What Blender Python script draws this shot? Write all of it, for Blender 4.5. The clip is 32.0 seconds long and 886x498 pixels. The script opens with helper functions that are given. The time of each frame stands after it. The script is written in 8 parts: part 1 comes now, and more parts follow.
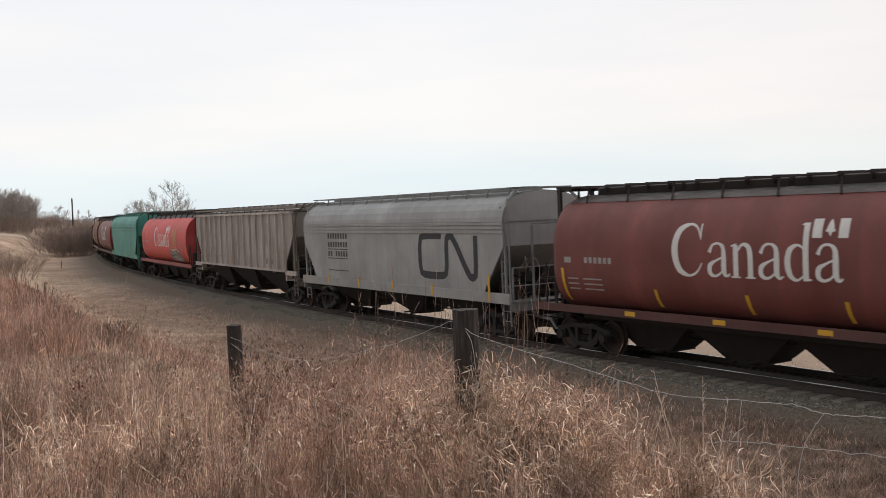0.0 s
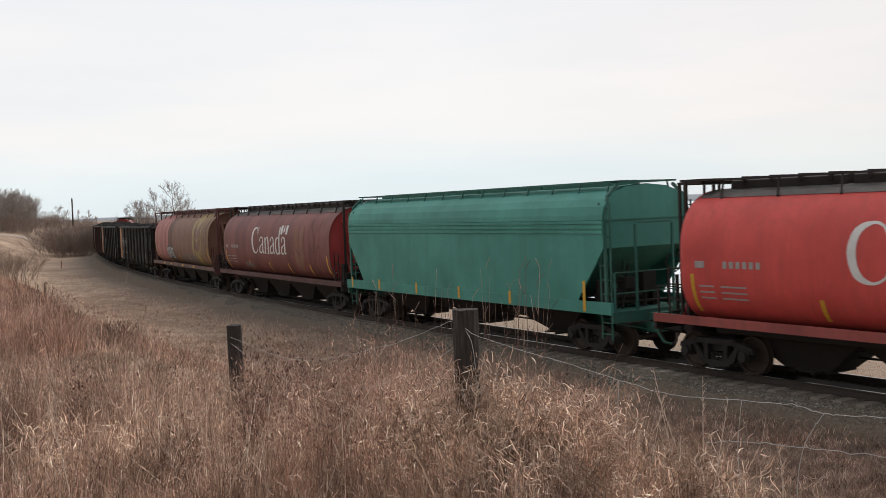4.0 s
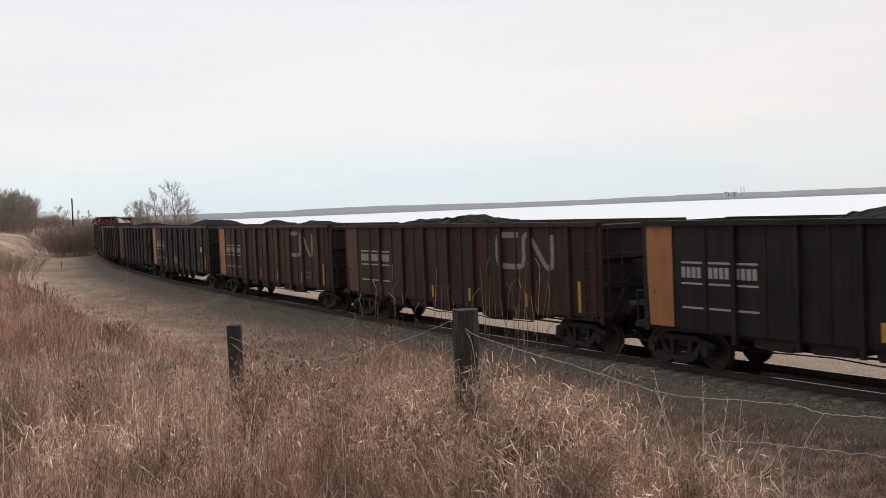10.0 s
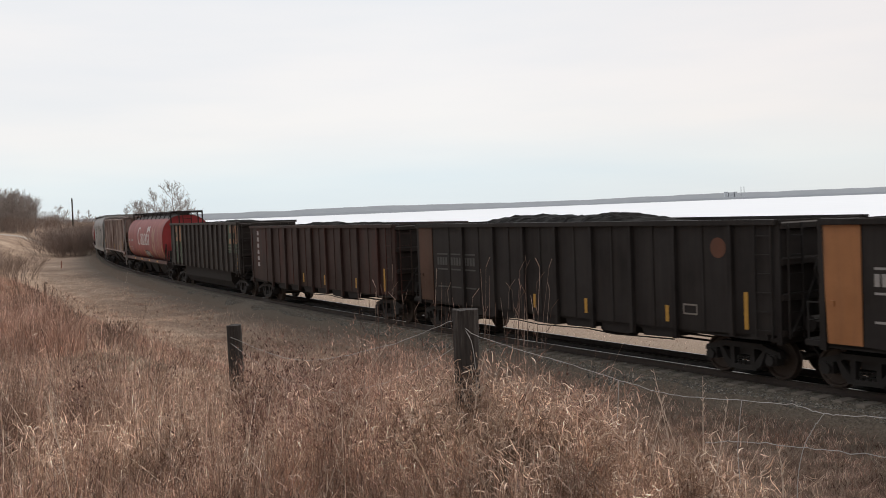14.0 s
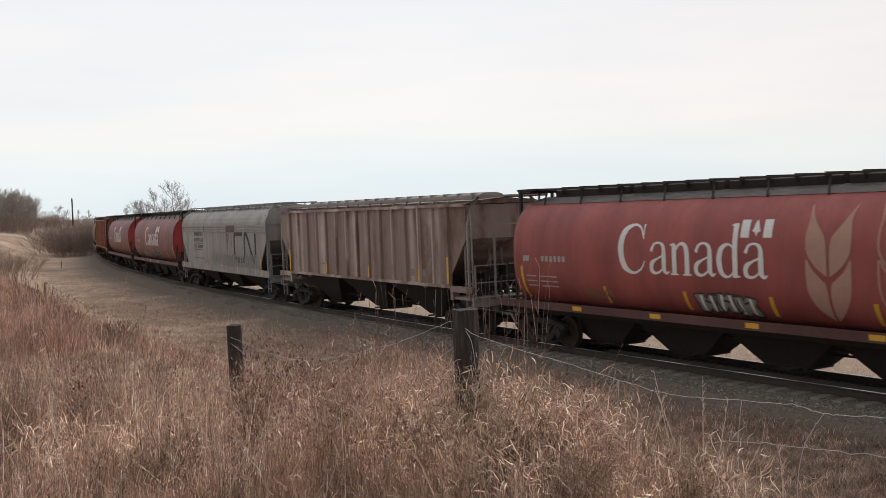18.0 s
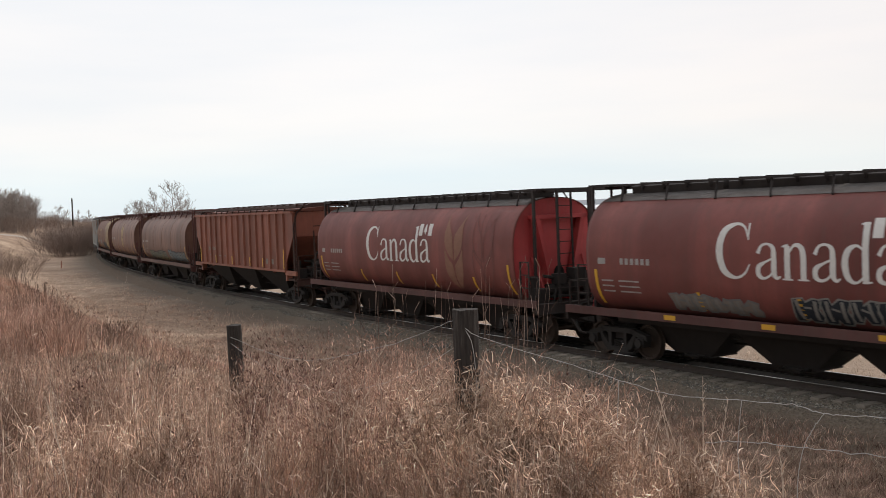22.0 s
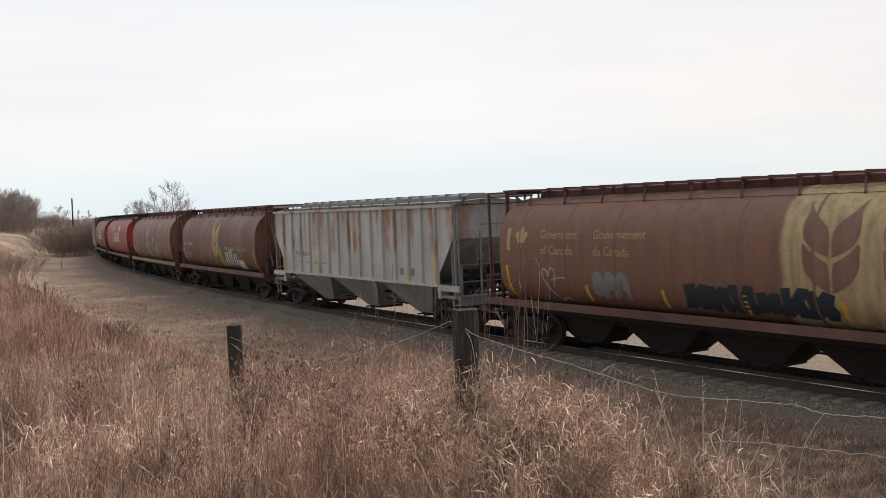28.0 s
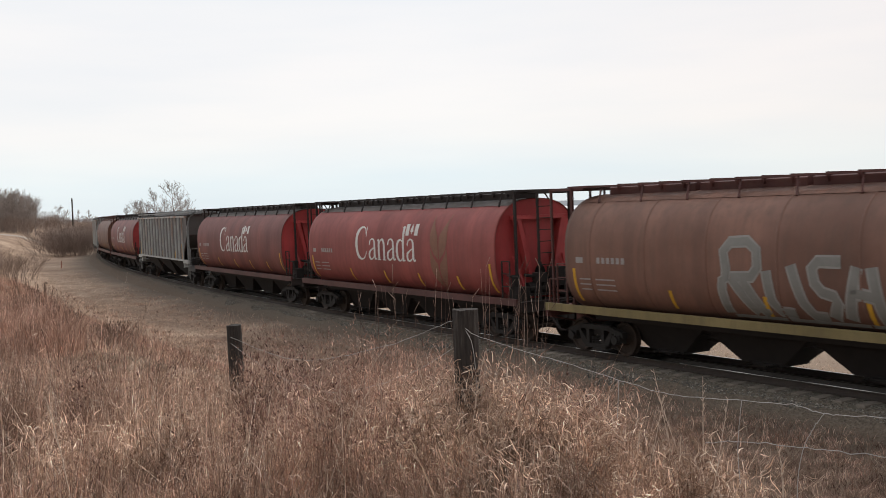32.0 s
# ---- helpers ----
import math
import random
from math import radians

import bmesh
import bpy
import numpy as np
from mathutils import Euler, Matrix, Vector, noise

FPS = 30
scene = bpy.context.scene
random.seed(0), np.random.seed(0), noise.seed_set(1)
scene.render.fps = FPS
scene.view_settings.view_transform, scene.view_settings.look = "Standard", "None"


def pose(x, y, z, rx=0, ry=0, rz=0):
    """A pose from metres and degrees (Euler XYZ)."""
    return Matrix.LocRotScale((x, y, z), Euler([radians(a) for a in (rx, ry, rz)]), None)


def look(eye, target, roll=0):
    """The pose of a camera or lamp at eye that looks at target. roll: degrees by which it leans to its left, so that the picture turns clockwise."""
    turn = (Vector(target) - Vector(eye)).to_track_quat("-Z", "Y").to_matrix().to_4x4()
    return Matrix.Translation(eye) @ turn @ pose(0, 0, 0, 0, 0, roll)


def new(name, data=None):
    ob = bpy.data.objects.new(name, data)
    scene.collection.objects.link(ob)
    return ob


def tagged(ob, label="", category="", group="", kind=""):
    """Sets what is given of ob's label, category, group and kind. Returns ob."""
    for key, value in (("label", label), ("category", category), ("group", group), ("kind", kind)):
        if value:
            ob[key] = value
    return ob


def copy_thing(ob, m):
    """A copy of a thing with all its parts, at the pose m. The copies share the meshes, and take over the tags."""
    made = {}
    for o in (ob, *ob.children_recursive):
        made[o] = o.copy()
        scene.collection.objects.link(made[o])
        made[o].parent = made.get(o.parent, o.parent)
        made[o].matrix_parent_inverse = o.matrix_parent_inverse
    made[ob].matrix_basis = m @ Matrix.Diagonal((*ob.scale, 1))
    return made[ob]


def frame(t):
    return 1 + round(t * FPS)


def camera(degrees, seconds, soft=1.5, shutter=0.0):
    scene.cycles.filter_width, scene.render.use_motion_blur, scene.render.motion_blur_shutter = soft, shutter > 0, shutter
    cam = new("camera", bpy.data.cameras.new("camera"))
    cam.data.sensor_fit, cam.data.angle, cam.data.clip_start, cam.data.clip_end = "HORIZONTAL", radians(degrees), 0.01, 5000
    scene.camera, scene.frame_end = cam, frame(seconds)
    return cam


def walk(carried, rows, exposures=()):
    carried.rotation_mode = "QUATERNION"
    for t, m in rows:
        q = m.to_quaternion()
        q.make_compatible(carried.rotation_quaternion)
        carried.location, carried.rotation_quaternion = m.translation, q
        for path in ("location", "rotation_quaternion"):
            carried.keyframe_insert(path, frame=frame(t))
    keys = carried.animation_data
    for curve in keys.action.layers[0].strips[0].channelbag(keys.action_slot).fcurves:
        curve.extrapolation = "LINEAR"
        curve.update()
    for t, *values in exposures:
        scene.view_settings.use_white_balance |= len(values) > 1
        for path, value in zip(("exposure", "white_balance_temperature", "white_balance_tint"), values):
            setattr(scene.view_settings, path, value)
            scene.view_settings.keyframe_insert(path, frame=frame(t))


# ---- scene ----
cam = camera(46.73, 32.0, soft=0.85, shutter=0.12)
EYE = Vector((0.0, 0.0, 4.197))
STAND = Matrix.Translation(EYE) @ pose(0, 0, 0, 90 - 2.315, 0, 0) @ pose(0, 0, 0, 0, 0, -2.229)
walk(cam, [(0.0, STAND), (32.0, STAND)], [(0.0, 0.03, 6700, 11), (3.5, 0.0, 6700, 11), (7.0, -0.05, 6680, 11), (14.0, -0.05, 6680, 11), (18.0, 0.0, 6700, 11), (22.0, 0.05, 6700, 11), (32.0, 0.02, 6700, 11)])

# ---- light ----
SUN_UP, SUN_AROUND = 38.0, 52.0          # degrees; around: clockwise from north (+y)
world = bpy.data.worlds.new("overcast")
scene.world = world
world.use_nodes = True
wt = world.node_tree
wt.nodes.clear()


def node(nt, kind, **values):
    n = nt.nodes.new(kind)
    for key, value in values.items():
        if key.startswith("_"):
            n.inputs[int(key[1:])].default_value = value
        else:
            n.inputs[key.replace("__", " ")].default_value = value
    return n


def ramp(nt, fac, stops, smooth=False):
    r = nt.nodes.new("ShaderNodeValToRGB")
    el = r.color_ramp.elements
    while len(el) > 1:
        el.remove(el[-1])
    for i, (at, c) in enumerate(stops):
        e = el[0] if i == 0 else el.new(at)
        e.position = at
        e.color = (*c, 1) if len(c) == 3 else c
    if smooth:
        r.color_ramp.interpolation = "EASE"
    nt.links.new(fac, r.inputs[0])
    return r.outputs[0]


def blend(nt, fac, a, b, mode="MIX"):
    m = nt.nodes.new("ShaderNodeMix")
    m.data_type, m.blend_type = "RGBA", mode
    for sock, v in ((m.inputs[0], fac), (m.inputs[6], a), (m.inputs[7], b)):
        if hasattr(v, "links"):
            nt.links.new(v, sock)
        elif isinstance(v, (tuple, list)):
            sock.default_value = (*v, 1) if len(v) == 3 else v
        else:
            sock.default_value = v
    return m.outputs[2]


def math_node(nt, op, a, b=0.0, clamp=False):
    m = nt.nodes.new("ShaderNodeMath")
    m.operation, m.use_clamp = op, clamp
    for sock, v in zip(m.inputs, (a, b)):
        if hasattr(v, "links"):
            nt.links.new(v, sock)
        else:
            sock.default_value = v
    return m.outputs[0]


tc = node(wt, "ShaderNodeTexCoord")
split = node(wt, "ShaderNodeSeparateXYZ")
wt.links.new(tc.outputs["Generated"], split.inputs[0])
# thin bright cloud deck: a pale blue band low down, whiter and brighter overhead
deck = ramp(wt, split.outputs["Z"], [(0.0, (0.80, 0.875, 0.905)), (0.03, (0.80, 0.89, 0.93)), (0.075, (0.905, 0.912, 0.918)),
                                     (0.13, (0.90, 0.905, 0.92)), (0.30, (0.86, 0.885, 0.92)), (1.0, (1.25, 1.3, 1.38))])
mp = node(wt, "ShaderNodeMapping", Scale=(1.0, 1.0, 7.0))
wt.links.new(tc.outputs["Generated"], mp.inputs[0])
clouds = node(wt, "ShaderNodeTexNoise", Scale=2.2, Detail=5.0, Roughness=0.5)
wt.links.new(mp.outputs[0], clouds.inputs["Vector"])
tint = ramp(wt, clouds.outputs["Fac"], [(0.35, (0.93, 0.965, 0.995)), (0.62, (1.018, 1.016, 1.014))])
deck = blend(wt, 1.0, deck, tint, "MULTIPLY")
# duller, greyer cloud towards the east
east = node(wt, "ShaderNodeMapRange", _1=0.0, _2=0.4, _3=0.0, _4=1.0)
wt.links.new(split.outputs["X"], east.inputs[0])
deck = blend(wt, east.outputs[0], deck, blend(wt, 1.0, deck, (0.955, 0.925, 0.915), "MULTIPLY"))
# the cloud is thinner, and brighter, on the sun's side
lit = node(wt, "ShaderNodeMapRange", _1=-1.0, _2=0.7, _3=0.48, _4=1.0)
wt.links.new(split.outputs["Y"], lit.inputs[0])
deck = blend(wt, 1.0, deck, lit.outputs[0], "MULTIPLY")
clear = node(wt, "ShaderNodeTexSky")
clear.sky_type, clear.sun_disc = "NISHITA", False
clear.sun_elevation, clear.sun_rotation = radians(SUN_UP), radians(SUN_AROUND)
bg1, bg2 = node(wt, "ShaderNodeBackground", Strength=1.12), node(wt, "ShaderNodeBackground", Strength=0.05)
wt.links.new(deck, bg1.inputs[0])
wt.links.new(clear.outputs[0], bg2.inputs[0])
mixs = node(wt, "ShaderNodeMixShader", _0=0.12)
wt.links.new(bg1.outputs[0], mixs.inputs[1])
wt.links.new(bg2.outputs[0], mixs.inputs[2])
out = node(wt, "ShaderNodeOutputWorld")
wt.links.new(mixs.outputs[0], out.inputs[0])

sun = new("sun", bpy.data.lights.new("sun", "SUN"))
sun.data.energy, sun.data.angle, sun.data.color = 1.5, radians(11), (1.0, 0.95, 0.88)
sun_way = Vector((math.sin(radians(SUN_AROUND)) * math.cos(radians(SUN_UP)), math.cos(radians(SUN_AROUND)) * math.cos(radians(SUN_UP)), math.sin(radians(SUN_UP))))
sun.matrix_world = look(sun_way * 60, (0, 0, 0))
scene.view_settings.exposure = 0.0


# ---- materials ----
def material(name, rough=0.7, metal=0.0):
    m = bpy.data.materials.new(name)
    m.use_nodes = True
    nt = m.node_tree
    b = nt.nodes["Principled BSDF"]
    b.inputs["Roughness"].default_value, b.inputs["Metallic"].default_value = rough, metal
    b.inputs["Specular IOR Level"].default_value = 0.3
    return m, nt, b


def coords(nt, scale=(1, 1, 1), shuffle=True):
    """Object coordinates, shifted by a random amount object by object, scaled."""
    t = node(nt, "ShaderNodeTexCoord")
    m = node(nt, "ShaderNodeMapping", Scale=scale)
    nt.links.new(t.outputs["Object"], m.inputs["Vector"])
    if shuffle:
        info = node(nt, "ShaderNodeObjectInfo")
        shift = node(nt, "ShaderNodeCombineXYZ")
        far = math_node(nt, "MULTIPLY", info.outputs["Random"], 60.0)
        for i in range(3):
            nt.links.new(far, shift.inputs[i])
        nt.links.new(shift.outputs[0], m.inputs["Location"])
    return m.outputs[0]


def noise_of(nt, vec, scale, detail=4.0, rough=0.55):
    n = node(nt, "ShaderNodeTexNoise", Scale=scale, Detail=detail, Roughness=rough)
    nt.links.new(vec, n.inputs["Vector"])
    return n.outputs["Fac"]


def bump(nt, b, height, strength, distance=0.02):
    n = node(nt, "ShaderNodeBump", Strength=strength, Distance=distance)
    nt.links.new(height, n.inputs["Height"])
    nt.links.new(n.outputs[0], b.inputs["Normal"])


def dim(c, f):
    return tuple(v * f for v in c)


PAINTS = {}


def paint(base, grime=0.45, rust=0.0, rust_col=(0.17, 0.06, 0.03), rough=0.55, above=0.0, bays=0.0):
    """Weathered car paint: faded patches, vertical dirt streaks, fine specks and, if asked, rust runs."""
    key = (base, grime, rust, rust_col, rough, above, bays)
    if key in PAINTS:
        return PAINTS[key]
    m, nt, b = material("weathered_paint", rough)
    v = coords(nt)
    patch = noise_of(nt, v, 0.55, 6.0, 0.6)
    c = blend(nt, ramp(nt, patch, [(0.3, (0, 0, 0)), (0.72, (1, 1, 1))]), dim(base, 0.78), tuple(min(1, x * 1.15 + 0.012) for x in base))
    sheet = noise_of(nt, coords(nt, (1.0, 0.0, 0.0)), 1.1, 1.0, 0.4)
    c = blend(nt, 1.0 if base[0] > 1.6 * base[1] and base[0] < 0.3 else 0.25, c, ramp(nt, sheet, [(0.40, (0.86, 0.85, 0.84)), (0.47, (0.97, 0.97, 0.97)), (0.53, (1.0, 1.0, 1.0)), (0.60, (1.13, 1.11, 1.09))]), "MULTIPLY")
    if bays:
        # whole bays soaked in brown
        soak = noise_of(nt, coords(nt, (1.0, 0.0, 0.02)), 0.75, 2.0, 0.6)
        c = blend(nt, math_node(nt, "MULTIPLY", ramp(nt, soak, [(0.43, (0, 0, 0)), (0.52, (1, 1, 1))]), bays), c, rust_col)
    runs = noise_of(nt, coords(nt, (3.2, 3.2, 0.28)), 1.6, 5.0, 0.6)
    grime_col = tuple(0.35 * x + 0.65 * g for x, g in zip(base, (0.085, 0.07, 0.058)))
    c = blend(nt, math_node(nt, "MULTIPLY", ramp(nt, runs, [(0.45, (0, 0, 0)), (0.75, (1, 1, 1))]), grime), c, grime_col)
    specks = noise_of(nt, v, 14.0, 6.0, 0.7)
    c = blend(nt, math_node(nt, "MULTIPLY", ramp(nt, specks, [(0.56, (0, 0, 0)), (0.72, (1, 1, 1))]), 0.5 * grime), c, dim(grime_col, 0.7))
    if rust:
        runs2 = noise_of(nt, coords(nt, (1.0, 1.0, 0.06)), 1.3, 4.0, 0.6)
        blot = noise_of(nt, coords(nt, (1.0, 1.0, 0.5)), 0.8, 4.0, 0.65)
        f = math_node(nt, "MULTIPLY", ramp(nt, runs2, [(0.47, (0, 0, 0)), (0.56, (1, 1, 1))]), ramp(nt, blot, [(0.42, (0, 0, 0)), (0.6, (1, 1, 1))]))
        if above:
            # rust only where the upper seam leaks
            sep = node(nt, "ShaderNodeSeparateXYZ")
            nt.links.new(coords(nt, shuffle=False), sep.inputs[0])
            f = math_node(nt, "MULTIPLY", f, math_node(nt, "MULTIPLY", math_node(nt, "ADD", math_node(nt, "SUBTRACT", sep.outputs["Z"], above), math_node(nt, "MULTIPLY", runs, 0.8)), 2.5, True))
        c = blend(nt, math_node(nt, "MULTIPLY", f, rust), c, rust_col)
    nt.links.new(c, b.inputs["Base Color"])
    nt.links.new(math_node(nt, "MULTIPLY_ADD", runs, 0.25), b.inputs["Roughness"])
    b.inputs["Roughness"].links[0].from_node.inputs[2].default_value = rough - 0.12
    b.inputs["Specular IOR Level"].default_value = 0.28 if max(base) > 0.08 else 0.12
    dent = noise_of(nt, v, 1.6, 2.0)
    bump(nt, b, dent, 0.25, 0.03)
    PAINTS[key] = m
    return m


def plain(name, base, rough=0.7, metal=0.0, var=0.35, scale=8.0, rise=0.15):
    m, nt, b = material(name, rough, metal)
    v = coords(nt)
    n1, n2 = noise_of(nt, v, scale, 5.0), noise_of(nt, v, scale * 7, 4.0)
    c = blend(nt, n1, dim(base, 1 - var), tuple(min(1, x * (1 + var)) for x in base))
    c = blend(nt, math_node(nt, "MULTIPLY", n2, 0.4), c, dim(base, 0.7))
    nt.links.new(c, b.inputs["Base Color"])
    bump(nt, b, n2, rise, 0.01)
    return m


def banded(base, bands):
    """Body paint in several colours along the car: bands of (metres from the middle, colour), with soft worn borders."""
    m, nt, b = material("banded_paint", 0.65)
    t = node(nt, "ShaderNodeTexCoord")
    sp = node(nt, "ShaderNodeSeparateXYZ")
    nt.links.new(t.outputs["Object"], sp.inputs[0])
    v = coords(nt)
    wobble = math_node(nt, "MULTIPLY", math_node(nt, "SUBTRACT", noise_of(nt, v, 1.2), 0.5), 0.25)
    f = math_node(nt, "DIVIDE", math_node(nt, "ADD", math_node(nt, "ADD", sp.outputs["X"], 8.0), wobble), 16.0, True)
    stops = [(0.0, base)]
    for at, c in bands:
        u = (at + 8) / 16
        stops += [(u - 0.003, stops[-1][1]), (u + 0.003, c)]
    c = ramp(nt, f, stops)
    runs = noise_of(nt, coords(nt, (3.2, 3.2, 0.28)), 1.6, 5.0, 0.6)
    c = blend(nt, math_node(nt, "MULTIPLY", ramp(nt, runs, [(0.42, (0, 0, 0)), (0.75, (1, 1, 1))]), 0.6), c, (0.10, 0.07, 0.05))
    specks = noise_of(nt, v, 10.0, 6.0, 0.7)
    c = blend(nt, math_node(nt, "MULTIPLY", ramp(nt, specks, [(0.52, (0, 0, 0)), (0.7, (1, 1, 1))]), 0.35), c, (0.07, 0.05, 0.04))
    nt.links.new(c, b.inputs["Base Color"])
    bump(nt, b, noise_of(nt, v, 1.6, 2.0), 0.25, 0.03)
    return m


DARK_RED, BRIGHT_RED, CRIMSON = (0.190, 0.055, 0.046), (0.62, 0.078, 0.066), (0.29, 0.068, 0.059)
BROWN, RUST_BROWN, ORANGE_BROWN = (0.185, 0.096, 0.069), (0.20, 0.10, 0.071), (0.235, 0.078, 0.050)
GREY, PALE_GREY = (0.305, 0.302, 0.292), (0.43, 0.438, 0.42)
BLACK, ORANGE = (0.0165, 0.0145, 0.0135), (0.36, 0.15, 0.055)
M_portblack = plain("port_shade_black", (0.012, 0.010, 0.009), 0.9, 0.0, 0.4, 4.0)
M_gonend = plain("brown_end_steel", (0.034, 0.026, 0.022), 0.85, 0.0, 0.5, 3.0)
M_iron = plain("sooty_cast_iron", (0.028, 0.025, 0.023), 0.75, 0.0, 0.4, 5.0)
M_wheel = plain("brown_wheel_steel", (0.06, 0.045, 0.036), 0.6, 0.3, 0.3, 9.0)
M_tread = plain("polished_tread_steel", (0.45, 0.43, 0.41), 0.28, 1.0, 0.1, 20.0)
M_black = plain("black_steel", (0.026, 0.022, 0.020), 0.85, 0.0, 0.4, 4.0)
M_dusty = plain("dusty_yellow_tape", (0.50, 0.27, 0.05), 0.6, 0.0, 0.2, 10.0)
M_yellow = plain("yellow_reflective_tape", (0.66, 0.36, 0.04), 0.45, 0.0, 0.12, 12.0)
M_white = plain("worn_white_lettering", (0.70, 0.675, 0.64), 0.7, 0.0, 0.16, 7.0)
M_tape = plain("faded_orange_tape", (0.40, 0.19, 0.075), 0.6, 0.0, 0.2, 10.0)
M_faint = plain("faded_black_lettering", (0.085, 0.08, 0.075), 0.8, 0.0, 0.3, 6.0)
M_grey = plain("half_worn_lettering", (0.36, 0.33, 0.31), 0.7, 0.0, 0.3, 6.0)
M_dim = plain("faded_lettering", (0.25, 0.215, 0.19), 0.75, 0.0, 0.35, 6.0)
M_ink = plain("black_lettering", (0.045, 0.045, 0.047), 0.7, 0.0, 0.3, 6.0)
M_gold = plain("ochre_lettering", (0.42, 0.30, 0.16), 0.75, 0.0, 0.25, 4.0)
M_wheat = plain("tan_emblem_paint", (0.25, 0.125, 0.085), 0.7, 0.0, 0.25, 5.0)
M_wheat_line = plain("thin_emblem_paint", (0.175, 0.072, 0.062), 0.7, 0.0, 0.25, 5.0)
M_silver = plain("silver_spray_paint", (0.25, 0.245, 0.225), 0.55, 0.1, 0.25, 3.0)
M_wheat_bright = plain("orange_emblem_paint", (0.50, 0.24, 0.12), 0.7, 0.0, 0.2, 5.0)
M_wheat_pink = plain("pinkish_emblem_paint", (0.40, 0.23, 0.175), 0.7, 0.0, 0.2, 5.0)
M_blue = plain("blue_spray_paint", (0.17, 0.235, 0.26), 0.65, 0.0, 0.3, 3.0)
M_slate = plain("slate_spray_paint", (0.20, 0.205, 0.20), 0.65, 0.0, 0.35, 3.0)
M_greyedge = plain("pale_grey_spray_paint", (0.33, 0.32, 0.295), 0.6, 0.0, 0.25, 3.0)
M_sage = plain("sage_spray_paint", (0.17, 0.19, 0.13), 0.65, 0.0, 0.35, 3.0)
M_lime = plain("lime_spray_paint", (0.22, 0.30, 0.05), 0.65, 0.0, 0.3, 3.0)
M_navy = plain("dark_blue_spray_paint", (0.028, 0.035, 0.045), 0.7, 0.0, 0.3, 3.0)
M_coal = plain("coal_load", (0.0095, 0.0082, 0.0075), 1.0, 0.0, 0.5, 3.0, 0.8)


# ---- meshes ----
def part(name, data, material_, parent, label="", m=None):
    """One mesh object under a thing or under a part; the material sits on the object, so that meshes can be shared."""
    if isinstance(data, bmesh.types.BMesh):
        me = bpy.data.meshes.new(name)
        data.normal_update()
        data.to_mesh(me)
        data.free()
        data = me
    if not data.materials:
        data.materials.append(None)
    ob = new(name, data)
    ob.material_slots[0].link = "OBJECT"
    ob.material_slots[0].material = material_
    if parent is not None:
        ob.parent = parent
    if m is not None:
        ob.matrix_basis = m
    if label:
        tagged(ob, label)
    return ob


MESHES = {}


def kept(key, make):
    """A mesh that is made once and then shared."""
    if key not in MESHES:
        bm = bmesh.new()
        make(bm)
        bm.normal_update()
        me = bpy.data.meshes.new(str(key[0]))
        bm.to_mesh(me)
        bm.free()
        MESHES[key] = me
    return MESHES[key]


def box(bm, x0, x1, y0, y1, z0, z1):
    v = [bm.verts.new((x, y, z)) for x in (x0, x1) for y in (y0, y1) for z in (z0, z1)]
    for f in ((0, 1, 3, 2), (4, 6, 7, 5), (0, 4, 5, 1), (2, 3, 7, 6), (0, 2, 6, 4), (1, 5, 7, 3)):
        bm.faces.new([v[i] for i in f])
    return v


def prism(bm, pts, axis, a, b):
    """A polygon in the plane across the axis, drawn out from a to b. axis y: points are (x, z); axis x: (y, z); axis z: (x, y)."""
    def at(p, h):
        return {"x": (h, p[0], p[1]), "y": (p[0], h, p[1]), "z": (p[0], p[1], h)}[axis]
    lo, hi = [bm.verts.new(at(p, a)) for p in pts], [bm.verts.new(at(p, b)) for p in pts]
    n = len(pts)
    for i in range(n):
        bm.faces.new((lo[i], lo[(i + 1) % n], hi[(i + 1) % n], hi[i]))
    bm.faces.new(lo[::-1])
    bm.faces.new(hi)
    bmesh.ops.recalc_face_normals(bm, faces=bm.faces[-(n + 2):])


def bar(bm, p, q, r, sides=4, r2=None):
    """A round or square bar from p to q."""
    p, q = Vector(p), Vector(q)
    d = (q - p).normalized()
    u = d.cross(Vector((0, 0, 1)) if abs(d.z) < 0.95 else Vector((1, 0, 0))).normalized()
    w = d.cross(u)
    rings = []
    for c, rr in ((p, r), (q, r if r2 is None else r2)):
        rings.append([bm.verts.new(c + rr * (math.cos(a) * u + math.sin(a) * w)) for a in (2 * math.pi * (i + 0.5) / sides for i in range(sides))])
    for i in range(sides):
        bm.faces.new((rings[0][i], rings[1][i], rings[1][(i + 1) % sides], rings[0][(i + 1) % sides]))
    bm.faces.new(rings[0])
    bm.faces.new(rings[1][::-1])


def lathe(bm, profile, sides, axis="y"):
    """Turns (height along the axis, radius) round an axis."""
    rings = []
    for h, r in profile:
        ring = []
        for i in range(sides):
            a = 2 * math.pi * i / sides
            c, s = r * math.cos(a), r * math.sin(a)
            ring.append(bm.verts.new({"y": (c, h, s), "x": (h, c, s), "z": (c, s, h)}[axis]))
        rings.append(ring)
    for r0, r1 in zip(rings, rings[1:]):
        for i in range(sides):
            bm.faces.new((r0[i], r0[(i + 1) % sides], r1[(i + 1) % sides], r1[i]))
    bm.faces.new(rings[0][::-1])
    bm.faces.new(rings[-1])
    bmesh.ops.recalc_face_normals(bm, faces=bm.faces[:])


# ---- the line of the track ----
# Arc length s grows towards the east; d is the distance from the near rail, towards the watcher.
R, TH0 = 496.18, -1.0354
CX, CY = 426.71, 288.85
S_LO, S_HI = -137.0, 70.0               # a curve between these, straight beyond


def heading(s):
    return TH0 + max(S_LO, min(S_HI, s)) / R


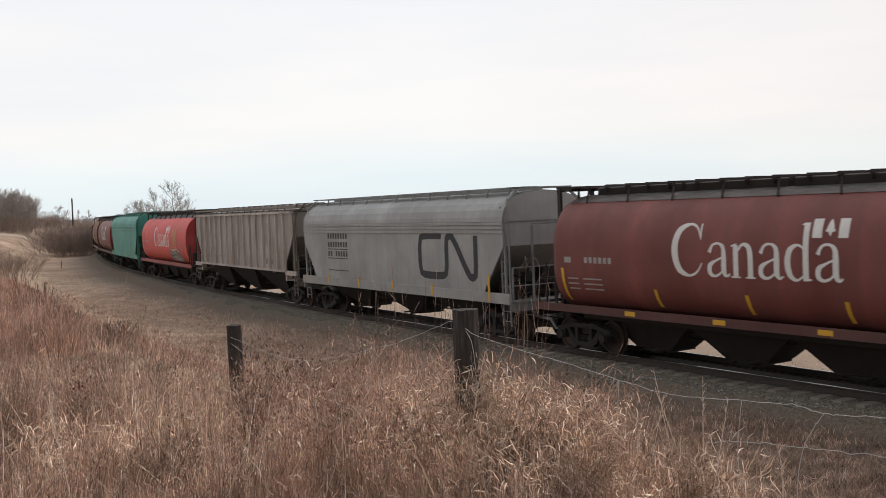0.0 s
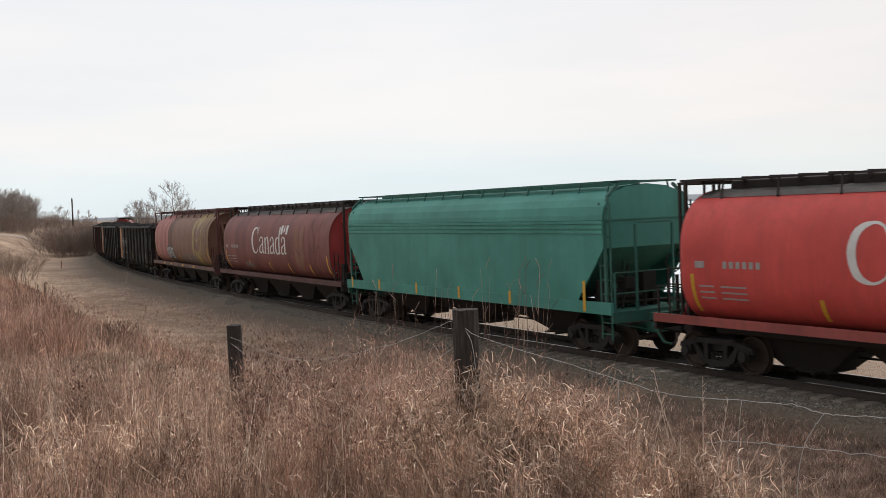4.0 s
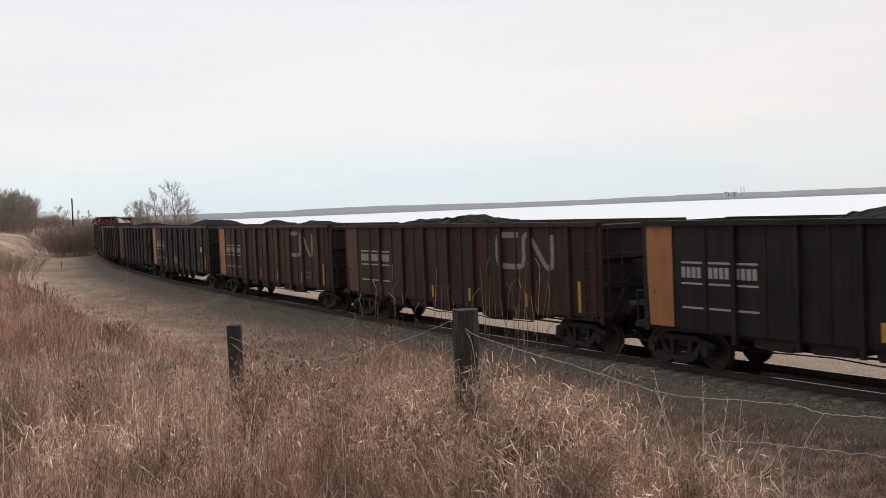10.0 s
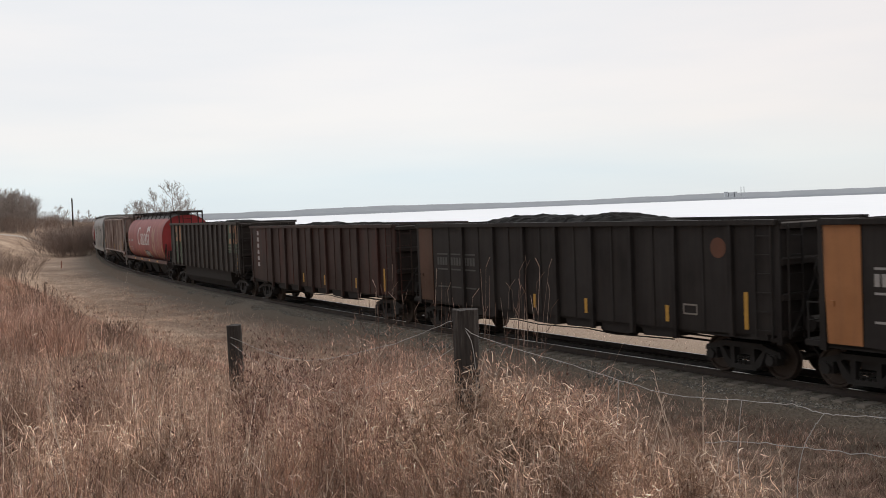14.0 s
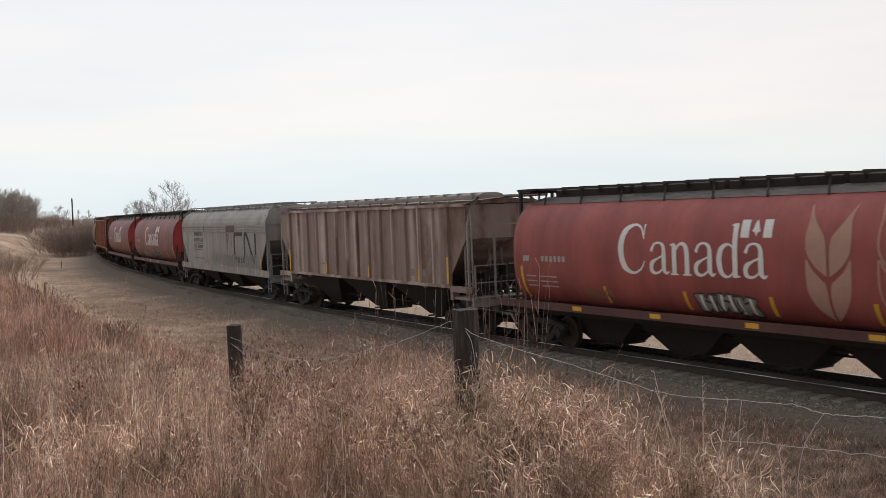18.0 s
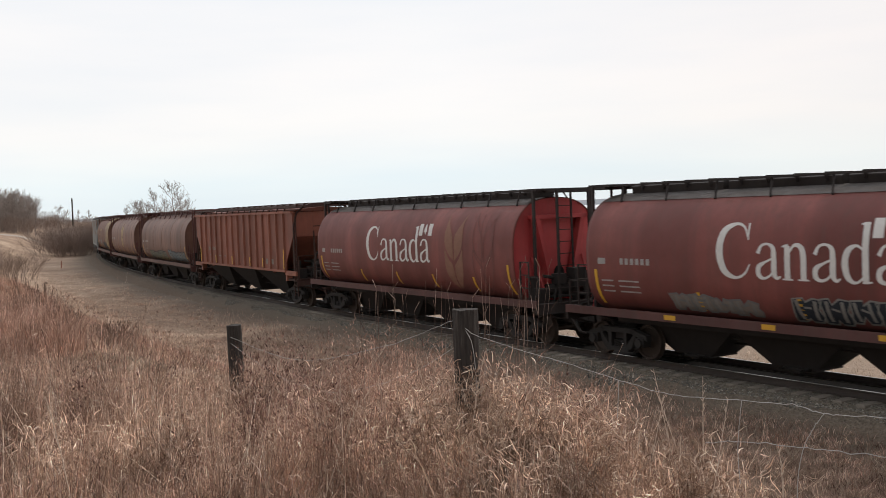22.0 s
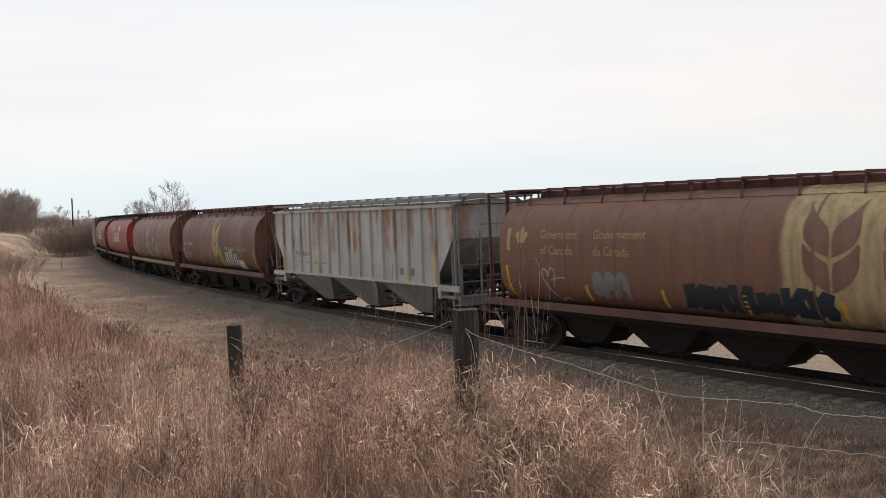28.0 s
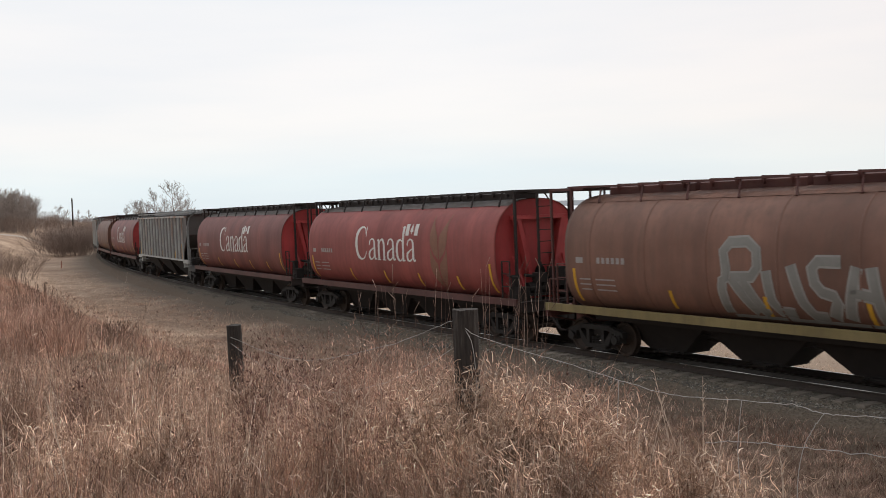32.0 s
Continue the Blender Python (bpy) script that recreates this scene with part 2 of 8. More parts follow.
def on_track(s, d=0.0):
    a = heading(s)
    e = s - max(S_LO, min(S_HI, s))
    r = R + d
    return (CX + r * math.sin(a) + e * math.cos(a), CY - r * math.cos(a) + e * math.sin(a))


def track_place(x, y):
    """s and d of a place."""
    a = math.atan2(x - CX, CY - y)
    s = (a - TH0) * R
    if S_LO <= s <= S_HI:
        return s, math.hypot(x - CX, y - CY) - R
    lim = S_LO if (s < S_LO or s > 1200) else S_HI
    px, py = on_track(lim)
    h = heading(lim)
    dx, dy = x - px, y - py
    return lim + dx * math.cos(h) + dy * math.sin(h), dx * math.sin(h) - dy * math.cos(h)


def lerp_table(t, table):
    for (a, va), (b, vb) in zip(table, table[1:]):
        if t <= b:
            u = max(0.0, (t - a) / (b - a))
            u = u * u * (3 - 2 * u) if b - a < 60 else u
            return va + (vb - va) * u
    return table[-1][1]


PROFILE = [(-60, -13.0), (-34, -9.6), (-13, -0.85), (-8, -0.60), (0, -0.58), (5.5, -0.62), (8.0, -0.35), (11.0, 0.68), (13.2, 1.6), (15, 2.17), (19.2, 2.72), (30, 3.0),
           (90, 2.6), (400, 2.2), (4000, 0.0)]


def ground_z(x, y):
    s, d = track_place(x, y)
    z = lerp_table(d, PROFILE)
    rough = min(1.0, max(0.0, (d - 3.5) / 6.0)) if d > 0 else 0.3
    return z + rough * (0.08 * noise.noise((x * 0.16, y * 0.16, 0.3)) + 0.02 * noise.noise((x * 0.7, y * 0.7, 2.0)))


# ---- ground, lake, far shore ----
def spread(lo, hi, step, far, grow=1.22):
    """Coordinates with an even step between lo and hi, growing outwards to far."""
    mid = list(np.arange(lo, hi + 0.01, step))
    for side in (-1, 1):
        at, st = (lo if side < 0 else hi), step
        while abs(at) < far:
            st *= grow
            at += side * st
            mid.append(at)
    return sorted(mid)


def grid_mesh(name, xs, ys, height):
    verts = [(x, y, height(x, y)) for y in ys for x in xs]
    nx = len(xs)
    faces = [(j * nx + i, j * nx + i + 1, (j + 1) * nx + i + 1, (j + 1) * nx + i) for j in range(len(ys) - 1) for i in range(nx - 1)]
    me = bpy.data.meshes.new(name)
    me.from_pydata(verts, [], faces)
    me.shade_smooth()
    return me


def ground_material():
    m, nt, b = material("dry_grassland", 0.95)
    v = coords(nt, shuffle=False)
    n1, n2, n3, n4 = noise_of(nt, v, 0.09, 5.0), noise_of(nt, v, 0.7, 6.0, 0.65), noise_of(nt, v, 9.0, 5.0, 0.7), noise_of(nt, coords(nt, (1, 1, 1), False), 45.0, 3.0)
    c = blend(nt, ramp(nt, n1, [(0.38, (0, 0, 0)), (0.6, (1, 1, 1))]), (0.20, 0.128, 0.09), (0.33, 0.23, 0.165))
    sep = node(nt, "ShaderNodeSeparateXYZ")
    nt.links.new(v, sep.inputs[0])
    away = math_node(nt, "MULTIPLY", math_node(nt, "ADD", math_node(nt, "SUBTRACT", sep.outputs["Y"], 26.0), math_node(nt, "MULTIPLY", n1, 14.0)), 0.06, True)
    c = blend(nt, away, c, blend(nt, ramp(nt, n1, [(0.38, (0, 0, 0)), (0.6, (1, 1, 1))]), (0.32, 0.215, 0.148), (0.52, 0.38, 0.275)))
    c = blend(nt, math_node(nt, "MULTIPLY", ramp(nt, n2, [(0.42, (0, 0, 0)), (0.66, (1, 1, 1))]), 0.7), c, (0.17, 0.10, 0.068))
    c = blend(nt, math_node(nt, "MULTIPLY", ramp(nt, n3, [(0.45, (0, 0, 0)), (0.7, (1, 1, 1))]), 0.5), c, (0.42, 0.31, 0.215))
    c = blend(nt, math_node(nt, "MULTIPLY", ramp(nt, n4, [(0.5, (0, 0, 0)), (0.7, (1, 1, 1))]), 0.5), c, (0.09, 0.06, 0.045))
    # the ground is darker and greyer beside the track, fading outwards
    off = node(nt, "ShaderNodeVectorMath", _1=(CX, CY, 0.0))
    off.operation = "SUBTRACT"
    nt.links.new(v, off.inputs[0])
    flat = node(nt, "ShaderNodeVectorMath", _1=(1.0, 1.0, 0.0))
    flat.operation = "MULTIPLY"
    nt.links.new(off.outputs[0], flat.inputs[0])
    reach = node(nt, "ShaderNodeVectorMath")
    reach.operation = "LENGTH"
    nt.links.new(flat.outputs[0], reach.inputs[0])
    wide_band = math_node(nt, "MULTIPLY", math_node(nt, "SUBTRACT", R + 6.4, math_node(nt, "ADD", reach.outputs["Value"], math_node(nt, "MULTIPLY", n2, 2.6))), 0.19, True)
    outer = math_node(nt, "MULTIPLY", math_node(nt, "SUBTRACT", reach.outputs["Value"], R - 0.8), 1.0, True)
    trackside_col = blend(nt, n3, (0.10, 0.082, 0.064), (0.18, 0.145, 0.112))
    c = blend(nt, math_node(nt, "MULTIPLY", math_node(nt, "MULTIPLY", wide_band, 0.45), outer), c, trackside_col)
    near = math_node(nt, "MULTIPLY", math_node(nt, "SUBTRACT", R + 5.4, math_node(nt, "ADD", reach.outputs["Value"], math_node(nt, "MULTIPLY", n2, 2.6))), 0.4, True)
    c = blend(nt, math_node(nt, "MULTIPLY", math_node(nt, "MULTIPLY", near, 0.7), outer), c, trackside_col)
    # pale bleached grass on the lake side of the track
    c = blend(nt, math_node(nt, "MULTIPLY", math_node(nt, "SUBTRACT", 1.0, outer), 0.75), c, blend(nt, n2, (0.32, 0.24, 0.175), (0.50, 0.385, 0.295)))
    nt.links.new(c, b.inputs["Base Color"])
    bump(nt, b, n3, 0.9, 0.12)
    return m


XS, YS = spread(-62, 34, 1.3, 4700, 1.19), spread(-14, 150, 1.3, 4700, 1.19)
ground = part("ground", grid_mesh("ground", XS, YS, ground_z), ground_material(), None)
tagged(ground, "rolling dry tan grassland beside the railway", "ground", kind="structure")


def lake_material():
    m, nt, b = material("snow_covered_ice", 0.7)
    v = coords(nt, shuffle=False)
    n = noise_of(nt, v, 0.01, 6.0)
    nt.links.new(blend(nt, n, (0.77, 0.79, 0.81), (0.84, 0.85, 0.86)), b.inputs["Base Color"])
    bump(nt, b, noise_of(nt, v, 0.4, 4.0), 0.2, 0.2)
    return m


lake = part("lake", grid_mesh("lake", spread(-200, 200, 60, 4600, 1.3), spread(0, 400, 60, 4600, 1.3), lambda x, y: -8.6), lake_material(), None)
tagged(lake, "flat frozen lake under white snow", "lake", kind="structure")


def far_shore():
    """A low wooded ridge round the far side of the lake."""
    bm = bmesh.new()
    rings = []
    for i in range(241):
        a = radians(-36 + i * 0.42)
        d = 4150 + 250 * math.sin(i * 0.07)
        h = 17 + 9 * noise.noise((i * 0.045, 0, 0)) + 3.5 * noise.noise((i * 0.3, 1, 0)) + 1.2 * noise.noise((i * 1.4, 2, 0)) + 7 * max(0, (i - 120) / 120)
        ring = []
        for k, (dd, z) in enumerate(((0, -9.0), (25, -8.6 + 0.45 * h), (120, h * 0.8), (260, h), (420, h * 0.4), (500, -10))):
            ring.append(bm.verts.new(((d + dd) * math.sin(a), (d + dd) * math.cos(a), z)))
        rings.append(ring)
    for r0, r1 in zip(rings, rings[1:]):
        for k in range(5):
            bm.faces.new((r0[k], r1[k], r1[k + 1], r0[k + 1]))
    m, nt, b = material("haze_tinted_woods", 0.95)
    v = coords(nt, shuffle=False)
    # the distance haze is mixed into the grey-blue of the woods
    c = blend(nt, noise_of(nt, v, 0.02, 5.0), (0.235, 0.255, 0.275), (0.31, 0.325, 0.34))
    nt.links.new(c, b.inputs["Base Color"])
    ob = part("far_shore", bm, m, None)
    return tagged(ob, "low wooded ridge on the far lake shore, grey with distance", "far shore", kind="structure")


far_shore()


def power_station():
    """A far power plant on the ridge: three boiler blocks and two chimneys."""
    thing = new("power_station")
    # pale blue-grey base colour, with the haze of the distance put in
    hz = plain("haze_tinted_concrete", (0.46, 0.48, 0.50), 0.9, 0.0, 0.08, 0.02)

    def put(a, d, z):
        return (d * math.sin(a), d * math.cos(a), z)
    base = Matrix.Translation(put(math.atan(0.285), 4250, 14))
    thing.matrix_basis = base
    for x, w, h in ((-24, 12, 9), (-4, 20, 6), (14, 10, 8)):
        bm = bmesh.new()
        box(bm, x - w / 2 - 6, x + w / 2 - 6, -8, 8, -12, h)
        part("boiler_block", bm, hz, thing)
    for x, h in ((30, 28), (42, 27)):
        bm = bmesh.new()
        bar(bm, (x, 0, -12), (x, 0, h), 2.0, 10, 1.3)
        part("chimney", bm, hz, thing)
    tagged(thing, "distant power station with two chimneys beyond the lake", "power station")


power_station()


# ---- track ----
def ballast_material():
    m, nt, b = material("crushed_stone", 0.95)
    v = coords(nt, shuffle=False)
    vor = node(nt, "ShaderNodeTexVoronoi", Scale=17.0)
    nt.links.new(v, vor.inputs["Vector"])
    bw = node(nt, "ShaderNodeRGBToBW")
    nt.links.new(vor.outputs["Color"], bw.inputs[0])
    c = ramp(nt, bw.outputs[0], [(0.15, (0.075, 0.066, 0.055)), (0.5, (0.145, 0.128, 0.104)), (0.85, (0.24, 0.212, 0.17))])
    c = blend(nt, math_node(nt, "MULTIPLY", noise_of(nt, v, 0.6, 4.0), 1.0, True), c, (0.165, 0.142, 0.110))
    # earth and dead grass have crept up the outer foot of the shoulder
    off = node(nt, "ShaderNodeVectorMath", _1=(CX, CY, 0.0))
    off.operation = "SUBTRACT"
    nt.links.new(v, off.inputs[0])
    flat = node(nt, "ShaderNodeVectorMath", _1=(1.0, 1.0, 0.0))
    flat.operation = "MULTIPLY"
    nt.links.new(off.outputs[0], flat.inputs[0])
    away = node(nt, "ShaderNodeVectorMath")
    away.operation = "LENGTH"
    nt.links.new(flat.outputs[0], away.inputs[0])
    edge = math_node(nt, "ADD", math_node(nt, "SUBTRACT", away.outputs["Value"], R + 0.85), math_node(nt, "MULTIPLY", noise_of(nt, v, 0.9, 6.0, 0.7), 0.9))
    # further along the line the whole shoulder is overgrown with earth
    axes = node(nt, "ShaderNodeSeparateXYZ")
    nt.links.new(v, axes.inputs[0])
    edge = math_node(nt, "ADD", edge, math_node(nt, "MINIMUM", math_node(nt, "MAXIMUM", math_node(nt, "MULTIPLY", math_node(nt, "ADD", axes.outputs["X"], 9.0), -0.045), 0.0), 1.1))
    c = blend(nt, math_node(nt, "MULTIPLY", edge, 0.8, True), c, blend(nt, noise_of(nt, v, 5.0, 5.0, 0.7), (0.12, 0.09, 0.068), (0.22, 0.16, 0.115)))
    lakeward = math_node(nt, "MULTIPLY", math_node(nt, "SUBTRACT", R - 2.15, away.outputs["Value"]), 3.0, True)
    c = blend(nt, math_node(nt, "MULTIPLY", lakeward, 0.85), c, blend(nt, noise_of(nt, v, 3.0, 5.0, 0.7), (0.27, 0.20, 0.145), (0.45, 0.345, 0.26)))
    nt.links.new(c, b.inputs["Base Color"])
    bump(nt, b, vor.outputs["Distance"], 1.0, 0.06)
    return m


def sweep(bm, profile, s0, s1, step, closed=True):
    """Draws a profile of (d, z) along the track."""
    rings = []
    n = int(round((s1 - s0) / step))
    for i in range(n + 1):
        s = s0 + (s1 - s0) * i / n
        rings.append([bm.verts.new((*on_track(s, d), z)) for d, z in profile])
    k = len(profile)
    for r0, r1 in zip(rings, rings[1:]):
        for j in range(k if closed else k - 1):
            bm.faces.new((r0[j], r0[(j + 1) % k], r1[(j + 1) % k], r1[j]))
    bmesh.ops.recalc_face_normals(bm, faces=bm.faces[:])


M_ballast = ballast_material()
GAUGE = 1.505                              # between rail centres
bm = bmesh.new()
sweep(bm, [(2.1, -0.95), (1.55, -0.62), (1.15, -0.45), (0.66, -0.245), (0.45, -0.195), (-GAUGE - 0.6, -0.19), (-GAUGE - 0.95, -0.21), (-GAUGE - 2.4, -0.62), (-GAUGE - 3.2, -0.95)],
      -640, 560, 4.0, False)
for f in bm.faces:
    f.normal_flip() if f.normal.z < 0 else None
ballast = part("ballast_bed", bm, M_ballast, None)
tagged(ballast, "grey crushed-stone ballast shoulder under the track", "ballast", kind="structure")

# a near-black strip stands in for the shade under the train
bm = bmesh.new()
sweep(bm, [(-0.10, -0.19), (-0.16, -0.165), (-GAUGE + 0.16, -0.165), (-GAUGE + 0.10, -0.19)], -640, 560, 4.0, False)
M_trackshade = plain("shade_black_stone", (0.009, 0.0075, 0.0065), 1.0, 0.0, 0.5, 14.0, 0.8)
M_trackshade.node_tree.nodes["Principled BSDF"].inputs["Specular IOR Level"].default_value = 0.08
shade_strip = part("oily_ballast", bm, M_trackshade, None)
tagged(shade_strip, "ballast between the rails, coloured near black for the train's shade", "ballast", kind="structure")
track = new("railway_track")
tagged(track, "single curved railway track on wooden sleepers", "railway track", kind="structure")
M_rail = plain("rusty_rail_steel", (0.062, 0.050, 0.043), 0.75, 0.1, 0.3, 6.0)
M_tie = plain("weathered_sleeper_wood", (0.24, 0.205, 0.17), 0.9, 0.0, 0.35, 3.0, 0.5)
for off in (0.0, -GAUGE):
    bm = bmesh.new()
    sweep(bm, [(off + y, z) for y, z in ((0.07, -0.175), (0.07, -0.16), (0.012, -0.135), (0.010, -0.045), (0.037, -0.03), (0.037, -0.004), (-0.037, -0.004), (-0.037, -0.03),
                                        (-0.010, -0.045), (-0.012, -0.135), (-0.07, -0.16), (-0.07, -0.175))], -640, 560, 3.0)
    rail = part("rail", bm, M_rail, track)
    bm = bmesh.new()
    sweep(bm, [(off + 0.028, -0.004), (off + 0.022, 0.0), (off - 0.022, 0.0), (off - 0.028, -0.004)], -640, 560, 3.0, False)
    part("running_surface", bm, M_tread, rail, "polished bright rail head")


def tie_shape(bm):
    box(bm, -0.115, 0.115, -1.3, 1.3, -0.18, 0.0)
    bmesh.ops.bevel(bm, geom=bm.edges[:], offset=0.012, segments=1, affect="EDGES")


tie_rng = random.Random(4)
tie_mesh = kept(("sleeper",), tie_shape)


def tie_pose(s):
    x, y = on_track(s, -GAUGE / 2 + tie_rng.uniform(-0.06, 0.06))
    return pose(x, y, -0.176 + tie_rng.uniform(-0.008, 0.004), 0, 0, math.degrees(heading(s)) + tie_rng.uniform(-1.2, 1.2))


bm_far = bmesh.new()
i = 0
s = -560.0
while s < 480:
    if -62 < s < 40:
        part("sleeper", tie_mesh, M_tie, track, m=tie_pose(s))
    else:
        m4 = tie_pose(s)
        for v in box(bm_far, -0.115, 0.115, -1.3, 1.3, -0.18, 0.0):
            v.co = m4 @ v.co
    s += 0.59 + tie_rng.uniform(-0.02, 0.02)
tagged(part("far_sleepers", bm_far, M_tie, track), kind="stuff")


# ---- loose stones ----
def scatter_mesh(name, base_v, base_f, mats):
    """One mesh out of many copies of a small shape; mats: (n, 3, 4) affine rows."""
    bv = np.c_[np.array(base_v, float), np.ones(len(base_v))]
    v = np.einsum("nij,kj->nki", mats, bv)
    n, k = v.shape[0], v.shape[1]
    f = (np.array(base_f)[None] + (np.arange(n) * k)[:, None, None]).reshape(-1, len(base_f[0]))
    me = bpy.data.meshes.new(name)
    me.from_pydata(v.reshape(-1, 3), [], f)
    return me


rng = np.random.default_rng(7)
OCT_V = [(1, 0, 0), (-1, 0, 0), (0, 1, 0), (0, -1, 0), (0, 0, 1), (0, 0, -1)]
OCT_F = [(0, 2, 4), (2, 1, 4), (1, 3, 4), (3, 0, 4), (2, 0, 5), (1, 2, 5), (3, 1, 5), (0, 3, 5)]


def ballast_top(d):
    return np.interp(d, [-GAUGE - 2.4, -GAUGE - 0.95, -GAUGE - 0.6, 0.45, 0.72, 1.15, 1.55, 2.1], [-0.62, -0.21, -0.19, -0.225, -0.29, -0.45, -0.62, -0.64])


N = 36000
ss = 30 - 70 * rng.random(N) ** 1.2
shoulder = (0.95 + 0.75 * np.clip((ss + 44) / 40, 0.0, 1.0)) * np.array([0.5 + 0.5 * noise.noise((q * 0.45, 5.0, 0.0)) for q in ss])
dd = np.where(rng.random(N) < 0.97, 0.12 + shoulder * rng.random(N), rng.uniform(-GAUGE - 2.0, -GAUGE - 0.6, N))
a = TH0 + ss / R
px, py = CX + (R + dd) * np.sin(a), CY - (R + dd) * np.cos(a)
ax = rng.normal(size=(N, 3, 3))
q, _ = np.linalg.qr(ax)
size = rng.uniform(0.014, 0.04, (N, 1, 3)) * np.where(rng.random((N, 1, 1)) < 0.05, 1.5, 1.0)
mats = np.concatenate([q * size, np.stack([px, py, ballast_top(dd) + 0.008], 1)[:, :, None]], 2)


def stone_material():
    m, nt, b = material("loose_stone", 0.9)
    g = node(nt, "ShaderNodeNewGeometry")
    c = ramp(nt, g.outputs["Random Per Island"], [(0.0, (0.07, 0.065, 0.057)), (0.5, (0.15, 0.138, 0.118)), (0.85, (0.24, 0.22, 0.185)), (1.0, (0.38, 0.35, 0.30))])
    nt.links.new(c, b.inputs["Base Color"])
    return m


tagged(part("loose_ballast_stones", scatter_mesh("stones", OCT_V, OCT_F, mats), stone_material(), None), "grey angular ballast stones lying on the track bed", "stones", kind="stuff")


# ---- grass ----
def blade_field(name, xy, way, height, width, lean, droop, mat_, label, seed=1, levels=(0, 0.35, 0.7, 1.0), kink=0.0, base=0.0, bend=0.75):
    """Many curved, tapering blades as one mesh; all but the names are arrays, a value a blade."""
    g = np.random.default_rng(seed)
    n = len(xy)
    z0 = np.array([ground_z(x, y) for x, y in xy]) - 0.03 + base
    face = g.uniform(0, 2 * np.pi, n)
    side = g.normal(0, kink, (n, len(levels)))
    rows = []
    for j, u in enumerate(levels):
        out_ = lean * height * ((1 - bend) * u + bend * u ** 1.8)
        up = height * (u - droop * u ** 3)
        off = side[:, j] * height * u
        cx = xy[:, 0] + np.cos(way) * out_ - np.sin(way) * off
        cy = xy[:, 1] + np.sin(way) * out_ + np.cos(way) * off
        w = width * (1 - 0.85 * u ** 1.5) * 0.5
        for sgn in (-1, 1):
            rows.append(np.stack([cx + sgn * w * np.cos(face), cy + sgn * w * np.sin(face), z0 + up], 1))
    v = np.stack(rows, 1)
    k = v.shape[1]
    quad = np.array([(2 * j, 2 * j + 1, 2 * j + 3, 2 * j + 2) for j in range(len(levels) - 1)])
    f = (quad[None] + (np.arange(n) * k)[:, None, None]).reshape(-1, 4)
    me = bpy.data.meshes.new(name)
    me.from_pydata(v.reshape(-1, 3), [], f)
    return tagged(part(name, me, mat_, None), label, "grass", kind="stuff")


def straw_material(name, stops, glow=0.16, patch=0.0):
    m, nt, b = material(name, 0.8)
    g = node(nt, "ShaderNodeNewGeometry")
    c = ramp(nt, g.outputs["Random Per Island"], stops)
    pale = noise_of(nt, coords(nt, (1.0, 1.0, 0.6), False), 2.2, 3.0, 0.5)
    c = blend(nt, 1.0, c, ramp(nt, pale, [(0.40, (0.52, 0.50, 0.49)), (0.49, (1.0, 1.0, 1.0)), (0.59, (1.75, 1.80, 1.84))]), "MULTIPLY")
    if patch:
        # blotches: one noise mixes in near-black brown, a wider one pinkish tan
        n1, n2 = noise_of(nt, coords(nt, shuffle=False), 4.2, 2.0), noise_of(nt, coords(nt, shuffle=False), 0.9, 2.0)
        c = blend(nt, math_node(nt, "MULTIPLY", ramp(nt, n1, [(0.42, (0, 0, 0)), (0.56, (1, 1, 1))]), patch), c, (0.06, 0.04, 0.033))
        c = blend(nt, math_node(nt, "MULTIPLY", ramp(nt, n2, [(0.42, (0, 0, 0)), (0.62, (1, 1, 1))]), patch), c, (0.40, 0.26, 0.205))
    nt.links.new(c, b.inputs["Base Color"])
    thin = node(nt, "ShaderNodeBsdfTranslucent")
    nt.links.new(c, thin.inputs["Color"])
    both = node(nt, "ShaderNodeMixShader", _0=glow)
    nt.links.new(b.outputs[0], both.inputs[1])
    nt.links.new(thin.outputs[0], both.inputs[2])
    nt.links.new(both.outputs[0], nt.nodes["Material Output"].inputs[0])
    return m


M_straw = straw_material("pale_straw", [(0.0, (0.20, 0.12, 0.082)), (0.4, (0.42, 0.275, 0.195)), (0.75, (0.66, 0.47, 0.35)), (1.0, (0.95, 0.80, 0.65))], 0.2)
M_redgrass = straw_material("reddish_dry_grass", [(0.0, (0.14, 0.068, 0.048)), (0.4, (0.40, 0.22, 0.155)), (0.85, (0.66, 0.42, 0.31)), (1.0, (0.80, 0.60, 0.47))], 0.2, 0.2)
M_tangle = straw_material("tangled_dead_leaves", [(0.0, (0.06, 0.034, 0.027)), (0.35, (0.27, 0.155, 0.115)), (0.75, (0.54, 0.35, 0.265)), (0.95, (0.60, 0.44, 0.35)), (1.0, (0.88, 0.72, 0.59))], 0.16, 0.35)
M_weed = straw_material("dark_red_weed", [(0.0, (0.085, 0.042, 0.034)), (0.6, (0.19, 0.095, 0.075)), (0.9, (0.27, 0.16, 0.125)), (1.0, (0.5, 0.36, 0.29))], 0.05)
M_tussock = straw_material("tussock_straw", [(0.0, (0.20, 0.12, 0.085)), (0.45, (0.42, 0.275, 0.195)), (0.85, (0.63, 0.455, 0.335)), (1.0, (0.86, 0.74, 0.60))])
M_tan = straw_material("short_tan_grass", [(0.0, (0.31, 0.20, 0.137)), (0.5, (0.52, 0.365, 0.26)), (1.0, (0.70, 0.535, 0.40))])
M_brown = straw_material("short_brown_grass", [(0.0, (0.15, 0.09, 0.068)), (0.5, (0.30, 0.19, 0.142)), (0.9, (0.44, 0.31, 0.235)), (1.0, (0.60, 0.47, 0.36))])
